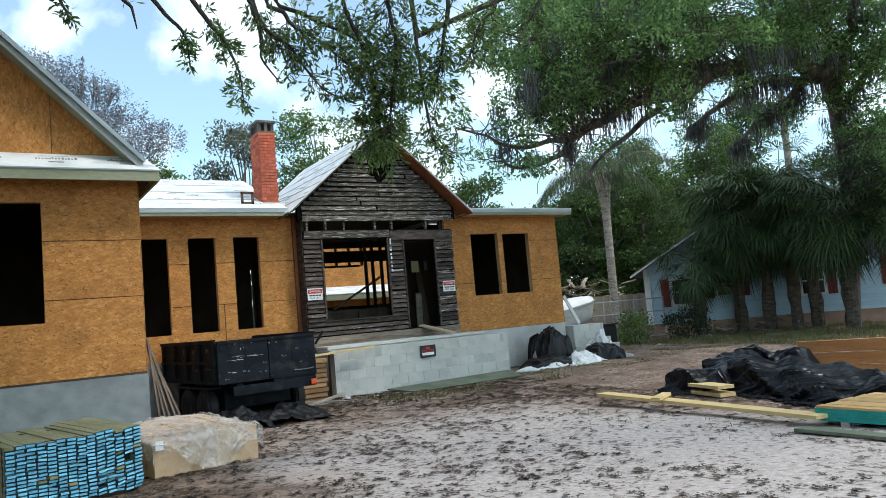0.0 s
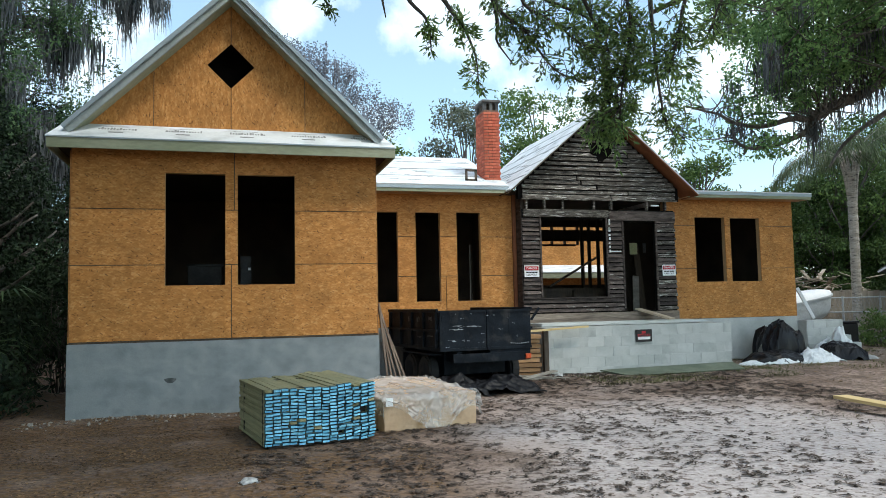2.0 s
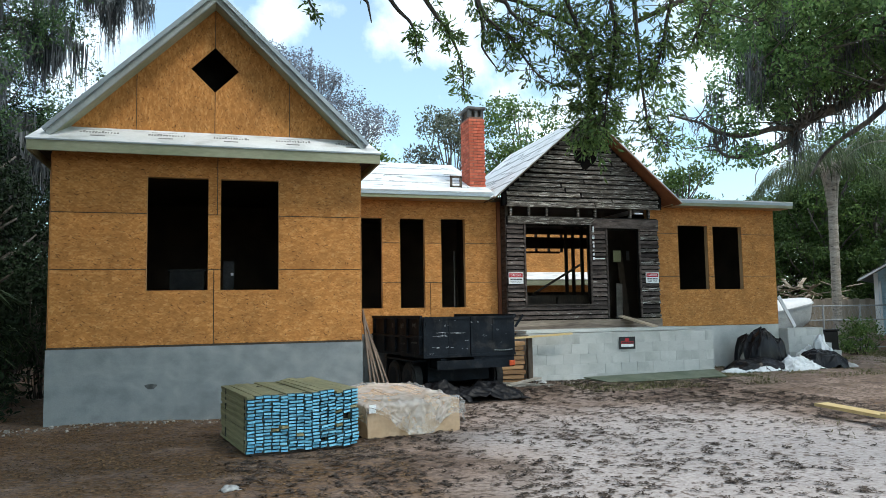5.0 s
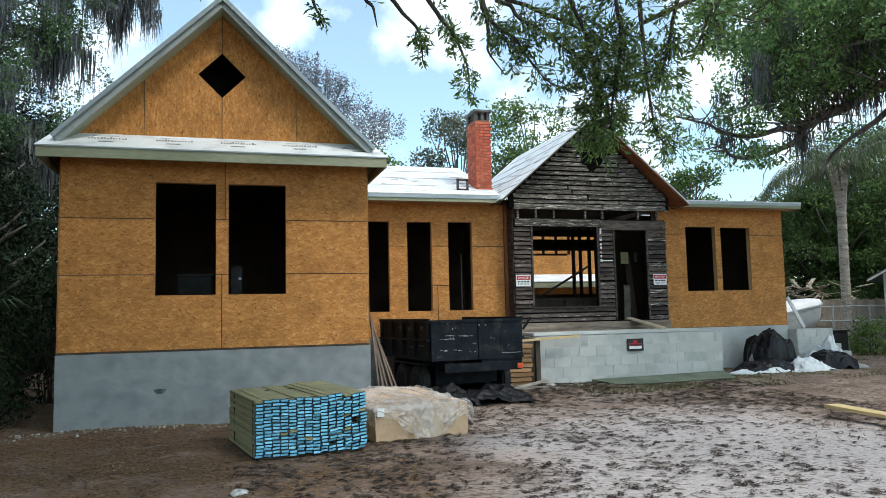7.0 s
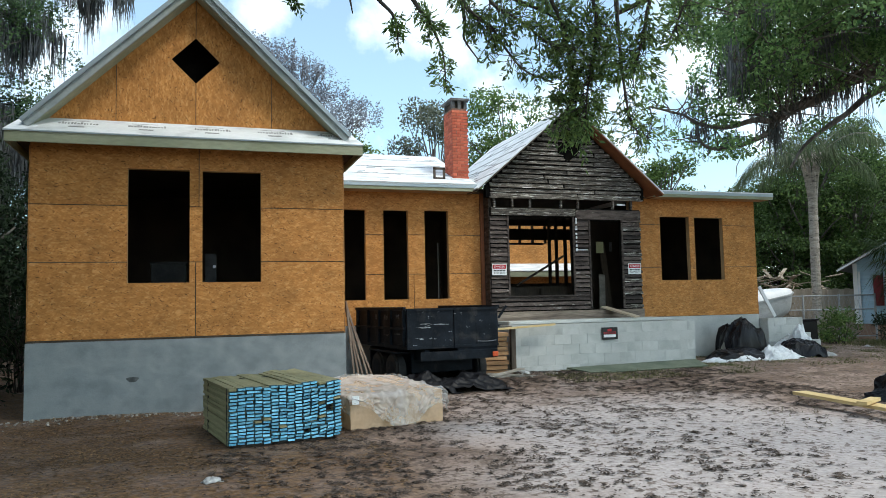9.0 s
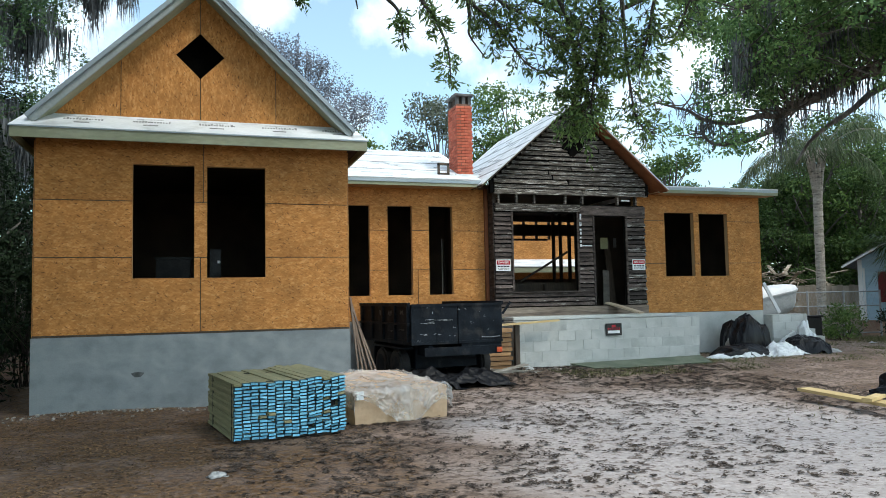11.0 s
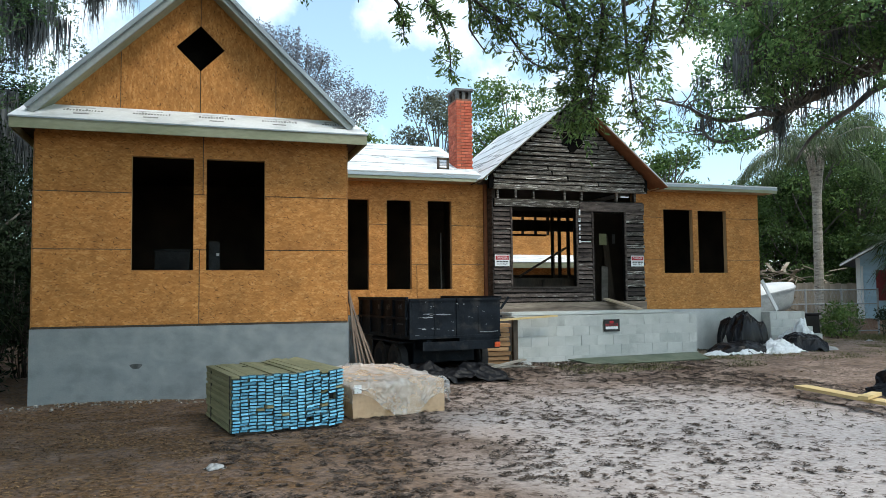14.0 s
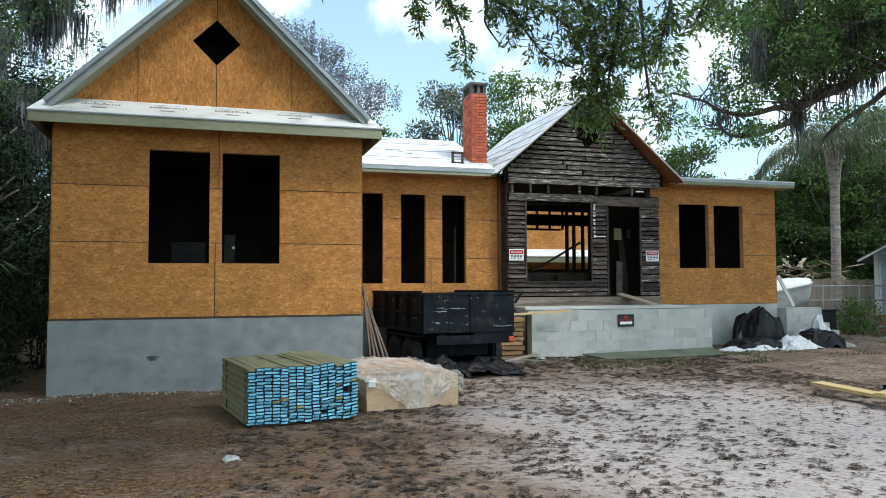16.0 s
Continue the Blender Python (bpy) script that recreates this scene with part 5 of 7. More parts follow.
crumple("tarp", "black plastic bunched on the stacked sheets", "tarpaulin", (12.4, -8.6, 0.3), (0.5, 0.7), 0.2, POLY, 53, 40)

# ---- boards leaning on the corner of the front wing ----
LEANWOOD = mat("brown_grey_plank", (0.14, 0.1, 0.078), (0.26, 0.195, 0.15), 2.0, (2, 2, 0.3), rough=0.9, fine=25, fine_amt=0.25, rnd=0.15)
for i in range(5):
    b = thing("leaning_plank", "grey-brown plank leaning on the corner of the house", "plank", "leaning planks")
    bm = bmesh.new()
    beam(bm, (5.05 + i * 0.115, -0.15 + 0.05 * i, 0.02), (4.93 + i * 0.012, 0.1 + i * 0.09, 1.7 - 0.07 * (i % 3)), 0.03, 0.09, (0.1, 1, 0))
    part("plank_body", bm, LEANWOOD, b)
ring = thing("metal_ring", "thin bent metal ring lying by the planks", "scrap metal")
bm = bmesh.new()
for i in range(20):
    a, c = i / 20 * 6.2832, (i + 1) / 20 * 6.2832
    cyl(bm, (5.52 + 0.11 * math.cos(a), -0.35, 0.14 + 0.11 * math.sin(a)), (5.52 + 0.11 * math.cos(c), -0.35, 0.14 + 0.11 * math.sin(c)), 0.012, seg=6)
part("hoop", bm, CONC, ring)

# ---- stacked brown boards and posts beside the porch ----
RACKWOOD = mat("tan_rack_board", (0.27, 0.15, 0.07), (0.4, 0.24, 0.12), 2.0, (0.4, 1, 4), rough=0.8, fine=25, fine_amt=0.2, rnd=0.2)
rack = thing("board_pile", "pile of short brown boards stacked beside the porch", "lumber", at=(8.1, 1.9, 0.12))
for k in range(9):
    boxed("short_board", (0.02 * (k % 2), -0.02 * (k % 3), k * 0.098), (0.62 - 0.03 * (k % 2), 0.34, k * 0.098 + 0.08), RACKWOOD, rack)
boxed("post", (0.66, -0.1, 0.0), (0.76, 0.0, 0.94), DARKWOOD, rack)
boxed("pale_panel", (-0.16, -0.12, 0.05), (0.06, -0.1, 0.62), PINE, rack)
bm = bmesh.new()
beam(bm, (8.0, 1.7, 1.05), (9.75, 1.75, 1.13), 0.09, 0.04)
laid = thing("loose_board", "pale yellow board laid across the pile onto the porch", "plank")
part("plank_body", bm, PINE, laid)
for i, (a, b) in enumerate((((7.6, 1.2, 0.16), (9.3, 1.35, 0.1)), ((7.9, 1.45, 0.2), (9.0, 1.1, 0.12)), ((7.7, 1.0, 0.13), (8.9, 1.6, 0.24)))):
    t = thing("loose_board", "weathered grey board lying beside the porch", "plank", "boards by the porch")
    bm = bmesh.new()
    beam(bm, a, b, 0.14, 0.03)
    part("plank_body", bm, GREYWOOD, t)
ramp = thing("door_plank", "plank sloping from the doorway down to the porch", "plank")
bm = bmesh.new()
beam(bm, (11.72, 3.05, 1.46), (12.14, 2.28, 1.225), 0.26, 0.035)
part("plank_body", bm, mat("pale_grey_plank", (0.36, 0.28, 0.2), (0.48, 0.39, 0.29), 2.0, (1, 0.3, 1), rough=0.85), ramp)
sheet = thing("green_sheet", "thin grey-green sheet lying on the grass before the porch", "sheet")
GREENSHEET = mat("green_sheet", (0.085, 0.105, 0.072), (0.15, 0.17, 0.12), 2.0, rough=0.75, fine=25, fine_amt=0.15)
bm = bmesh.new()
slab(bm, [(9.9, 1.55, 0.22), (10.2, 1.05, 0.15), (10.5, 0.9, 0.14), (13.0, 0.95, 0.17), (13.1, 1.5, 0.27)], 0.025)
part("panel", bm, GREENSHEET, sheet)
boxed("lower_panel", (10.1, 1.4, 0.13), (12.9, 1.85, 0.15), GREENSHEET, sheet)

# ---- lumber pile on the far side of the yard ----
long_plank = thing("long_plank", "long new yellow pine plank lying on the sand", "plank", "new planks")
bm = bmesh.new()
beam(bm, (11.25, -3.5, 0.16), (10.9, -7.5, 0.12), 0.24, 0.045)
part("plank_body", bm, PINE, long_plank)
for a, b, w, h in (((10.86, -5.0, 0.2), (11.3, -4.82, 0.215), 0.13, 0.045), ((12.62, -4.25, 0.18), (12.42, -5.0, 0.18), 0.3, 0.05), ((12.66, -4.25, 0.06), (12.45, -5.0, 0.06), 0.28, 0.06), ((13.3, -3.95, 0.12), (13.1, -5.2, 0.12), 0.2, 0.06), ((13.3, -3.97, 0.2), (13.1, -5.2, 0.2), 0.2, 0.06), ((13.2, -3.98, 0.28), (13.05, -4.6, 0.28), 0.2, 0.06)):
    t = thing("pine_board", "new yellow pine board in the lumber pile", "plank", "new planks")
    bm = bmesh.new()
    beam(bm, a, b, w, h)
    part("plank_body", bm, PINE, t)
for k, z in enumerate((0.0, 0.27, 0.54)):
    t = thing("brown_beam", "long brown laminated beam lying on its side", "beam", "brown beams")
    bm = bmesh.new()
    beam(bm, (15.05 + 0.05 * k, -4.5, z * 0.8 + 0.1), (16.1 + 0.05 * k, -8.4, z * 0.8 + 0.16), 0.12 + 0.03 * (k == 1), 0.2)
    part("beam_body", bm, BROWNWOOD, t)
TEAL = mat("teal_edge_paint", (0.01, 0.23, 0.21), (0.02, 0.31, 0.28), 4.0, rough=0.6, fine_amt=0.12)
panels = thing("panel_stack", "stack of wooden sheets with teal-painted edges", "lumber", at=(10.98, -9.75, 0.06))
for k in range(4):
    bm = bmesh.new()
    box(bm, (random.uniform(0, 0.004), 0, k * 0.036), (1.22, 2.4, k * 0.036 + 0.034))
    sh = part("panel", bm, TEAL, panels)
    sh.data.materials.append(PINE)
    for f in sh.data.polygons:
        f.material_index = 1 if f.normal.z > 0.5 else 0
DECK = mat("orange_deck_board", (0.46, 0.27, 0.1), (0.62, 0.4, 0.18), 2.0, (3, 0.3, 1), rough=0.7, fine=25, fine_amt=0.15, rnd=0.12)
for k in range(8):
    boxed("deck_board", (0.01 + k * 0.152, 0.01 + random.uniform(0, 0.03), 0.145), (0.152 + k * 0.152, 2.38 + random.uniform(-0.04, 0.01), 0.165 + random.uniform(0, 0.006)), DECK, panels)
for y in (0.3, 2.0):
    boxed("bearer", (0.0, y, -0.06), (1.2, y + 0.1, 0.0), GREYWOOD, panels)
t = thing("grey_plank", "weathered grey-green plank lying under the sheets", "plank")
bm = bmesh.new()
beam(bm, (10.5, -7.45, 0.04), (10.45, -9.9, 0.04), 0.2, 0.035)
part("plank_body", bm, GREENSHEET, t)
bent = thing("bent_sheet", "bowed pale plywood sheet leaning on the pile", "sheet")
bm = bmesh.new()
prev = None
for i in range(13):
    u = i / 12
    p = (13.6 - 0.3 * u, -7.55 - 1.0 * u * u - 0.1, 0.25 + 0.85 * u)
    row = [bm.verts.new((p[0] + dx, p[1] + dx * 0.3, p[2])) for dx in (0, 1.2)] + [bm.verts.new((p[0] + dx, p[1] - 0.02 + dx * 0.3, p[2])) for dx in (1.2, 0)]
    if prev:
        for k in range(4):
            bm.faces.new((prev[k], prev[(k + 1) % 4], row[(k + 1) % 4], row[k]))
    else:
        bm.faces.new(row)
    prev = row
bm.faces.new(prev[::-1])
part("sheet_body", bm, PINE, bent)

# ---- end of the block foundation, tub, fence, neighbour ----
GALV = mat("galvanised_steel", (0.32, 0.33, 0.34), (0.42, 0.43, 0.44), 6.0, rough=0.45, metal=0.6)
steps = thing("block_step", "stepped stub wall of grey concrete blocks", "block wall")
boxed("core", (R_END + 0.015, WING_Y - 0.3, -0.2), (17.6, WING_Y + 0.1, 1.06), MORTAR, steps)
HULL = mat("white_gelcoat", (0.68, 0.69, 0.7), (0.78, 0.78, 0.79), 2.0, rough=0.4, fine_amt=0.06)
HULLGREY = mat("dull_hull_bottom", (0.36, 0.38, 0.39), (0.46, 0.48, 0.49), 2.0, rough=0.6, third=(0.28, 0.29, 0.28), third_scale=2.0)
tub = thing("small_boat", "small white fibreglass boat standing behind the house", "boat")


def hull_ring(u, low):
    """One section of the boat: its bow is at u = 1, the rim climbs towards it."""
    x = 19.55 + 1.95 * u
    w = 0.62 * (1 - max(0, u - 0.62) ** 2 / 0.16)
    rim = 1.4 + 0.34 * u
    out = []
    for a in range(9):
        th = math.pi * a / 8
        if low:
            out.append((x - 0.12 * u * math.sin(th), 7.6 - w * 0.98 * math.cos(th), rim - (0.95 - 0.25 * u) * math.sin(th) ** 0.55))
        else:
            out.append((x, 7.6 - w * math.cos(th), rim + 0.02 + (0.32 - 0.1 * u) * (1 - 0.6 * u ** 6) * math.sin(th) ** 0.45))
    return out


for low, name, m_ in ((0, "deck", HULL), (1, "hull", HULLGREY)):
    v, f = [], []
    for i in range(19):
        v += hull_ring(i / 18, low)
    for i in range(18):
        for a in range(8):
            k = i * 9 + a
            f.append((k, k + 1, k + 10, k + 9))
    f.append(tuple(range(9)))
    f.append(tuple(18 * 9 + a for a in range(9)))
    raw_mesh(name, v, f, m_, tub, True)
bm = bmesh.new()
for i in range(18):
    p, q = hull_ring(i / 18, 0)[0], hull_ring((i + 1) / 18, 0)[0]
    beam(bm, (p[0], p[1] - 0.01, p[2]), (q[0] + 0.01, q[1] - 0.01, q[2]), 0.05, 0.045)
part("gunwale", bm, HULLGREY, tub)
for x in (19.9, 20.9):
    boxed("cradle", (x, 7.2, 0.0), (x + 0.1, 8.0, 0.62), GREYWOOD, tub)
wb = thing("white_board", "white board leaning against the end of the house", "plank")
bm = bmesh.new()
beam(bm, (17.28, 4.2, 1.9), (17.78, 4.2, 1.06), 0.1, 0.03, (0, 1, 0))
part("plank_body", bm, HULL, wb)
bin_ = thing("black_bin", "black plastic crate behind the block steps", "crate", at=(19.9, 5.6, 0))
boxed("crate_body", (0, 0, 0), (0.75, 0.6, 0.85), POLY, bin_, bevel=0.03)
boxed("crate_lid", (-0.02, -0.02, 0.85), (0.77, 0.62, 0.9), POLY, bin_, bevel=0.01)

FENCEWOOD = mat("tan_fence", (0.3, 0.25, 0.19), (0.4, 0.34, 0.27), 2.0, (3, 3, 0.3), rough=0.9, fine=20, fine_amt=0.15, rnd=0.1)
fence = thing("board_fence", "tan board fence along the back of the yard", "fence")
for i in range(46):
    x = 22.2 + i * 0.155
    boxed("fence_board", (0, -0.01, 0), (0.192, 0.01, 1.85 + 0.02 * math.sin(i * 2.7)), FENCEWOOD, fence, m=pose(x, 13.0 - 0.12 * i, 0, 0, 0, -37.7))
link = thing("chain_link_fence", "galvanised chain-link fence with a gate", "fence")
for x in (21.9, 23.0, 24.2, 25.4):
    bm = bmesh.new()
    cyl(bm, (x, 9.0 - (x - 21.9) * 0.35, 0), (x, 9.0 - (x - 21.9) * 0.35, 1.65), 0.035, seg=8)
    part("fence_post", bm, GALV, link)
for z in (1.6, 1.1, 0.15):
    bm = bmesh.new()
    cyl(bm, (21.9, 9.0, z), (25.4, 9.0 - 3.5 * 0.35, z), 0.022, seg=6)
    part("fence_rail", bm, GALV, link)
bm = bmesh.new()
for i in range(28):
    for s in (-1, 1):
        u0 = i * 0.125
        p, q = (21.9 + u0, 9.0 - u0 * 0.35, 0.1), (21.9 + u0 + s * 1.5 * 0.35, 9.0 - (u0 + s * 0.52) * 0.35, 1.6)
        if 21.9 <= q[0] <= 25.4:
            beam(bm, p, q, 0.004, 0.004)
mesh_ = part("wire_mesh", bm, GALV, link)
tagged(mesh_, kind="stuff")


def blue_house():
    h = thing("neighbour_house", "light blue clapboard cottage with white trim and red shutters", "house", at=(25.35, 8.55, 0.0), turn=-52)
    BLUE = mat("blue_paint", (0.4, 0.57, 0.68), (0.48, 0.64, 0.74), 1.5, (0.3, 1, 4), rough=0.7, fine=12, fine_amt=0.1)
    WHT = mat("white_paint", (0.7, 0.71, 0.71), (0.8, 0.8, 0.8), 2.0, rough=0.6, fine_amt=0.05)
    RED = mat("red_shutter", (0.13, 0.018, 0.02), (0.2, 0.03, 0.032), 3.0, rough=0.6)
    GLASS = mat("dark_pane", (0.02, 0.025, 0.03), (0.05, 0.06, 0.065), 3.0, rough=0.12, fine_amt=0.05, bump=0.0)
    SHING = mat("grey_shingle", (0.14, 0.14, 0.14), (0.24, 0.24, 0.23), 3.0, rough=0.9, fine=30, fine_amt=0.3)
    BASE = mat("pinkish_block", (0.32, 0.2, 0.15), (0.42, 0.28, 0.21), 3.0, rough=0.9)
    length, deep, eave_z, top_z = 11.0, 9.0, 2.75, 5.9
    mid = length / 2
    bm = bmesh.new()
    prism(bm, [(0, 0.55), (length, 0.55), (length, eave_z), (mid, top_z), (0, eave_z)], 0.0, deep)
    w = part("wall", bm, BLUE, h)
    k = 0.57
    while k < top_z - 0.3:
        cut = 0 if k + 0.12 < eave_z else (k + 0.12 - eave_z) / (top_z - eave_z) * mid
        bm = bmesh.new()
        vs = box(bm, (cut - 0.004, -0.03, k), (length - cut, -0.001, k + 0.12))
        for v in vs:
            if v.co.z > k + 0.1:
                v.co.y = -0.006 if v.co.y < -0.01 else v.co.y
        part("clapboard", bm, BLUE, w)
        k += 0.128
    boxed("base", (0.03, 0.03, -0.2), (length - 0.03, deep, 0.55), BASE, h)
    boxed("corner_board", (-0.04, -0.05, 0.55), (0.1, 0.05, eave_z), WHT, h)
    boxed("corner_board", (length - 0.1, -0.05, 0.55), (length + 0.04, 0.05, eave_z), WHT, h)
    rise = (top_z - eave_z) / mid
    for s in (-1, 1):
        xe = mid + s * (mid + 0.5)
        ze = eave_z - 0.5 * rise
        bm = bmesh.new()
        slab(bm, [(mid, -0.5, top_z + 0.1), (xe, -0.5, ze + 0.1), (xe, deep + 0.5, ze + 0.1), (mid, deep + 0.5, top_z + 0.1)], 0.08)
        part("roof", bm, SHING, h)
        bm = bmesh.new()
        beam(bm, (mid, -0.53, top_z + 0.02), (xe, -0.53, ze + 0.02), 0.05, 0.2, (0, 1, 0))
        part("barge_board", bm, WHT, h)
    for x, z0, z1 in ((0.95, 1.2, 2.3), (2.6, 1.4, 2.4), (5.6, 1.2, 2.3), (8.7, 1.4, 2.5)):
        win = boxed("window", (x, -0.06, z0), (x + 0.9, -0.032, z1), WHT, h)
        zm = (z0 + z1) / 2
        boxed("pane", (x + 0.09, -0.066, z0 + 0.08), (x + 0.81, -0.061, zm - 0.03), GLASS, win)
        boxed("pane", (x + 0.09, -0.066, zm + 0.03), (x + 0.81, -0.061, z1 - 0.08), GLASS, win)
        for sx in (x - 0.36, x + 0.93):
            boxed("shutter", (sx, -0.06, z0), (sx + 0.32, -0.032, z1), RED, h, "red louvred shutter")
    boxed("downpipe", (0.12, -0.12, 0.5), (0.19, -0.055, 2.45), WHT, h)


blue_house()
pole = thing("utility_pole", "grey wooden utility pole with a wire", "utility pole")
bm = bmesh.new()
cyl(bm, (32.7, 6.5, -0.2), (32.2, 6.1, 9.9), 0.16, 0.14, 10)
part("shaft", bm, GREYWOOD, pole)
bm = bmesh.new()
cyl(bm, (32.2, 6.1, 9.0), (46.0, 0.0, 9.6), 0.015, seg=4)
part("wire", bm, SIGNBLACK, pole)
DUSTPAPER = mat("dusty_paper", (0.25, 0.25, 0.245), (0.42, 0.42, 0.41), 9.0, rough=0.8, fine=30, fine_amt=0.25)
# rubble at the neighbour's fence and litter on the sand
for i, (x, y, z, s) in enumerate(((21.5, 4.6, 0.0, 0.2), (2.62, -5.3, 0.0, 0.09), (17.6, 2.2, 0.05, 0.28), (8.95, 1.55, 0.12, 0.13))):
    crumple("paper_scrap" if i < 2 else "stone_lump", "small crumpled pale scrap lying on the sand", "litter", (x, y, z), (s, s * 0.7), s * 0.5, DUSTPAPER if i < 2 else CONC, 60 + i, 14, 20 * i, 0.9, "yard litter")
BRUSHW = mat("cut_brush", (0.2, 0.16, 0.11), (0.4, 0.34, 0.27), 6.0, rough=0.9, rnd=0.2)
for i, (x, y) in enumerate(((23.2, 12.6), (25.0, 11.6), (27.0, 6.4), (28.6, 5.0))):
    t = thing("brush_heap", "heap of cut branches and pale debris", "brush pile")
    bm = bmesh.new()
    for k in range(150 if i < 2 else 50):
        a = random.uniform(0, 6.28)
        p = Vector((x + random.gauss(0, 0.9), y + random.gauss(0, 0.5), random.uniform(0.05, 1) ** 1.5 * (2.5 if i < 2 else 0.35)))
        beam(bm, p, p + Vector((math.cos(a) * 0.8, math.sin(a) * 0.5, random.uniform(-0.3, 0.4))), random.uniform(0.03, 0.16), 0.03)
    tagged(part("debris", bm, BRUSHW, t), kind="stuff")

# broken mortar and pale rubble along the foot of the walls
RUBBLE = mat("pale_rubble", (0.2, 0.185, 0.165), (0.37, 0.345, 0.31), 9.0, rough=0.95, fine=30, fine_amt=0.25, island=0.3)
verts, faces = [], []
rr = random.Random(12)
for i in range(420):
    if i < 250:
        x, y = rr.uniform(-0.6, 4.4), -abs(rr.gauss(0, 0.28)) - 0.05
    elif i < 330:
        x, y = rr.uniform(7.9, 9.9), 1.4 + rr.gauss(0, 0.2)
    else:
        x, y = rr.uniform(24.4, 28), rr.uniform(4.2, 6.2)
    s = rr.uniform(0.008, 0.027) * (2.2 if rr.random() < 0.08 else 1) * (3 if i >= 330 else 1)
    z = ground_height(x, y)
    base = len(verts)
    for k in range(4):
        a = k * 1.57 + rr.uniform(-0.5, 0.5)
        r = s * rr.uniform(0.7, 1.5)
        verts.append((x + math.cos(a) * r, y + math.sin(a) * r, z - 0.004))
        verts.append((x + math.cos(a) * r * 0.7, y + math.sin(a) * r * 0.7, z + s * rr.uniform(0.4, 1.0)))
    for k in range(4):
        p, q = base + k * 2, base + (k + 1) % 4 * 2
        faces.append((p, q, q + 1, p + 1))
    faces.append((base + 1, base + 3, base + 5, base + 7))
tagged(raw_mesh("rubble", verts, faces, RUBBLE), "pale crumbs of mortar along the foundation", "rubble", kind="stuff")
# chipped spot in the parging
bm = bmesh.new()
vs = [bm.verts.new((1.5 + 0.085 * math.cos(a) * (1 + 0.3 * math.sin(3 * a)), -0.0225, 0.54 + 0.05 * math.sin(a) * (1 + 0.2 * math.cos(2 * a)))) for a in [k / 12 * 6.2832 for k in range(12)]]
bm.faces.new(vs)
part("chipped_spot", bm, mat("dark_chip", (0.06, 0.065, 0.065), (0.12, 0.13, 0.13), 9.0, rough=0.95), house)


# ---- vegetation ----
def leaf_mat(name, c1, c2, rough=0.55, glow=0.35):
    """Leaves: each one its own tone, letting some light through."""
    m = bpy.data.materials.new(name)
    m.use_nodes = True
    n, l = m.node_tree.nodes, m.node_tree.links
    b, out = n["Principled BSDF"], n["Material Output"]
    g = n.new("ShaderNodeNewGeometry")
    r = n.new("ShaderNodeValToRGB")
    r.color_ramp.elements[0].color, r.color_ramp.elements[1].color = rgb(c1), rgb(c2)
    l.new(g.outputs["Random Per Island"], r.inputs["Fac"])
    tc = n.new("ShaderNodeTexCoord")
    nz = n.new("ShaderNodeTexNoise")
    nz.inputs["Scale"].default_value = 0.8
    l.new(tc.outputs["Object"], nz.inputs["Vector"])
    mr = n.new("ShaderNodeMapRange")
    mr.inputs["From Min"].default_value, mr.inputs["From Max"].default_value = 0.3, 0.7
    mr.inputs["To Min"].default_value, mr.inputs["To Max"].default_value = 0.65, 1.3
    l.new(nz.outputs["Fac"], mr.inputs["Value"])
    hs = n.new("ShaderNodeHueSaturation")
    l.new(mr.outputs["Result"], hs.inputs["Value"])
    l.new(r.outputs["Color"], hs.inputs["Color"])
    l.new(hs.outputs["Color"], b.inputs["Base Color"])
    b.inputs["Roughness"].default_value, b.inputs["Specular IOR Level"].default_value = rough, 0.3
    if glow:
        t = n.new("ShaderNodeBsdfTranslucent")
        l.new(hs.outputs["Color"], t.inputs["Color"])
        mx = n.new("ShaderNodeMixShader")
        mx.inputs[0].default_value = glow
        l.new(b.outputs[0], mx.inputs[1])
        l.new(t.outputs[0], mx.inputs[2])
        l.new(mx.outputs[0], out.inputs["Surface"])
    return m


BARK = mat("grey_bark", (0.07, 0.06, 0.053), (0.18, 0.162, 0.145), 3.0, (1, 1, 0.3), rough=0.95, fine=18, fine_amt=0.4, bump=0.8, bump_dist=0.03)
TWIG = mat("twig_bark", (0.035, 0.03, 0.026), (0.08, 0.07, 0.06), 6.0, rough=0.95)
PALMBARK = mat("palm_bark", (0.26, 0.232, 0.195), (0.42, 0.38, 0.33), 2.0, (1, 1, 5), rough=0.95, fine=14, fine_amt=0.35, bump=0.7, bump_dist=0.02,
               third=(0.09, 0.08, 0.07), third_scale=5.0)
CABBARK = mat("cabbage_palm_bark", (0.05, 0.042, 0.035), (0.12, 0.1, 0.08), 4.0, (1, 1, 3), rough=0.95, fine=16, fine_amt=0.4, bump=0.8, bump_dist=0.03)
NEARLEAF = leaf_mat("laurel_oak_leaf", (0.055, 0.105, 0.035), (0.22, 0.33, 0.1), glow=0.5)
OAKLEAF = leaf_mat("live_oak_leaf", (0.07, 0.15, 0.058), (0.3, 0.47, 0.175), glow=0.6)
FARLEAF = leaf_mat("far_leaf", (0.045, 0.095, 0.028), (0.19, 0.29, 0.08), glow=0.45)
# deep shade is put into this near-black leaf colour
DARKLEAF = leaf_mat("shade_dark_leaf", (0.008, 0.018, 0.01), (0.028, 0.05, 0.022), rough=0.9, glow=0.15)
WOODLEAF = leaf_mat("woods_leaf", (0.028, 0.06, 0.018), (0.12, 0.19, 0.055), glow=0.4)
MIDLEAF = leaf_mat("mossy_oak_leaf", (0.04, 0.085, 0.04), (0.15, 0.24, 0.1), glow=0.45)
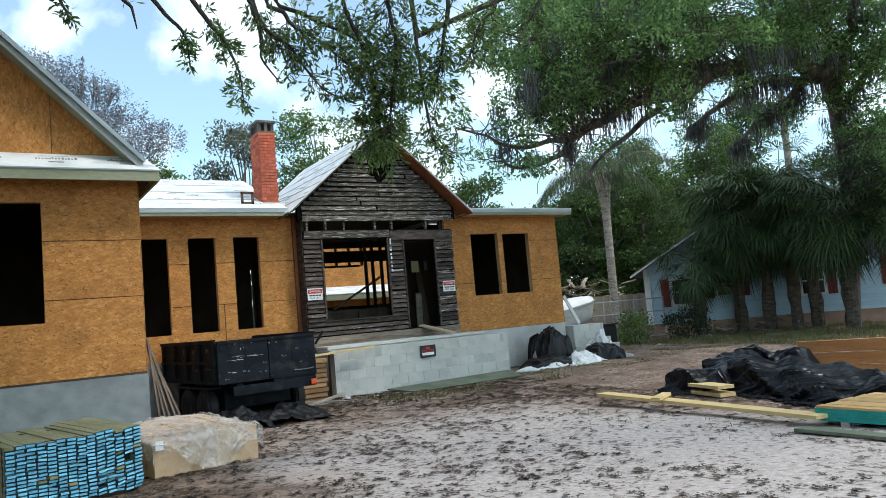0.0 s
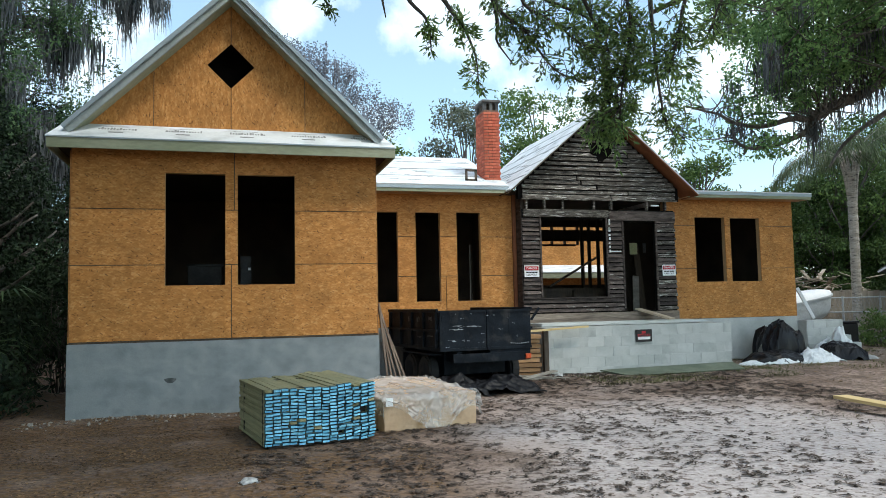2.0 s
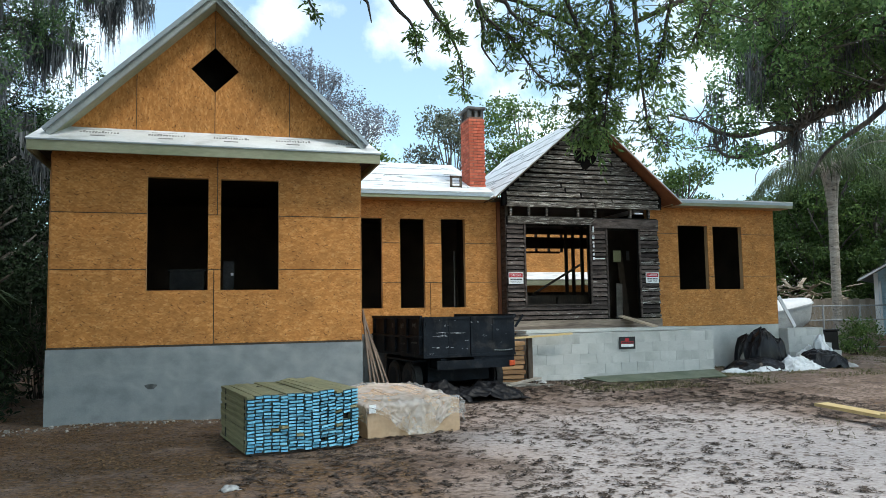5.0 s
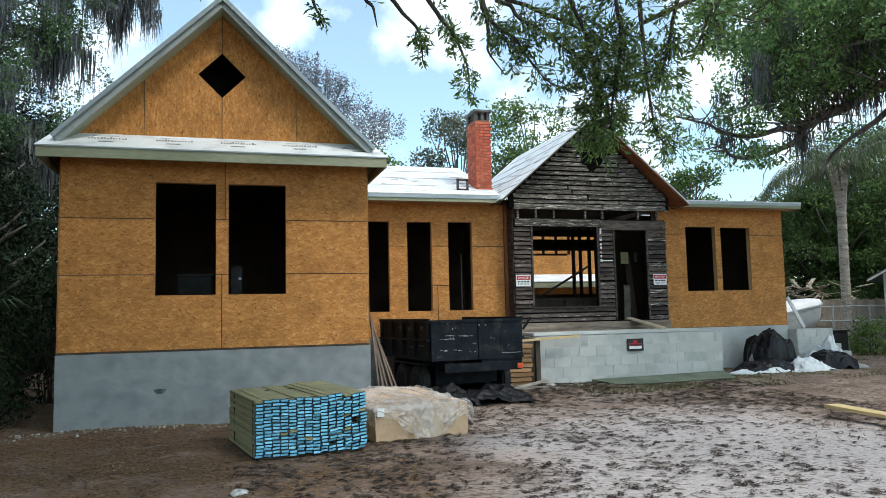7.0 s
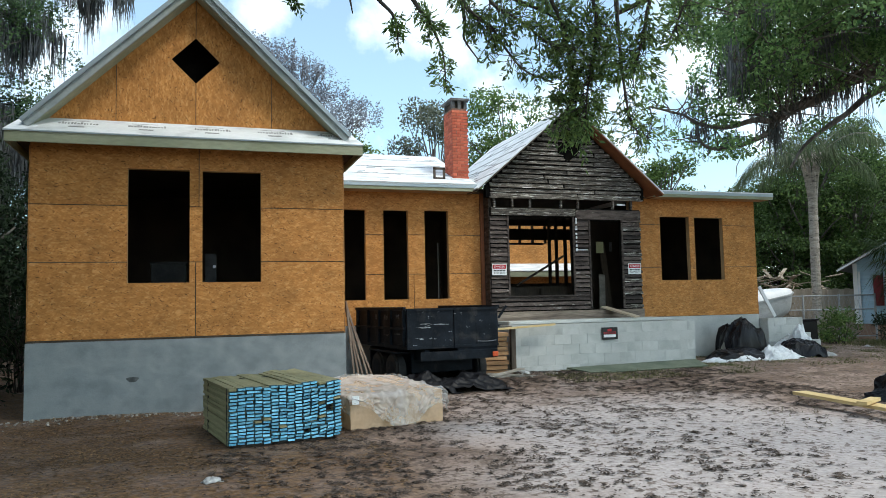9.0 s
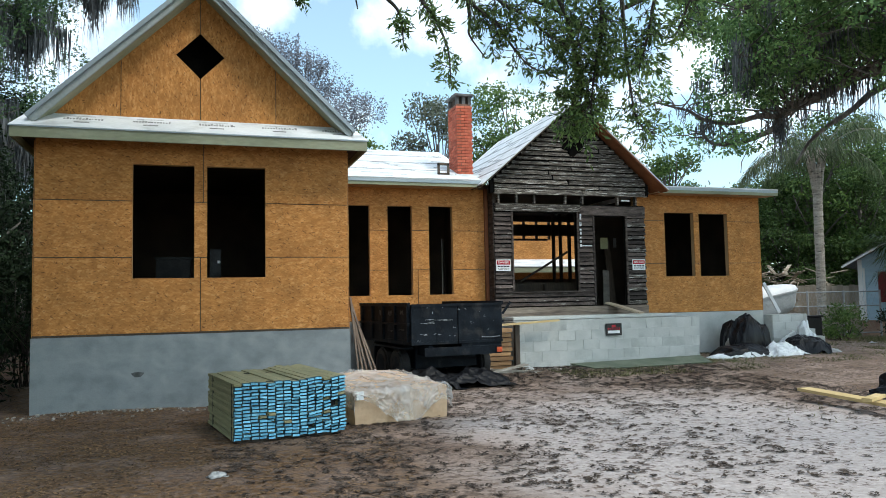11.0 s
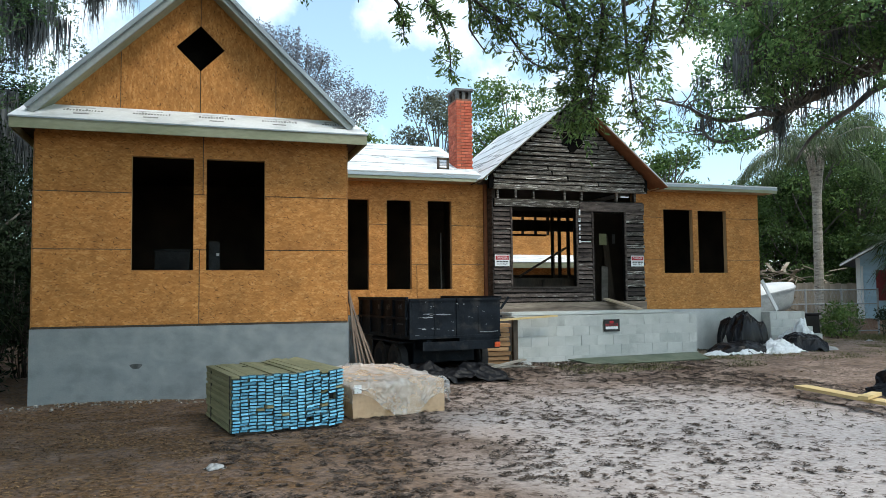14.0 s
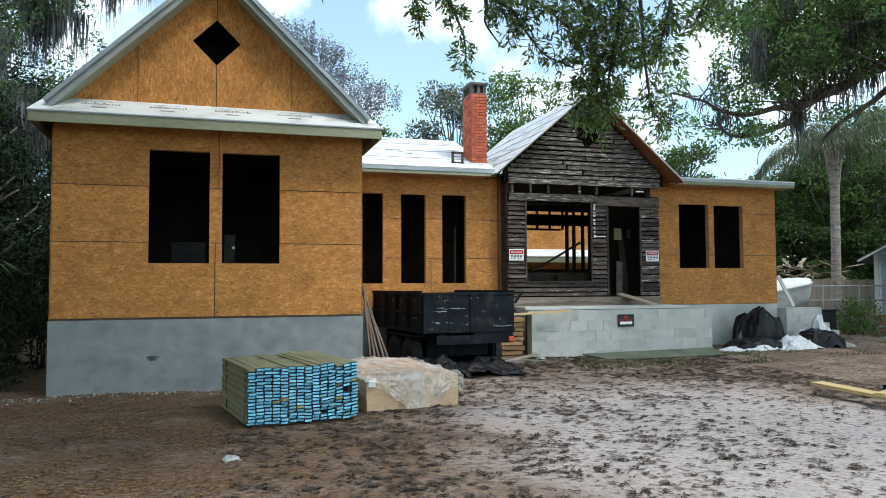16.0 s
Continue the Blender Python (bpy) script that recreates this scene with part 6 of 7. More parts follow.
SILVERLEAF = leaf_mat("silvery_leaf", (0.13, 0.14, 0.165), (0.33, 0.345, 0.385), glow=0.4)
GREYGREEN = leaf_mat("grey_green_leaf", (0.09, 0.11, 0.075), (0.22, 0.24, 0.18), glow=0.3)
PALMLEAF = leaf_mat("palm_leaf", (0.042, 0.066, 0.03), (0.16, 0.2, 0.1), 0.45)
FANLEAF = leaf_mat("fan_palm_leaf", (0.022, 0.046, 0.02), (0.1, 0.16, 0.062), 0.6, 0.2)
MOSS = leaf_mat("hanging_moss", (0.075, 0.082, 0.085), (0.2, 0.21, 0.215), 0.95, 0.35)

rng = np.random.default_rng(7)


def quad_mesh(name, quads, material, parent=None):
    """One mesh of many loose four-cornered leaves: quads is n x 4 x 3."""
    n = len(quads)
    me = bpy.data.meshes.new(name)
    me.vertices.add(n * 4)
    me.vertices.foreach_set("co", quads.reshape(-1).astype(np.float32))
    me.loops.add(n * 4)
    me.loops.foreach_set("vertex_index", np.arange(n * 4, dtype=np.int32))
    me.polygons.add(n)
    me.polygons.foreach_set("loop_start", np.arange(0, n * 4, 4, dtype=np.int32))
    me.update(calc_edges=True)
    me.materials.append(material)
    ob = new(name, me)
    ob.parent = parent
    return ob


def unit(v):
    return v / np.maximum(np.linalg.norm(v, axis=-1, keepdims=True), 1e-6)


def leaf_quads(c, length, width, down=0.0, along=None):
    """Pointed leaves at the places c, in all directions, with a lean downwards."""
    n = len(c)
    d = rng.normal(size=(n, 3))
    if along is not None:
        d = unit(d) * 0.9 + along
    d[:, 2] -= down
    d = unit(d)
    s = unit(np.cross(d, rng.normal(size=(n, 3))))
    k = length * rng.uniform(0.65, 1.25, (n, 1))
    w = width * rng.uniform(0.7, 1.2, (n, 1))
    up = np.cross(s, d) * k * 0.06
    return np.stack([c, c + d * k * 0.5 + s * w / 2 + up, c + d * k, c + d * k * 0.5 - s * w / 2 + up], axis=1)


def tube(v, f, pts, r0, r1, seg=7, lump=0.0):
    """Adds a tapered limb along pts to the lists v and f."""
    pts = np.asarray(pts, float)
    n = len(pts)
    t = unit(np.gradient(pts, axis=0))
    a = unit(np.cross(t, np.array([0.31, 0.17, 0.93]) + 0 * t))
    b = np.cross(t, a)
    base = len(v)
    for i in range(n):
        r = r0 + (r1 - r0) * i / (n - 1)
        for k in range(seg):
            w = 2 * math.pi * k / seg
            q = r * (1 + lump * noise.noise((pts[i][0] * 2 + math.cos(w), pts[i][1] * 2 + math.sin(w), pts[i][2] * 2)))
            v.append(tuple(pts[i] + (a[i] * math.cos(w) + b[i] * math.sin(w)) * q))
    for i in range(n - 1):
        for k in range(seg):
            j = (k + 1) % seg
            f.append((base + i * seg + k, base + i * seg + j, base + (i + 1) * seg + j, base + (i + 1) * seg + k))
    f.append(tuple(base + (n - 1) * seg + k for k in range(seg)))


def spline(pts, n):
    """n points of a smooth line through pts."""
    p = [np.array(q, float) for q in pts]
    p = [2 * p[0] - p[1], *p, 2 * p[-1] - p[-2]]
    out = []
    m = len(p) - 3
    for i in range(n):
        u = i / (n - 1) * m
        k = min(int(u), m - 1)
        t = u - k
        a, b, c, d = p[k:k + 4]
        out.append(0.5 * (2 * b + (c - a) * t + (2 * a - 5 * b + 4 * c - d) * t * t + (3 * b - a - 3 * c + d) * t ** 3))
    return np.array(out)


def wander(p, d, length, n, bend=0.25, sag=0.0):
    out = [np.array(p, float)]
    d = np.array(d, float)
    for _ in range(n - 1):
        d = d + rng.normal(size=3) * bend
        d[2] -= sag
        d /= np.linalg.norm(d)
        out.append(out[-1] + d * length / (n - 1))
    return np.array(out)


def sprays(tv, tf, line, count, reach, leaves, length, width, sag=0.12, start=0.2, size=0.012):
    """Side twigs with leaves along a branch line; returns the leaves' places and directions."""
    cs, ds = [], []
    for _ in range(count):
        u = rng.uniform(start, 1.0) * (len(line) - 1)
        i = min(int(u), len(line) - 2)
        p = line[i] + (line[i + 1] - line[i]) * (u - i)
        d = unit(rng.normal(size=3) + unit(line[i + 1] - line[i]) * 0.8)
        tw = wander(p, d, reach * rng.uniform(0.4, 1.2), 5, 0.3, sag)
        tube(tv, tf, tw, size, size * 0.35, 4)
        k = rng.uniform(0.1, 1, leaves) ** 0.4 * 4
        j = np.minimum(k.astype(int), 3)
        q = tw[j] + (tw[j + 1] - tw[j]) * (k - j)[:, None]
        cs.append(q + rng.normal(size=(leaves, 3)) * 0.025)
        ds.append(tw[j + 1] - tw[j])
    return np.concatenate(cs), unit(np.concatenate(ds))


def clumps(centres, radii, per, flat=0.7):
    """Leaf places in uneven puffs."""
    out = []
    for c, r in zip(centres, radii):
        n = int(per * r * r)
        d = unit(rng.normal(size=(n, 3))) * (rng.uniform(0.25, 1, (n, 1)) ** 0.5) * r
        d *= 1 + 0.35 * np.sin(d * 9 / max(r, 0.3) + rng.uniform(0, 6, 3))
        d[:, 2] *= flat
        out.append(np.array(c) + d)
    return np.concatenate(out)


def moss_quads(places, length, strands=16, spread=0.16, wide=0.03):
    """Hanging grey moss: bunches of thin wavering strips."""
    out = []
    for p in places:
        big = length * rng.uniform(0.35, 1.25)
        for _ in range(strands):
            h = big * rng.uniform(0.3, 1)
            a = np.array(p) + rng.normal(size=3) * (spread, spread, 0.05)
            th = rng.uniform(0, math.pi)
            s = np.array((math.cos(th), math.sin(th), 0)) * rng.uniform(0.25, 1.0) * wide
            pts = [a]
            for k in range(4):
                pts.append(pts[-1] + np.array((rng.normal() * 0.022, rng.normal() * 0.022, -h / 4)))
            for k in range(4):
                w0, w1 = 1 - k * 0.22, 1 - (k + 1) * 0.22
                out.append((pts[k] - s * w0, pts[k] + s * w0, pts[k + 1] + s * w1, pts[k + 1] - s * w1))
    return np.array(out)


# the near oak: its trunk stands beside the yard, its boughs hang over it
def limb_parts(parent, v, f, name="twig_work", bark=TWIG):
    """The thin wood of a crown, too fine to count."""
    return tagged(raw_mesh(name, v, f, bark, parent, True), kind="stuff")


near_oak = thing("laurel_oak", "large oak with drooping twigs of narrow green leaves over the yard", "tree", at=(0, 0, 0))
tv, tf = [], []
tube(tv, tf, spline([(15.6, -12.6, -0.2), (15.4, -12.2, 1.6), (14.9, -11.6, 3.6), (14.2, -11, 5.4)], 14), 0.62, 0.4, 14, 0.15)
for limb, r in (
    ([(14.3, -11.1, 5.0), (11.5, -9, 7.2), (9, -7.2, 7.6), (7, -5.6, 6.6)], 0.2),
    ([(14.3, -11.1, 5.0), (10.5, -8, 8.2), (7.2, -6, 8.0), (5.2, -5.0, 6.6), (4.9, -4.7, 6.0)], 0.17),
    ([(14.3, -11.1, 5.0), (12.5, -7.8, 6.8), (10.8, -5.4, 6.8), (8.0, -4.0, 5.6)], 0.15),
    ([(14.3, -11.1, 5.0), (9.5, -10, 8.6), (5, -8.4, 9.2), (3.4, -5.2, 6.6), (3.6, -4.8, 5.8)], 0.15),
):
    lv, lf = [], []
    tube(lv, lf, spline(limb, 20), r, 0.03, 8, 0.2)
    raw_mesh("limb", lv, lf, TWIG, near_oak, True)
raw_mesh("trunk", tv, tf, BARK, near_oak, True)
tv, tf = [], []
bough_leaves, bough_dirs = [], []
BOUGHS = [
    ([(3.6, -4.8, 5.8), (3.33, -4.77, 5.42), (3.4, -4.77, 5.18), (3.45, -4.77, 5.04), (3.52, -4.79, 4.96)], 8, 0.14, 11, 0.5),
    ([(4.9, -4.7, 6.0), (4.22, -4.73, 5.55), (4.39, -4.75, 5.16), (4.58, -4.79, 4.94), (4.63, -4.79, 4.77), (4.65, -4.78, 4.55)], 16, 0.14, 12, 0.6),
    ([(4.9, -4.7, 6.0), (4.62, -4.84, 5.48), (4.84, -4.87, 5.05), (4.97, -4.9, 4.87), (5.05, -4.91, 4.71), (5.14, -4.92, 4.45), (5.17, -4.9, 4.07)], 40, 0.18, 12, 0.3),
    ([(4.9, -4.7, 6.0), (4.07, -4.67, 5.36), (4.11, -4.66, 5.17), (4.15, -4.66, 4.95)], 1, 0.1, 3, 0.2),
    ([(4.9, -4.7, 6.0), (5.3, -4.93, 5.32), (5.41, -4.92, 4.85), (5.4, -4.91, 4.68), (5.58, -4.94, 4.41)], 3, 0.12, 6, 0.2),
    ([(4.9, -4.7, 6.0), (5.3, -4.75, 5.67), (5.43, -4.75, 5.27), (5.57, -4.77, 5.02), (5.76, -4.83, 4.9), (5.96, -4.86, 4.6), (6.16, -4.9, 4.37), (6.4, -4.96, 4.26)], 46, 0.32, 12, 0.25),
    ([(4.9, -4.7, 6.0), (5.2, -5.0, 5.5), (5.33, -5.0, 5.1), (5.5, -5.0, 4.95), (5.75, -5.05, 4.72)], 26, 0.28, 11, 0.3),
    ([(7, -5.6, 6.6), (5.83, -4.49, 5.71), (6.09, -4.55, 5.43), (6.57, -4.67, 5.21), (6.83, -4.74, 5.04), (7.04, -4.79, 4.94), (7.31, -4.85, 4.65)], 62, 0.5, 14, 0.3),
    ([(7, -5.6, 6.6), (5.55, -5.01, 5.45), (5.66, -5.03, 5.19), (5.75, -5.04, 5.05), (6.01, -5.11, 4.89), (6.37, -5.19, 4.6), (6.7, -5.28, 4.53)], 70, 0.42, 14, 0.35),
    ([(7, -5.6, 6.6), (6.43, -4.99, 5.71), (6.64, -4.98, 4.9), (6.77, -4.97, 4.29), (6.8, -4.95, 4.02), (6.7, -4.89, 3.82)], 135, 0.46, 16, 0.2),
    ([(7, -5.6, 6.6), (6.85, -5.31, 5.61), (6.92, -5.27, 4.82), (6.83, -5.19, 4.16), (6.81, -5.14, 3.72)], 130, 0.42, 16, 0.2),
    ([(8, -4, 5.6), (7.26, -5.13, 5.74), (7.34, -5.08, 4.79), (7.41, -5.05, 4.18), (7.51, -5.04, 3.75), (7.71, -5.09, 3.6)], 66, 0.36, 12, 0.3),
    ([(7, -5.6, 6.6), (7.25, -5.94, 5.37), (7.2, -5.87, 4.76), (7.14, -5.82, 4.42), (7.09, -5.78, 4.2)], 80, 0.42, 14, 0.3),
    ([(7, -5.6, 6.6), (7.79, -6.1, 5.37), (7.61, -6.0, 4.9), (7.5, -5.93, 4.6)], 46, 0.36, 12, 0.4),
    ([(9, -7.2, 7.6), (8.73, -5.98, 5.67), (8.55, -5.89, 5.25), (8.37, -5.81, 5.05)], 24, 0.32, 11, 0.4),
]
for pts, count, reach, leaves, first in BOUGHS:
    line = spline(pts, 26)
    tube(tv, tf, line, 0.034, 0.006, 6)
    c, d = sprays(tv, tf, line, count, reach, leaves, 0.1, 0.03, size=0.006, start=first)
    bough_leaves.append(c)
    bough_dirs.append(d)
# unseen leaf puffs added overhead to shade the front wing and side ground
SHADE_C = [(rng.uniform(0.5, 7.0), rng.uniform(-10.0, -3.2), rng.uniform(8.3, 10.5)) for _ in range(84)]
for p in SHADE_C[::3]:
    s = np.array((7.2, -6.0, 8.0))
    tube(tv, tf, wander(s, np.array(p) - s, np.linalg.norm(np.array(p) - s), 7, 0.1), 0.05, 0.012, 5)
limb_parts(near_oak, tv, tf)
SHADE_C += [(rng.uniform(2.6, 6.2), rng.uniform(-10.5, -6), rng.uniform(8.3, 10.5)) for _ in range(40)]
quad_mesh("added_shade_crown", leaf_quads(clumps(SHADE_C, [rng.uniform(0.6, 1.1) for _ in SHADE_C], 330), 0.13, 0.05, 0.2), NEARLEAF, near_oak)
c, d = np.concatenate(bough_leaves), np.concatenate(bough_dirs)
quad_mesh("crown", leaf_quads(c, 0.088, 0.027, 0.08, d), NEARLEAF, near_oak)

# the far live oak with its long mossy limbs
far_oak = thing("live_oak", "spreading live oak with long dark limbs hung with grey moss", "tree")
tv, tf = [], []
OAK_BOUGHS = []
OAK_BOUGHS.append(([(27.6, 1.6, -0.3), (27.4, 1.1, 4.8), (26.7, 0.7, 7.1), (25.5, 0.2, 8.2)], 0.21, 0.27, 16))
OAK_BOUGHS.append(([(25.5, 0.2, 8.15), (23.4, 0.4, 8.68), (21.9, 0.7, 8.26), (20.5, 1.0, 7.7), (19.35, 1.2, 7.23), (17.8, 1.5, 6.87), (16.8, 1.8, 6.35), (16.0, 1.9, 5.87)], 0.3, 0.09, 38))
OAK_BOUGHS.append(([(16.05, 1.9, 5.9), (15.6, 2.1, 5.54), (15.2, 2.3, 5.37), (14.4, 2.5, 5.43), (14.3, 2.6, 5.77)], 0.085, 0.025, 20))
OAK_BOUGHS.append(([(16.1, 1.9, 5.93), (15.3, 2.2, 5.91), (14.4, 2.5, 5.9), (13.8, 2.6, 6.13), (12.8, 2.7, 6.31)], 0.08, 0.02, 22))
OAK_BOUGHS.append(([(25.1, 0.6, 8.1), (23.75, 0.9, 7.98), (22.8, 1.3, 7.78), (21.7, 1.8, 7.06), (21.2, 2.2, 6.67)], 0.15, 0.05, 22))
OAK_BOUGHS.append(([(25.1, 0.6, 8.1), (24.35, 1.0, 7.33), (23.7, 1.4, 7.03), (22.8, 1.8, 6.17)], 0.14, 0.05, 14))
OAK_BOUGHS.append(([(26.5, 0.5, 7.6), (24.1, -0.5, 9.8), (21.3, -0.5, 10.6), (18.7, 0.0, 9.8), (15.9, 0.4, 8.9), (13.5, 0.3, 7.8)], 0.17, 0.04, 30))
OAK_BOUGHS.append(([(24.1, -0.5, 9.7), (20.6, -0.2, 8.7), (18.0, -0.1, 8.4), (16.2, 0.7, 7.7), (14.1, 0.9, 7.0)], 0.16, 0.04, 26))
OAK_BOUGHS.append(([(26.5, 0.5, 7.6), (23.8, -1.9, 9.4), (20.7, -3.2, 9.9), (17.4, -3.5, 9.3), (14.8, -3.3, 8.6), (12.4, -3.3, 7.7)], 0.15, 0.04, 30))
OAK_BOUGHS.append(([(26.7, 0.5, 7.2), (26.1, -1.3, 8.6), (25.7, -2.7, 8.4), (25.4, -3.5, 6.6)], 0.12, 0.05, 16))
OAK_BOUGHS.append(([(26.8, 0.4, 6.6), (26.5, -0.8, 5.9), (27.0, -1.4, 4.8)], 0.14, 0.04, 12))
OAK_BOUGHS.append(([(19.9, 2.0, 7.2), (18.8, 2.5, 6.43), (17.9, 2.5, 5.78), (16.9, 2.5, 4.9)], 0.1, 0.03, 14))
crown_c, crown_r, moss_at = [], [], []
for k, (pts, r0, r1, n) in enumerate(OAK_BOUGHS):
    line = spline(pts, n)
    if k:
        line = line + np.array([noise.noise_vector((q[0] * 0.9, q[1], q[2] * 0.9 + k)) for q in line]) * 0.2
        line[0] = pts[0]
    lv, lf = [], []
    tube(lv, lf, line, r0, r1, 10, 0.25)
    raw_mesh("limb" if k else "trunk", lv, lf, BARK, far_oak, True)
    for _ in range(14 if k in (1, 2, 3, 4, 5) else 0):
        i = rng.integers(2, n)
        tube(tv, tf, wander(line[i], rng.normal(size=3) + np.array((0, 0, 0.4)), rng.uniform(0.4, 1.1), 6, 0.35), 0.022, 0.006, 5)
    if k == 0:
        continue
    upper = k >= 6
    for _ in range((0 if k >= 10 else 80 if k == 9 else 110) if upper else (5 if k in (2, 3) else 9)):
        i = rng.integers(2, n)
        off = rng.normal(size=3) * ((1.1, 1.3, 0.8) if upper else (0.5, 0.6, 0.5))
        p = line[i] + off + np.array((0, 0, 0.35))
        crown_c.append(p)
        crown_r.append(rng.uniform(0.3, 0.72) if upper else rng.uniform(0.25, 0.5))
        tube(tv, tf, wander(line[i], p - line[i], np.linalg.norm(p - line[i]), 7, 0.22), 0.02, 0.008, 5)
        if rng.uniform() < 0.12:
            moss_at.append(p - np.array((0, 0, 0.3)))
    for _ in range(0 if k >= 10 else 2 if k in (2, 3) else 26 if k in (1, 4, 5) else 24 if k == 7 else 12):
        moss_at.append(line[rng.integers(1, n)] - np.array((0, 0, r1)))
# the low fringe of the crown over the long limb, with moss hanging out of it
long_limb = spline(OAK_BOUGHS[1][0], 60)
for _ in range(175):
    s0 = long_limb[rng.integers(8, 60)]
    p = s0 + np.array((rng.normal() * 0.7 - 0.5, rng.normal() * 0.8, rng.uniform(0.25, 1.3)))
    crown_c.append(p)
    crown_r.append(rng.uniform(0.18, 0.42))
    tube(tv, tf, wander(s0, p - s0, np.linalg.norm(p - s0), 6, 0.25), 0.028, 0.008, 5)
    if rng.uniform() < 0.3:
        moss_at.append(p - np.array((0, 0, 0.1)))
high_limb = spline(OAK_BOUGHS[6][0], 40)
for _ in range(85):
    s0 = high_limb[rng.integers(8, 40)]
    p = np.array((rng.uniform(14.0, 18.6), rng.uniform(0.4, 3.6), rng.uniform(7.3, 10.6)))
    crown_c.append(p)
    crown_r.append(rng.uniform(0.25, 0.6))
    if np.linalg.norm(p - s0) < 3:
        tube(tv, tf, wander(s0, p - s0, np.linalg.norm(p - s0), 7, 0.2), 0.02, 0.007, 5)
for _ in range(30):
    moss_at.append(np.array((27.2, 0.8, 0)) + rng.normal(size=3) * (0.5, 0.5, 0) + np.array((0, 0, rng.uniform(2.5, 7.5))))
for _ in range(34):
    p = np.array((27.6, -0.9, 0)) + rng.normal(size=3) * (0.9, 0.9, 0) + np.array((0, 0, rng.uniform(3.2, 8.8)))
    crown_c.append(p)
    crown_r.append(rng.uniform(0.4, 0.8))
    tube(tv, tf, wander((27.1, 0.9, p[2] - 0.5), p - np.array((27.1, 0.9, p[2] - 0.5)), 1.6, 5, 0.15), 0.04, 0.012, 5)
limb_parts(far_oak, tv, tf, bark=BARK)
quad_mesh("crown", leaf_quads(clumps(crown_c, crown_r, 800), 0.12, 0.066, 0.1), OAKLEAF, far_oak)
quad_mesh("moss", moss_quads(moss_at, 1.05, 30, 0.13, 0.022), MOSS, far_oak)


def tree(name, label, at, height, spread, leaf, per=260, size=0.2, trunk=0.25, base=0.35, count=34, moss=0, bark=BARK, tall=1.0):
    """A broad-leaved tree: trunk, limbs that fork, and a ragged crown of leaf puffs."""
    root = thing(name, label, "tree", "background trees")
    x, y, z = at
    v, f = [], []
    top = np.array((x + rng.normal() * 0.4, y + rng.normal() * 0.4, z + height * 0.75))
    stem = spline([(x, y, z - 0.3), (x + rng.normal() * 0.2, y, z + height * 0.3), top], 12)
    tube(v, f, stem, trunk, trunk * 0.3, 9, 0.2)
    raw_mesh("trunk", v, f, bark, root, True)
    v, f = [], []
    cs, rs, ms = [], [], []
    for i in range(count):
        h = base + (1 - base) * rng.uniform() ** 0.8
        w = spread * (0.35 + 0.65 * math.sin(math.pi * min(1, 0.18 + (h - base) / (1 - base) * 0.8)))
        a = rng.uniform(0, 2 * math.pi)
        r = w * rng.uniform(0.25, 1.0)
        p = np.array((x + math.cos(a) * r, y + math.sin(a) * r, z + height * h * tall))
        s = stem[min(11, int(11 * min(1, h * 0.95)))]
        tube(v, f, wander(s, p - s, np.linalg.norm(p - s), 6, 0.12), trunk * 0.22, 0.02, 5)
        cs.append(p)
        rs.append(spread * rng.uniform(0.18, 0.36))
        ms.append(p - np.array((0, 0, spread * 0.12)))
    limb_parts(root, v, f, "branch_work", bark)
    quad_mesh("crown", leaf_quads(clumps(cs, rs, per), size, size * 0.5, 0.05), leaf, root)
    if moss:
        pick = [ms[i] for i in rng.integers(0, len(ms), moss)]
        quad_mesh("moss", moss_quads(pick, height * 0.12, 50, 0.13, 0.028), MOSS, root)
    return root


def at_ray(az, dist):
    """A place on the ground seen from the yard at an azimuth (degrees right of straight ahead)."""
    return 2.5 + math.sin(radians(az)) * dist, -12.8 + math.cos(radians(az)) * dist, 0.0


S1 = "tall thin tree with sparse silvery grey twigs and leaves"
S2 = "broad green tree standing behind the house"
tree("tree", S1, (7.0, 22, 0), 13.2, 3.4, SILVERLEAF, 640, 0.11, 0.22, 0.4, 60)
tree("tree", S1, (4.2, 23, 0), 14.5, 3.2, SILVERLEAF, 640, 0.11, 0.22, 0.4, 60)
tree("tree", "tall tree with grey-green leaves behind the chimney", (13.4, 22.5, 0), 11.6, 2.5, GREYGREEN, 480, 0.18, 0.2, 0.45, 34)
tree("tree", S2, (17.2, 21.5, 0), 11.8, 3.4, FARLEAF, 300, 0.2, 0.25, 0.4, 40)
tree("tree", S2, (20.5, 21.5, 0), 11.4, 3.0, FARLEAF, 300, 0.2, 0.25, 0.4, 34)
tree("tree", S2, (10.2, 26.5, 0), 10.2, 2.8, FARLEAF, 260, 0.2, 0.2, 0.4, 26)
tree("tree", S2, (22.4, 15.4, 0), 7.7, 2.0, FARLEAF, 600, 0.18, 0.2, 0.2, 44)
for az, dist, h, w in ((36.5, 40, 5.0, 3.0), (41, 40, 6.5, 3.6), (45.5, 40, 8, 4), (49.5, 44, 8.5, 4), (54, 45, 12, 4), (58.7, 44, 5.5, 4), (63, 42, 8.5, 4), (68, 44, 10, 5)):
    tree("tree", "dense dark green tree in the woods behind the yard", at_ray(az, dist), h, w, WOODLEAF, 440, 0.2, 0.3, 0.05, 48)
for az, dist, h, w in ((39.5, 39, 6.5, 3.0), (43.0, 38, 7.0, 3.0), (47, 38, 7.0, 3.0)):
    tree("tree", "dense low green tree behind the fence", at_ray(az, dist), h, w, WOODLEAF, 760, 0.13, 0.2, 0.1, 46)
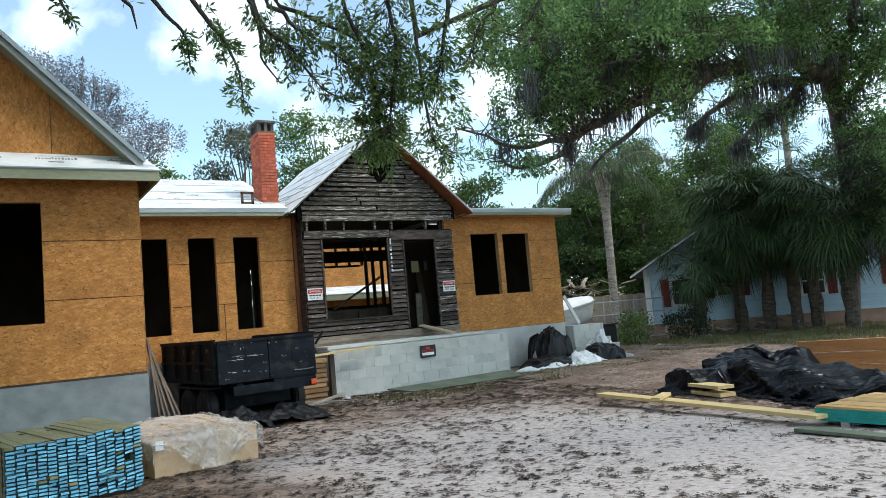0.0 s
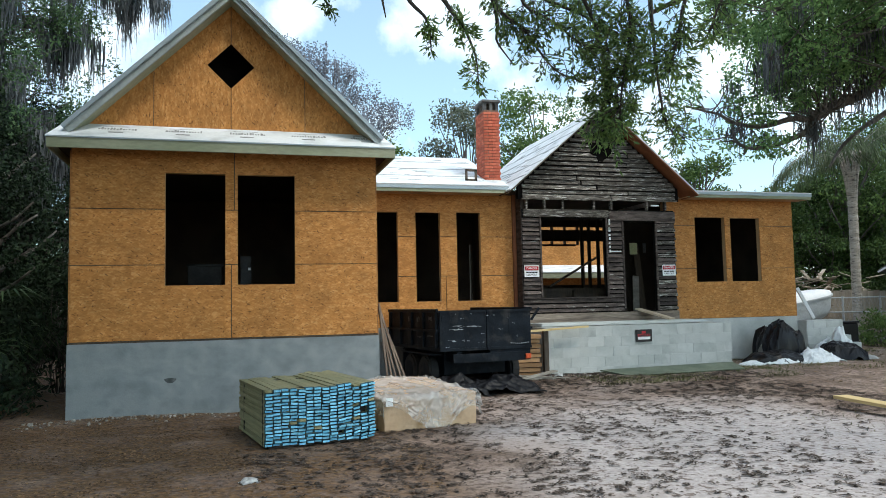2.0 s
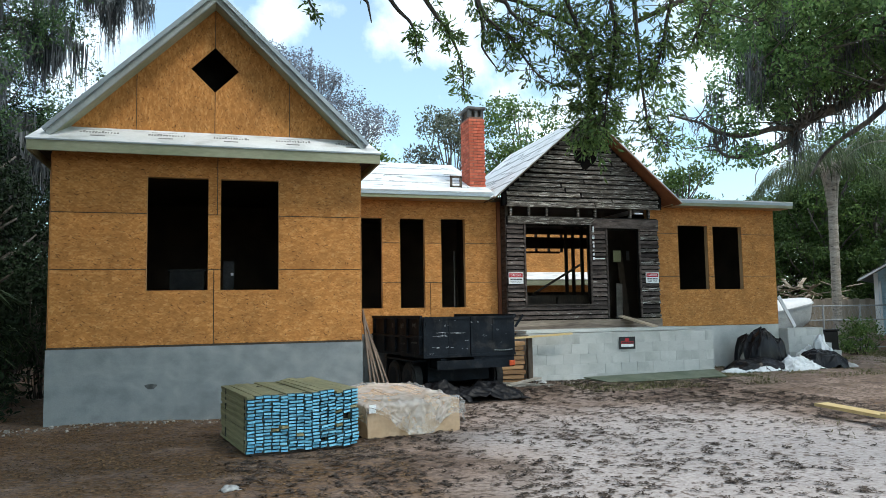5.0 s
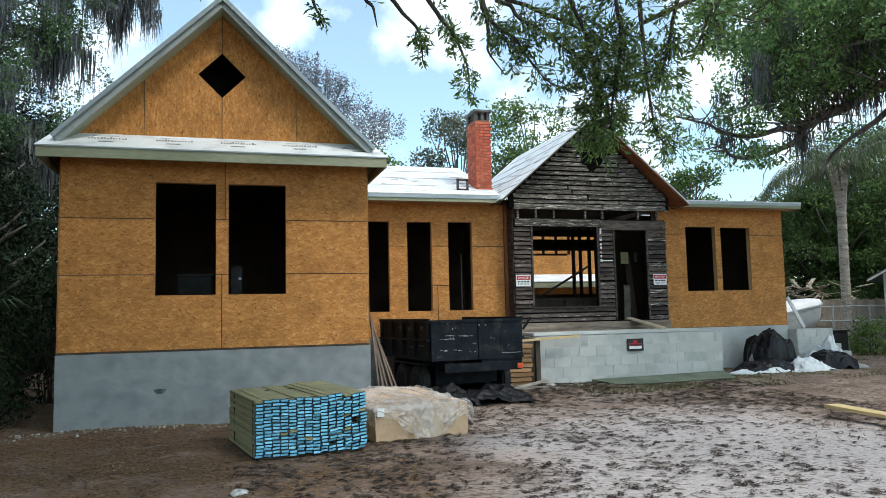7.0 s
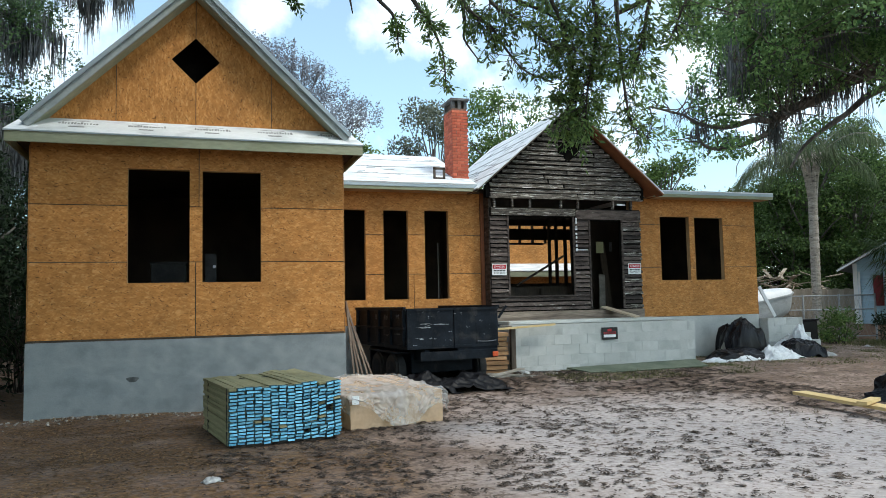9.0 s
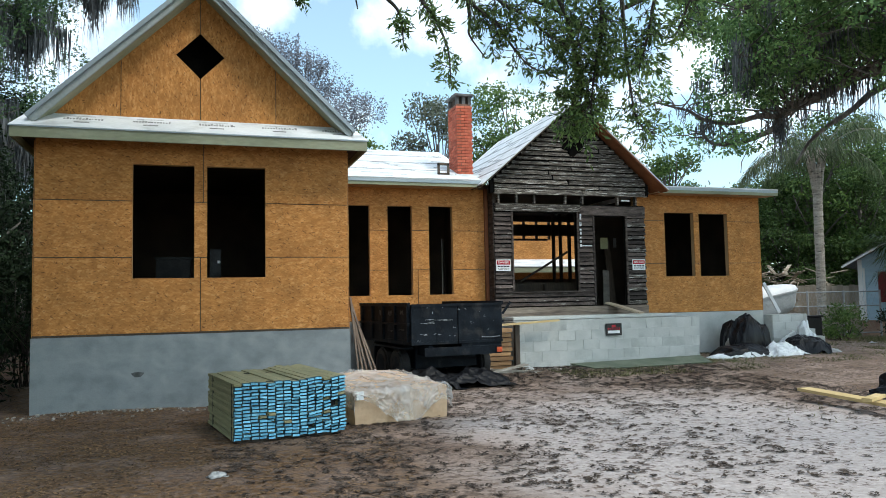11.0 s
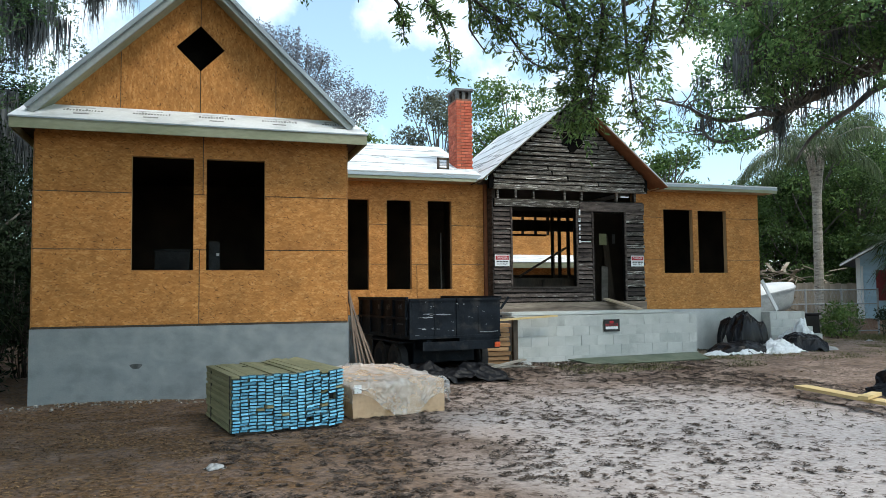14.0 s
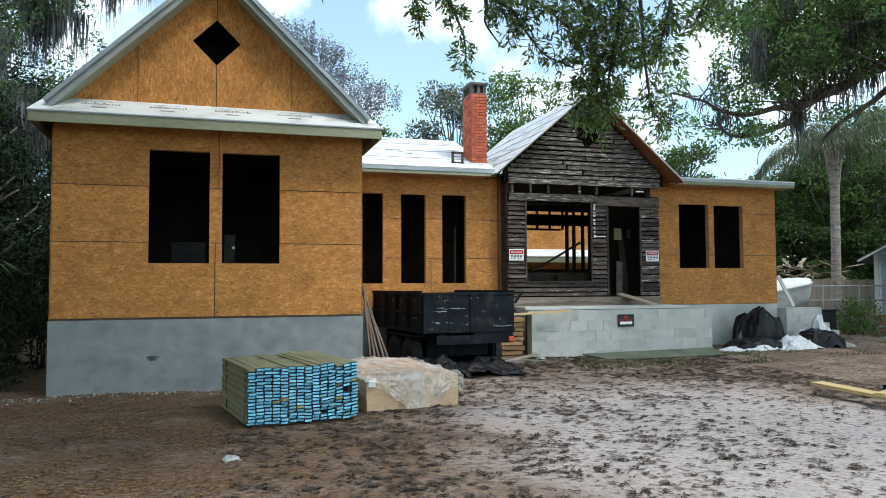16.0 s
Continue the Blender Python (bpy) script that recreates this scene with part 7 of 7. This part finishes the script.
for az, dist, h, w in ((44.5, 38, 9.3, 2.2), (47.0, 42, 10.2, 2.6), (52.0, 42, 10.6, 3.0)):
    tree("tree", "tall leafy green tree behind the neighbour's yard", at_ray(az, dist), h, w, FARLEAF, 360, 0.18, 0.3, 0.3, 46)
# dark trees beside the front wing; deep shade is put into their leaf colour
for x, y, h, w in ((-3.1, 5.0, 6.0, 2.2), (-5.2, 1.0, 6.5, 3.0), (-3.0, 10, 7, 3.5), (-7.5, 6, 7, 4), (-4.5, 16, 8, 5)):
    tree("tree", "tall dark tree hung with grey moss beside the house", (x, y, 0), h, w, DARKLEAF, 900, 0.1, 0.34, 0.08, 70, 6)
for x, y, h, w in ((-6.5, 9.0, 12, 3.6), (-9, 14, 14, 4.5)):
    tree("tree", "tall mossy oak rising over the dark undergrowth", (x, y, 0), h, w, MIDLEAF, 700, 0.085, 0.3, 0.2, 76, 22)

# an unseen oak, added so that its crown shades the side of the yard
shade_oak = thing("live_oak", "unseen wide live oak added to shade the side of the yard", "tree")
tv, tf, over, over_r = [], [], [], []
tube(tv, tf, spline([(-10.2, -8.2, -0.3), (-10.0, -8.0, 2.4), (-9.4, -7.6, 5.2)], 12), 0.55, 0.4, 14, 0.15)
raw_mesh("trunk", tv, tf, BARK, shade_oak, True)
tv, tf = [], []
for _ in range(340):
    x, y = rng.uniform(-8, 1.8), rng.uniform(-9, -1.2)
    reach_ = -0.26 * (x - 2.5) + 0.966 * (y + 12.8)
    p = np.array((x, y, 3.4 + 0.45 * reach_ + rng.uniform(0, 2.2)))
    over.append(p)
    over_r.append(rng.uniform(0.6, 1.1))
    if len(over) > 125:
        y = rng.uniform(-12, -2.5)
        p = np.array((2.5 - (y + 12.8) * 1.15 - 1.8 - rng.uniform(0, 3.5), y, rng.uniform(1.8, 8)))
        over[-1] = p
    if len(over) % 4 == 0:
        s = np.array((-9.4, -7.6, 5.0))
        tube(tv, tf, wander(s, p + np.array((0, 0, 0.3)) - s, np.linalg.norm(p - s), 8, 0.05), 0.09, 0.015, 6)
limb_parts(shade_oak, tv, tf, "branch_work", BARK)
quad_mesh("crown", leaf_quads(clumps(over, over_r, 560), 0.13, 0.06, 0.1), MIDLEAF, shade_oak)

# a mossy limb reaching over behind the front gable
moss_oak = thing("live_oak", "tall oak with long grey moss behind the front gable", "tree")
tv, tf = [], []
tube(tv, tf, spline([(-3.6, 7.6, -0.3), (-3.5, 7.4, 5.0), (-3.4, 7.1, 10.2)], 14), 0.4, 0.26, 12, 0.2)
raw_mesh("trunk", tv, tf, BARK, moss_oak, True)
tv, tf = [], []
places, puffs = [], []
for pts in ([(-3.4, 7.1, 9.4), (-1.4, 7.0, 10.3), (0.3, 7.0, 10.25), (1.7, 6.9, 10.0)], [(-3.4, 7.1, 9.9), (-1.5, 7.3, 11.2), (1.2, 7.4, 11.4), (3.2, 7.4, 10.9)]):
    line = spline(pts, 18)
    tube(tv, tf, line, 0.1, 0.02, 7, 0.2)
    for i in range(4, 18):
        if i % 2:
            puffs.append(line[i] + rng.normal(size=3) * (0.3, 0.4, 0.25))
# broad curtains of moss hang from the lower limb
for cx, cz, wide_, n_ in ((-0.45, 10.1, 0.14, 9), (-0.15, 9.7, 0.12, 8), (0.35, 10.1, 0.12, 5), (0.65, 9.9, 0.1, 4)):
    for _ in range(n_):
        places.append(np.array((cx, 7.0, cz)) + rng.normal(size=3) * (wide_, 0.2, 0.25))
    tube(tv, tf, spline([(cx + 0.3, 7.0, 10.2), (cx + 0.1, 7.0, cz + 0.5), (cx, 7.0, cz - 0.2)], 6), 0.03, 0.012, 5)
for _ in range(8):
    places.append(np.array((-3.0, 7.0, 0)) + rng.normal(size=3) * (0.7, 0.5, 0) + np.array((0, 0, rng.uniform(3.5, 9.5))))
for _ in range(190):
    u = rng.uniform() ** 0.8
    z = rng.uniform(5.6, 11.2)
    edge = -0.72 + 0.1 * (z - 8) + 0.25 * math.sin(z * 2.3)
    p = np.array((edge - 3.2 * u, 6.9 + rng.normal() * 0.9, z))
    if 7.5 < z < 8.2 and -1.9 < p[0] < -1.2:
        continue
    puffs.append(p)
    s0 = np.array((-3.45, 7.2, min(z - 0.3, 9.8)))
    tube(tv, tf, wander(s0, p - s0, np.linalg.norm(p - s0), 6, 0.2), 0.03, 0.008, 5)
    if rng.uniform() < 0.2:
        places.append(p - np.array((0, 0, 0.1)))
for cx, cz in ((-1.75, 8.6), (-1.35, 8.3), (-2.4, 7.4), (-2.9, 6.8), (-2.1, 6.3), (-3.0, 5.4), (-2.4, 4.9), (-1.7, 5.6)):
    for _ in range(5):
        places.append(np.array((cx, 6.6, cz)) + rng.normal(size=3) * (0.12, 0.25, 0.3))
limb_parts(moss_oak, tv, tf, "branch_work", BARK)
quad_mesh("moss", moss_quads(places, 1.2, 60, 0.1, 0.028), MOSS, moss_oak)
quad_mesh("crown", leaf_quads(clumps(puffs, [rng.uniform(0.25, 0.55) for _ in puffs], 900), 0.09, 0.045, 0.1), MIDLEAF, moss_oak)


def bush(name, label, at, w, h, leaf, per=900, size=0.1, count=16):
    root = thing(name, label, "bush", "bushes")
    x, y, z = at
    v, f, cs, rs = [], [], [], []
    for i in range(count):
        a, r = rng.uniform(0, 2 * math.pi), w * math.sqrt(rng.uniform()) * 0.8
        p = np.array((x + math.cos(a) * r, y + math.sin(a) * r, z + h * rng.uniform(0.15, 0.8)))
        tube(v, f, wander((x + math.cos(a) * r * 0.3, y + math.sin(a) * r * 0.3, z - 0.1), p - np.array((x, y, z)), np.linalg.norm(p - np.array((x, y, z))), 5, 0.15), 0.02, 0.006, 5)
        cs.append(p)
        rs.append(w * rng.uniform(0.25, 0.45))
    raw_mesh("stem", v, f, TWIG, root)
    quad_mesh("foliage", leaf_quads(clumps(cs, rs, per, 0.8), size, size * 0.35), leaf, root)
    return root


bush("bush", "round green shrub in front of the fence", (21.9, 6.0, 0), 0.75, 1.3, FARLEAF, 1700, 0.12)
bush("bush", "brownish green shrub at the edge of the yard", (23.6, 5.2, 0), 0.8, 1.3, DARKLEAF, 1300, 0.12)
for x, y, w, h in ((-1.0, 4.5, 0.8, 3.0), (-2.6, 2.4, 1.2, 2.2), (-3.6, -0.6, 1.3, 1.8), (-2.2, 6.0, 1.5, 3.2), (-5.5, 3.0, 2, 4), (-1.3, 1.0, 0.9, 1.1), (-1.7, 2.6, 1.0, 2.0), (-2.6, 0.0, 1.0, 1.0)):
    bush("bush", "undergrowth beside the wing, deep shade put into its leaf colour", (x, y, 0), w, h, DARKLEAF, 500, 0.16, 18)


def fan_palm(at, height, lean, n=30, reach=1.25):
    root = thing("cabbage_palm", "shaggy dark cabbage palm with drooping fan leaves", "palm tree", "cabbage palms")
    x, y, z = at
    v, f = [], []
    top = np.array((x + lean[0], y + lean[1], z + height))
    tube(v, f, spline([(x, y, z - 0.2), (x + lean[0] * 0.4, y + lean[1] * 0.4, z + height * 0.5), top], 18), 0.23, 0.17, 12, 0.5)
    raw_mesh("trunk", v, f, CABBARK, root)
    q = []
    sv, sf = [], []
    for i in range(n):
        a = rng.uniform(0, 2 * math.pi)
        e = rng.uniform(-1.5, 1.0)
        d = np.array((math.cos(a) * math.cos(e), math.sin(a) * math.cos(e), math.sin(e)))
        stalk = wander(top, d, reach * rng.uniform(0.7, 1.1), 5, 0.06, 0.1)
        tube(sv, sf, stalk, 0.018, 0.01, 4)
        hub = stalk[-1]
        fwd = unit(stalk[-1] - stalk[-2])
        side = unit(np.cross(fwd, (0, 0, 1.0) + rng.normal(size=3) * 0.2))
        nrm = np.cross(side, fwd)
        for b in np.linspace(-1.9, 1.9, 26):
            bd = unit(fwd * math.cos(b) + side * math.sin(b) + nrm * rng.normal() * 0.08)
            ln = reach * rng.uniform(0.6, 0.85)
            w = np.cross(bd, nrm) * 0.022
            mid = hub + bd * ln * 0.6
            tip = hub + bd * ln + np.array((0, 0, -0.3 * ln))
            q.append((hub, mid + w, tip, mid - w))
    raw_mesh("stalk", sv, sf, FANLEAF, root)
    quad_mesh("fronds", np.array(q), FANLEAF, root)
    return root


for at, h, n, reach in (((26.97, 5.47, 0), 4.5, 92, 1.6), ((27.4, 4.58, 0), 4.8, 92, 1.6), ((28.2, 3.15, 0), 4.6, 92, 1.6), ((27.38, 1.5, 0), 4.4, 84, 1.6), ((25.7, 6.3, 0), 2.9, 34, 1.15),
                        ((27.75, 3.7, 0), 5.7, 44, 1.3), ((27.2, -0.8, 0), 3.5, 40, 1.35)):
    fan_palm(at, h, (rng.normal() * 0.15, rng.normal() * 0.15), n, reach)
# palms in the dark beside the wing
fan_palm((-2.4, 3.2, 0), 1.6, (0, 0), 22)
fan_palm((-3.6, 1.2, 0), 2.4, (0, 0), 22)


def queen_palm(at, height):
    root = thing("queen_palm", "tall palm with a ringed grey trunk and drooping feather fronds", "palm tree")
    x, y, z = at
    v, f = [], []
    line = spline([(x + 0.02, y, z - 0.3), (x + 0.08, y, z + height * 0.5), (x + 0.12, y, z + height)], 40)
    for i in range(39):
        tube(v, f, [line[i], line[i + 1]], 0.165 + 0.008 * (i % 2), 0.157 + 0.008 * (i % 2), 14)
    raw_mesh("trunk", v, f, PALMBARK, root)
    top = line[-1]
    bv, bf, q = [], [], []
    for i in range(14):
        a = i * 2.399 + rng.uniform(-0.2, 0.2)
        d = np.array((math.cos(a) * 0.3, math.sin(a) * 0.3, 1.0))
        tube(bv, bf, [top - np.array((0, 0, 0.1)) + d * (0.15, 0.15, 0), top + d * (0.6, 0.6, 0.8), top + d * (1.3, 1.3, 1.7)], 0.12, 0.03, 6)
    for i in range(15):
        a = i * 2.399 + rng.uniform(-0.2, 0.2)
        lift = rng.uniform(0.7, 2.4)
        d = unit(np.array((math.cos(a), math.sin(a), lift)))
        rib = wander(top + d * (0.35, 0.35, 0) + np.array((0, 0, 1.4)), d, rng.uniform(2.3, 3.3), 14, 0.03, 0.15)
        tube(bv, bf, rib, 0.016, 0.005, 4)
        for k in range(1, 13):
            for j in range(7):
                p = rib[k] + (rib[k + 1] - rib[k]) * j / 7 if k < 13 else rib[k]
                t = unit(rib[k + 1] - rib[k])
                for s in (-1, 1):
                    side = unit(np.cross(t, (0, 0, 1.0))) * s
                    ld = unit(side * 0.5 + t * 0.3 + np.array((0, 0, -0.75 + rng.normal() * 0.3)))
                    ln = 0.78 * rng.uniform(0.6, 1.15) * (1 - 0.5 * abs(k / 13 - 0.45))
                    w = unit(np.cross(ld, rng.normal(size=3))) * 0.011
                    mid = p + ld * ln * 0.55
                    tip = p + ld * ln + np.array((0, 0, -0.3 * ln))
                    q.append((p, mid + w, tip, mid - w))
    raw_mesh("frond_base", bv, bf, PALMBARK, root, True)
    quad_mesh("fronds", np.array(q), PALMLEAF, root)


queen_palm((24.1, 9.15, 0), 5.2)

# dry leaves and twigs on the sand
CLOT = leaf_mat("rotting_leaf", (0.028, 0.021, 0.017), (0.125, 0.094, 0.074), 0.95, 0.0)
LITTER = leaf_mat("dry_leaf", (0.03, 0.019, 0.011), (0.25, 0.152, 0.072), 0.9, 0.0)


def litter(n, area, density, patchy=1.0):
    out = []
    x0, x1, y0, y1 = area
    while len(out) < n:
        x, y = rng.uniform(x0, x1), rng.uniform(y0, y1)
        if 0 - 0.1 < x < GX + 0.1 and y > -0.05:
            continue
        g = noise.noise((x * 0.8, y * 0.8, 5)) * 0.6 + noise.noise((x * 2.6, y * 2.6, 9)) * 0.6
        if rng.uniform() < density(x, y) + g * patchy:
            out.append((x, y, ground_height(x, y) + 0.008))
    return np.array(out)


def flat_quads(c, length, width):
    n = len(c)
    a = rng.uniform(0, 2 * math.pi, n)
    d = np.stack([np.cos(a), np.sin(a), rng.normal(size=n) * 0.07], axis=1)
    s = np.stack([-np.sin(a), np.cos(a), rng.normal(size=n) * 0.12], axis=1)
    k = length * rng.uniform(0.5, 1.3, (n, 1))
    w = width * rng.uniform(0.6, 1.2, (n, 1))
    up = np.array((0, 0, 0.004))
    return np.stack([c, c + d * k * 0.5 + s * w / 2 + up, c + d * k + up * 0.6, c + d * k * 0.5 - s * w / 2 + up], axis=1)


def bare(x, y):
    """How clean the sand is: cleanest in the bleached middle of the yard."""
    return max(0.0, min(1.0, (5.2 - math.hypot(x - 8.2, (y + 7.0) * 0.6)) / 1.8))


pts = litter(30000, (-5, 14, -16, 3.3), lambda x, y: 0.34 + 0.5 * (1 - min(max((x - 1.0) / 3.0, 0), 1)) - 0.2 * (x > 8.5) - 0.24 * bare(x, y), 0.5)
# clots: leaves trodden together in small dark mats
heaps = litter(6400, (2.6, 13, -12, 3.0), lambda x, y: 0.62 - 0.3 * (x < 3.6) - 0.42 * bare(x, y) - 0.18 * (x > 8.5 and y < -5.5), 0.45)
drift = np.repeat(heaps, 15, axis=0)
size = np.repeat(rng.uniform(0.35, 1.15, (len(heaps), 1)) ** 1.5, 15, axis=0)
way = np.repeat(rng.uniform(0, math.pi, len(heaps)), 15)
a, b = rng.normal(size=len(drift)) * 0.047, rng.normal(size=len(drift)) * 0.023
drift[:, :2] += np.stack([a * np.cos(way) - b * np.sin(way), a * np.sin(way) + b * np.cos(way)], axis=1) * size
drift[:, 2] += rng.uniform(0, 0.01, len(drift))
# the thick brown carpet on the shaded side
carpet = litter(42000, (-4.5, 4.5, -11.5, -0.1), lambda x, y: 0.62 * (1 - min(max((x - 1.2) / 2.6, 0), 1)) - 0.25 * (y > -1.2), 1.3)
leaf_litter = quad_mesh("leaf_litter", flat_quads(np.concatenate([pts[pts[:, 0] > 4], drift]), 0.044, 0.024), CLOT)
tagged(leaf_litter, "dark rotting leaves trodden into the sand", "leaf litter", kind="stuff")
leaf_carpet = quad_mesh("leaf_litter", flat_quads(np.concatenate([pts[pts[:, 0] <= 4], carpet]), 0.044, 0.024), LITTER)
tagged(leaf_carpet, "dry brown oak leaves carpeting the shaded ground", "leaf litter", kind="stuff")
pts = litter(6500, (13, 24, -14, 5), lambda x, y: 0.4)
leaf_litter2 = quad_mesh("leaf_litter", flat_quads(pts, 0.085, 0.035), LITTER)
tagged(leaf_litter2, "scattered dry brown leaves lying on the sand", "leaf litter", kind="stuff")

GRASS = leaf_mat("grass_blade", (0.06, 0.075, 0.026), (0.22, 0.21, 0.09), 0.7, 0.3)


def grass(n, area, tall, cover):
    x0, x1, y0, y1 = area
    out = []
    while len(out) < n:
        x, y = rng.uniform(x0, x1), rng.uniform(y0, y1)
        if noise.noise((x * 1.1, y * 1.1, 21)) + rng.normal() * 0.15 < cover:
            continue
        z = ground_height(x, y)
        a = rng.uniform(0, 6.28)
        h = tall * rng.uniform(0.4, 1.2)
        s = np.array((math.cos(a), math.sin(a), 0)) * 0.006
        p = np.array((x, y, z))
        b = np.array((rng.normal() * 0.5, rng.normal() * 0.5, 1)) * h
        out.append((p - s, p + s, p + b * 0.6 + s * 0.7, p + b))
    return np.array(out)


lawn = quad_mesh("grass", np.concatenate([grass(5200, (9.2, 13.9, 0.1, 1.9), 0.04, 0.0), grass(7000, (13, 22, 0.5, 5), 0.04, 0.1), grass(16000, (21.5, 30, -1.5, 6.5), 0.16, -0.15),
                                          grass(60, (9.6, 11.4, -7.6, -3.8), 0.045, 0.36)]), GRASS)
tagged(lawn, "thin patches of short grass on the sand", "grass", kind="stuff")


# ---- pieces of the walls: sheets of strand board, blocks, membrane laps ----
sheathing(g_wall, 0, GX, [FLOOR + 0.01, 2.395, 3.3, 4.283], [[2.44], [], [2.49]], G_WIN, -0.001)
sheathing(n_wall, 4.9, OLD_L - 0.1, [FLOOR, 2.3, 3.19, EAVE], [[7.1], [], []], N_WIN, WING_Y - 0.001)
sheathing(r_wall, OLD_R - 0.05, R_END, [FLOOR, 2.42, 3.5, EAVE], [[], [], []], R_WIN, WING_Y - 0.001)
block_wall(porch, PX0, PX1, PY, 0.03, 5, 0.216)
block_wall(steps, R_END + 0.02, 17.66, WING_Y - 0.32, 0.66, 2, 0.2)
block_wall(steps, R_END + 0.02, 17.9, WING_Y - 0.33, 0.46, 1, 0.2)
block_wall(steps, R_END + 0.02, 18.2, WING_Y - 0.34, 0.06, 2, 0.2)

# membrane courses and printed marks on the white roofs
for roof, x0, x1 in ((n_roof, 4.92, 8.3),):
    for k in range(1, 4):
        y = WING_Y - 0.5 + k * 0.78
        z = 4.318 + (y - (WING_Y - 0.5)) * ROOF_P
        bm = bmesh.new()
        beam(bm, (x0, y, z), (x1, y, z), 0.012, 0.008)
        part("lap", bm, ROOFMARK, roof)
for i in range(5):
    x = 0.42 + i * 1.0
    for dx, w, v, h in ((0.0, 0.58, 0.55, 0.075), (0.16, 0.22, 0.3, 0.04), (0.05, 0.4, 0.8, 0.012)):
        n = 13 if w > 0.3 and h > 0.03 else 1
        for k in range(n):
            a, b = x + dx + w * k / n, x + dx + w * (k + random.uniform(0.45, 0.85) if n > 1 else 1) / n
            h = random.choice((0.045, 0.05, 0.075)) if n > 1 else h
            y = PENT_Y + 0.43 * v
            z = PENT_Z + (PENT_TOP - PENT_Z) * (y - PENT_Y + 0.02) / (0.45) + 0.001
            sl = (PENT_TOP - PENT_Z) / 0.45
            bm = bmesh.new()
            vs = [bm.verts.new((a, y, z)), bm.verts.new((b, y, z)), bm.verts.new((b, y + h, z + h * sl)), bm.verts.new((a, y + h, z + h * sl))]
            bm.faces.new(vs)
            part("print_mark", bm, PRINT, pent)
# laps on the old gable's slope
for k in range(1, 6):
    u = k / 6 * 2.42
    bm = bmesh.new()
    beam(bm, (O_CX - u, OLD_Y - 0.42, O_APEX - u * O_SL + 0.004), (O_CX - u, RIDGE_Y + 1.0, O_APEX - u * O_SL + 0.004), 0.014, 0.008)
    part("lap", bm, ROOFMARK, house)
for k in range(26):
    u, y = random.uniform(0.15, 2.3), random.uniform(OLD_Y - 0.3, RIDGE_Y)
    bm = bmesh.new()
    beam(bm, (O_CX - u, y, O_APEX - u * O_SL + 0.003), (O_CX - u, y + random.uniform(0.15, 0.4), O_APEX - u * O_SL + 0.003), 0.018, 0.006)
    part("print_mark", bm, ROOFMARK, house)
for k in range(22):
    x, y = random.uniform(5.6, 8.0), random.uniform(3.0, 5.7)
    z = 4.316 + (y - (WING_Y - 0.5)) * ROOF_P
    bm = bmesh.new()
    beam(bm, (x, y, z), (x + random.uniform(0.1, 0.35), y, z), 0.018, 0.006)
    part("print_mark", bm, ROOFMARK, n_roof)
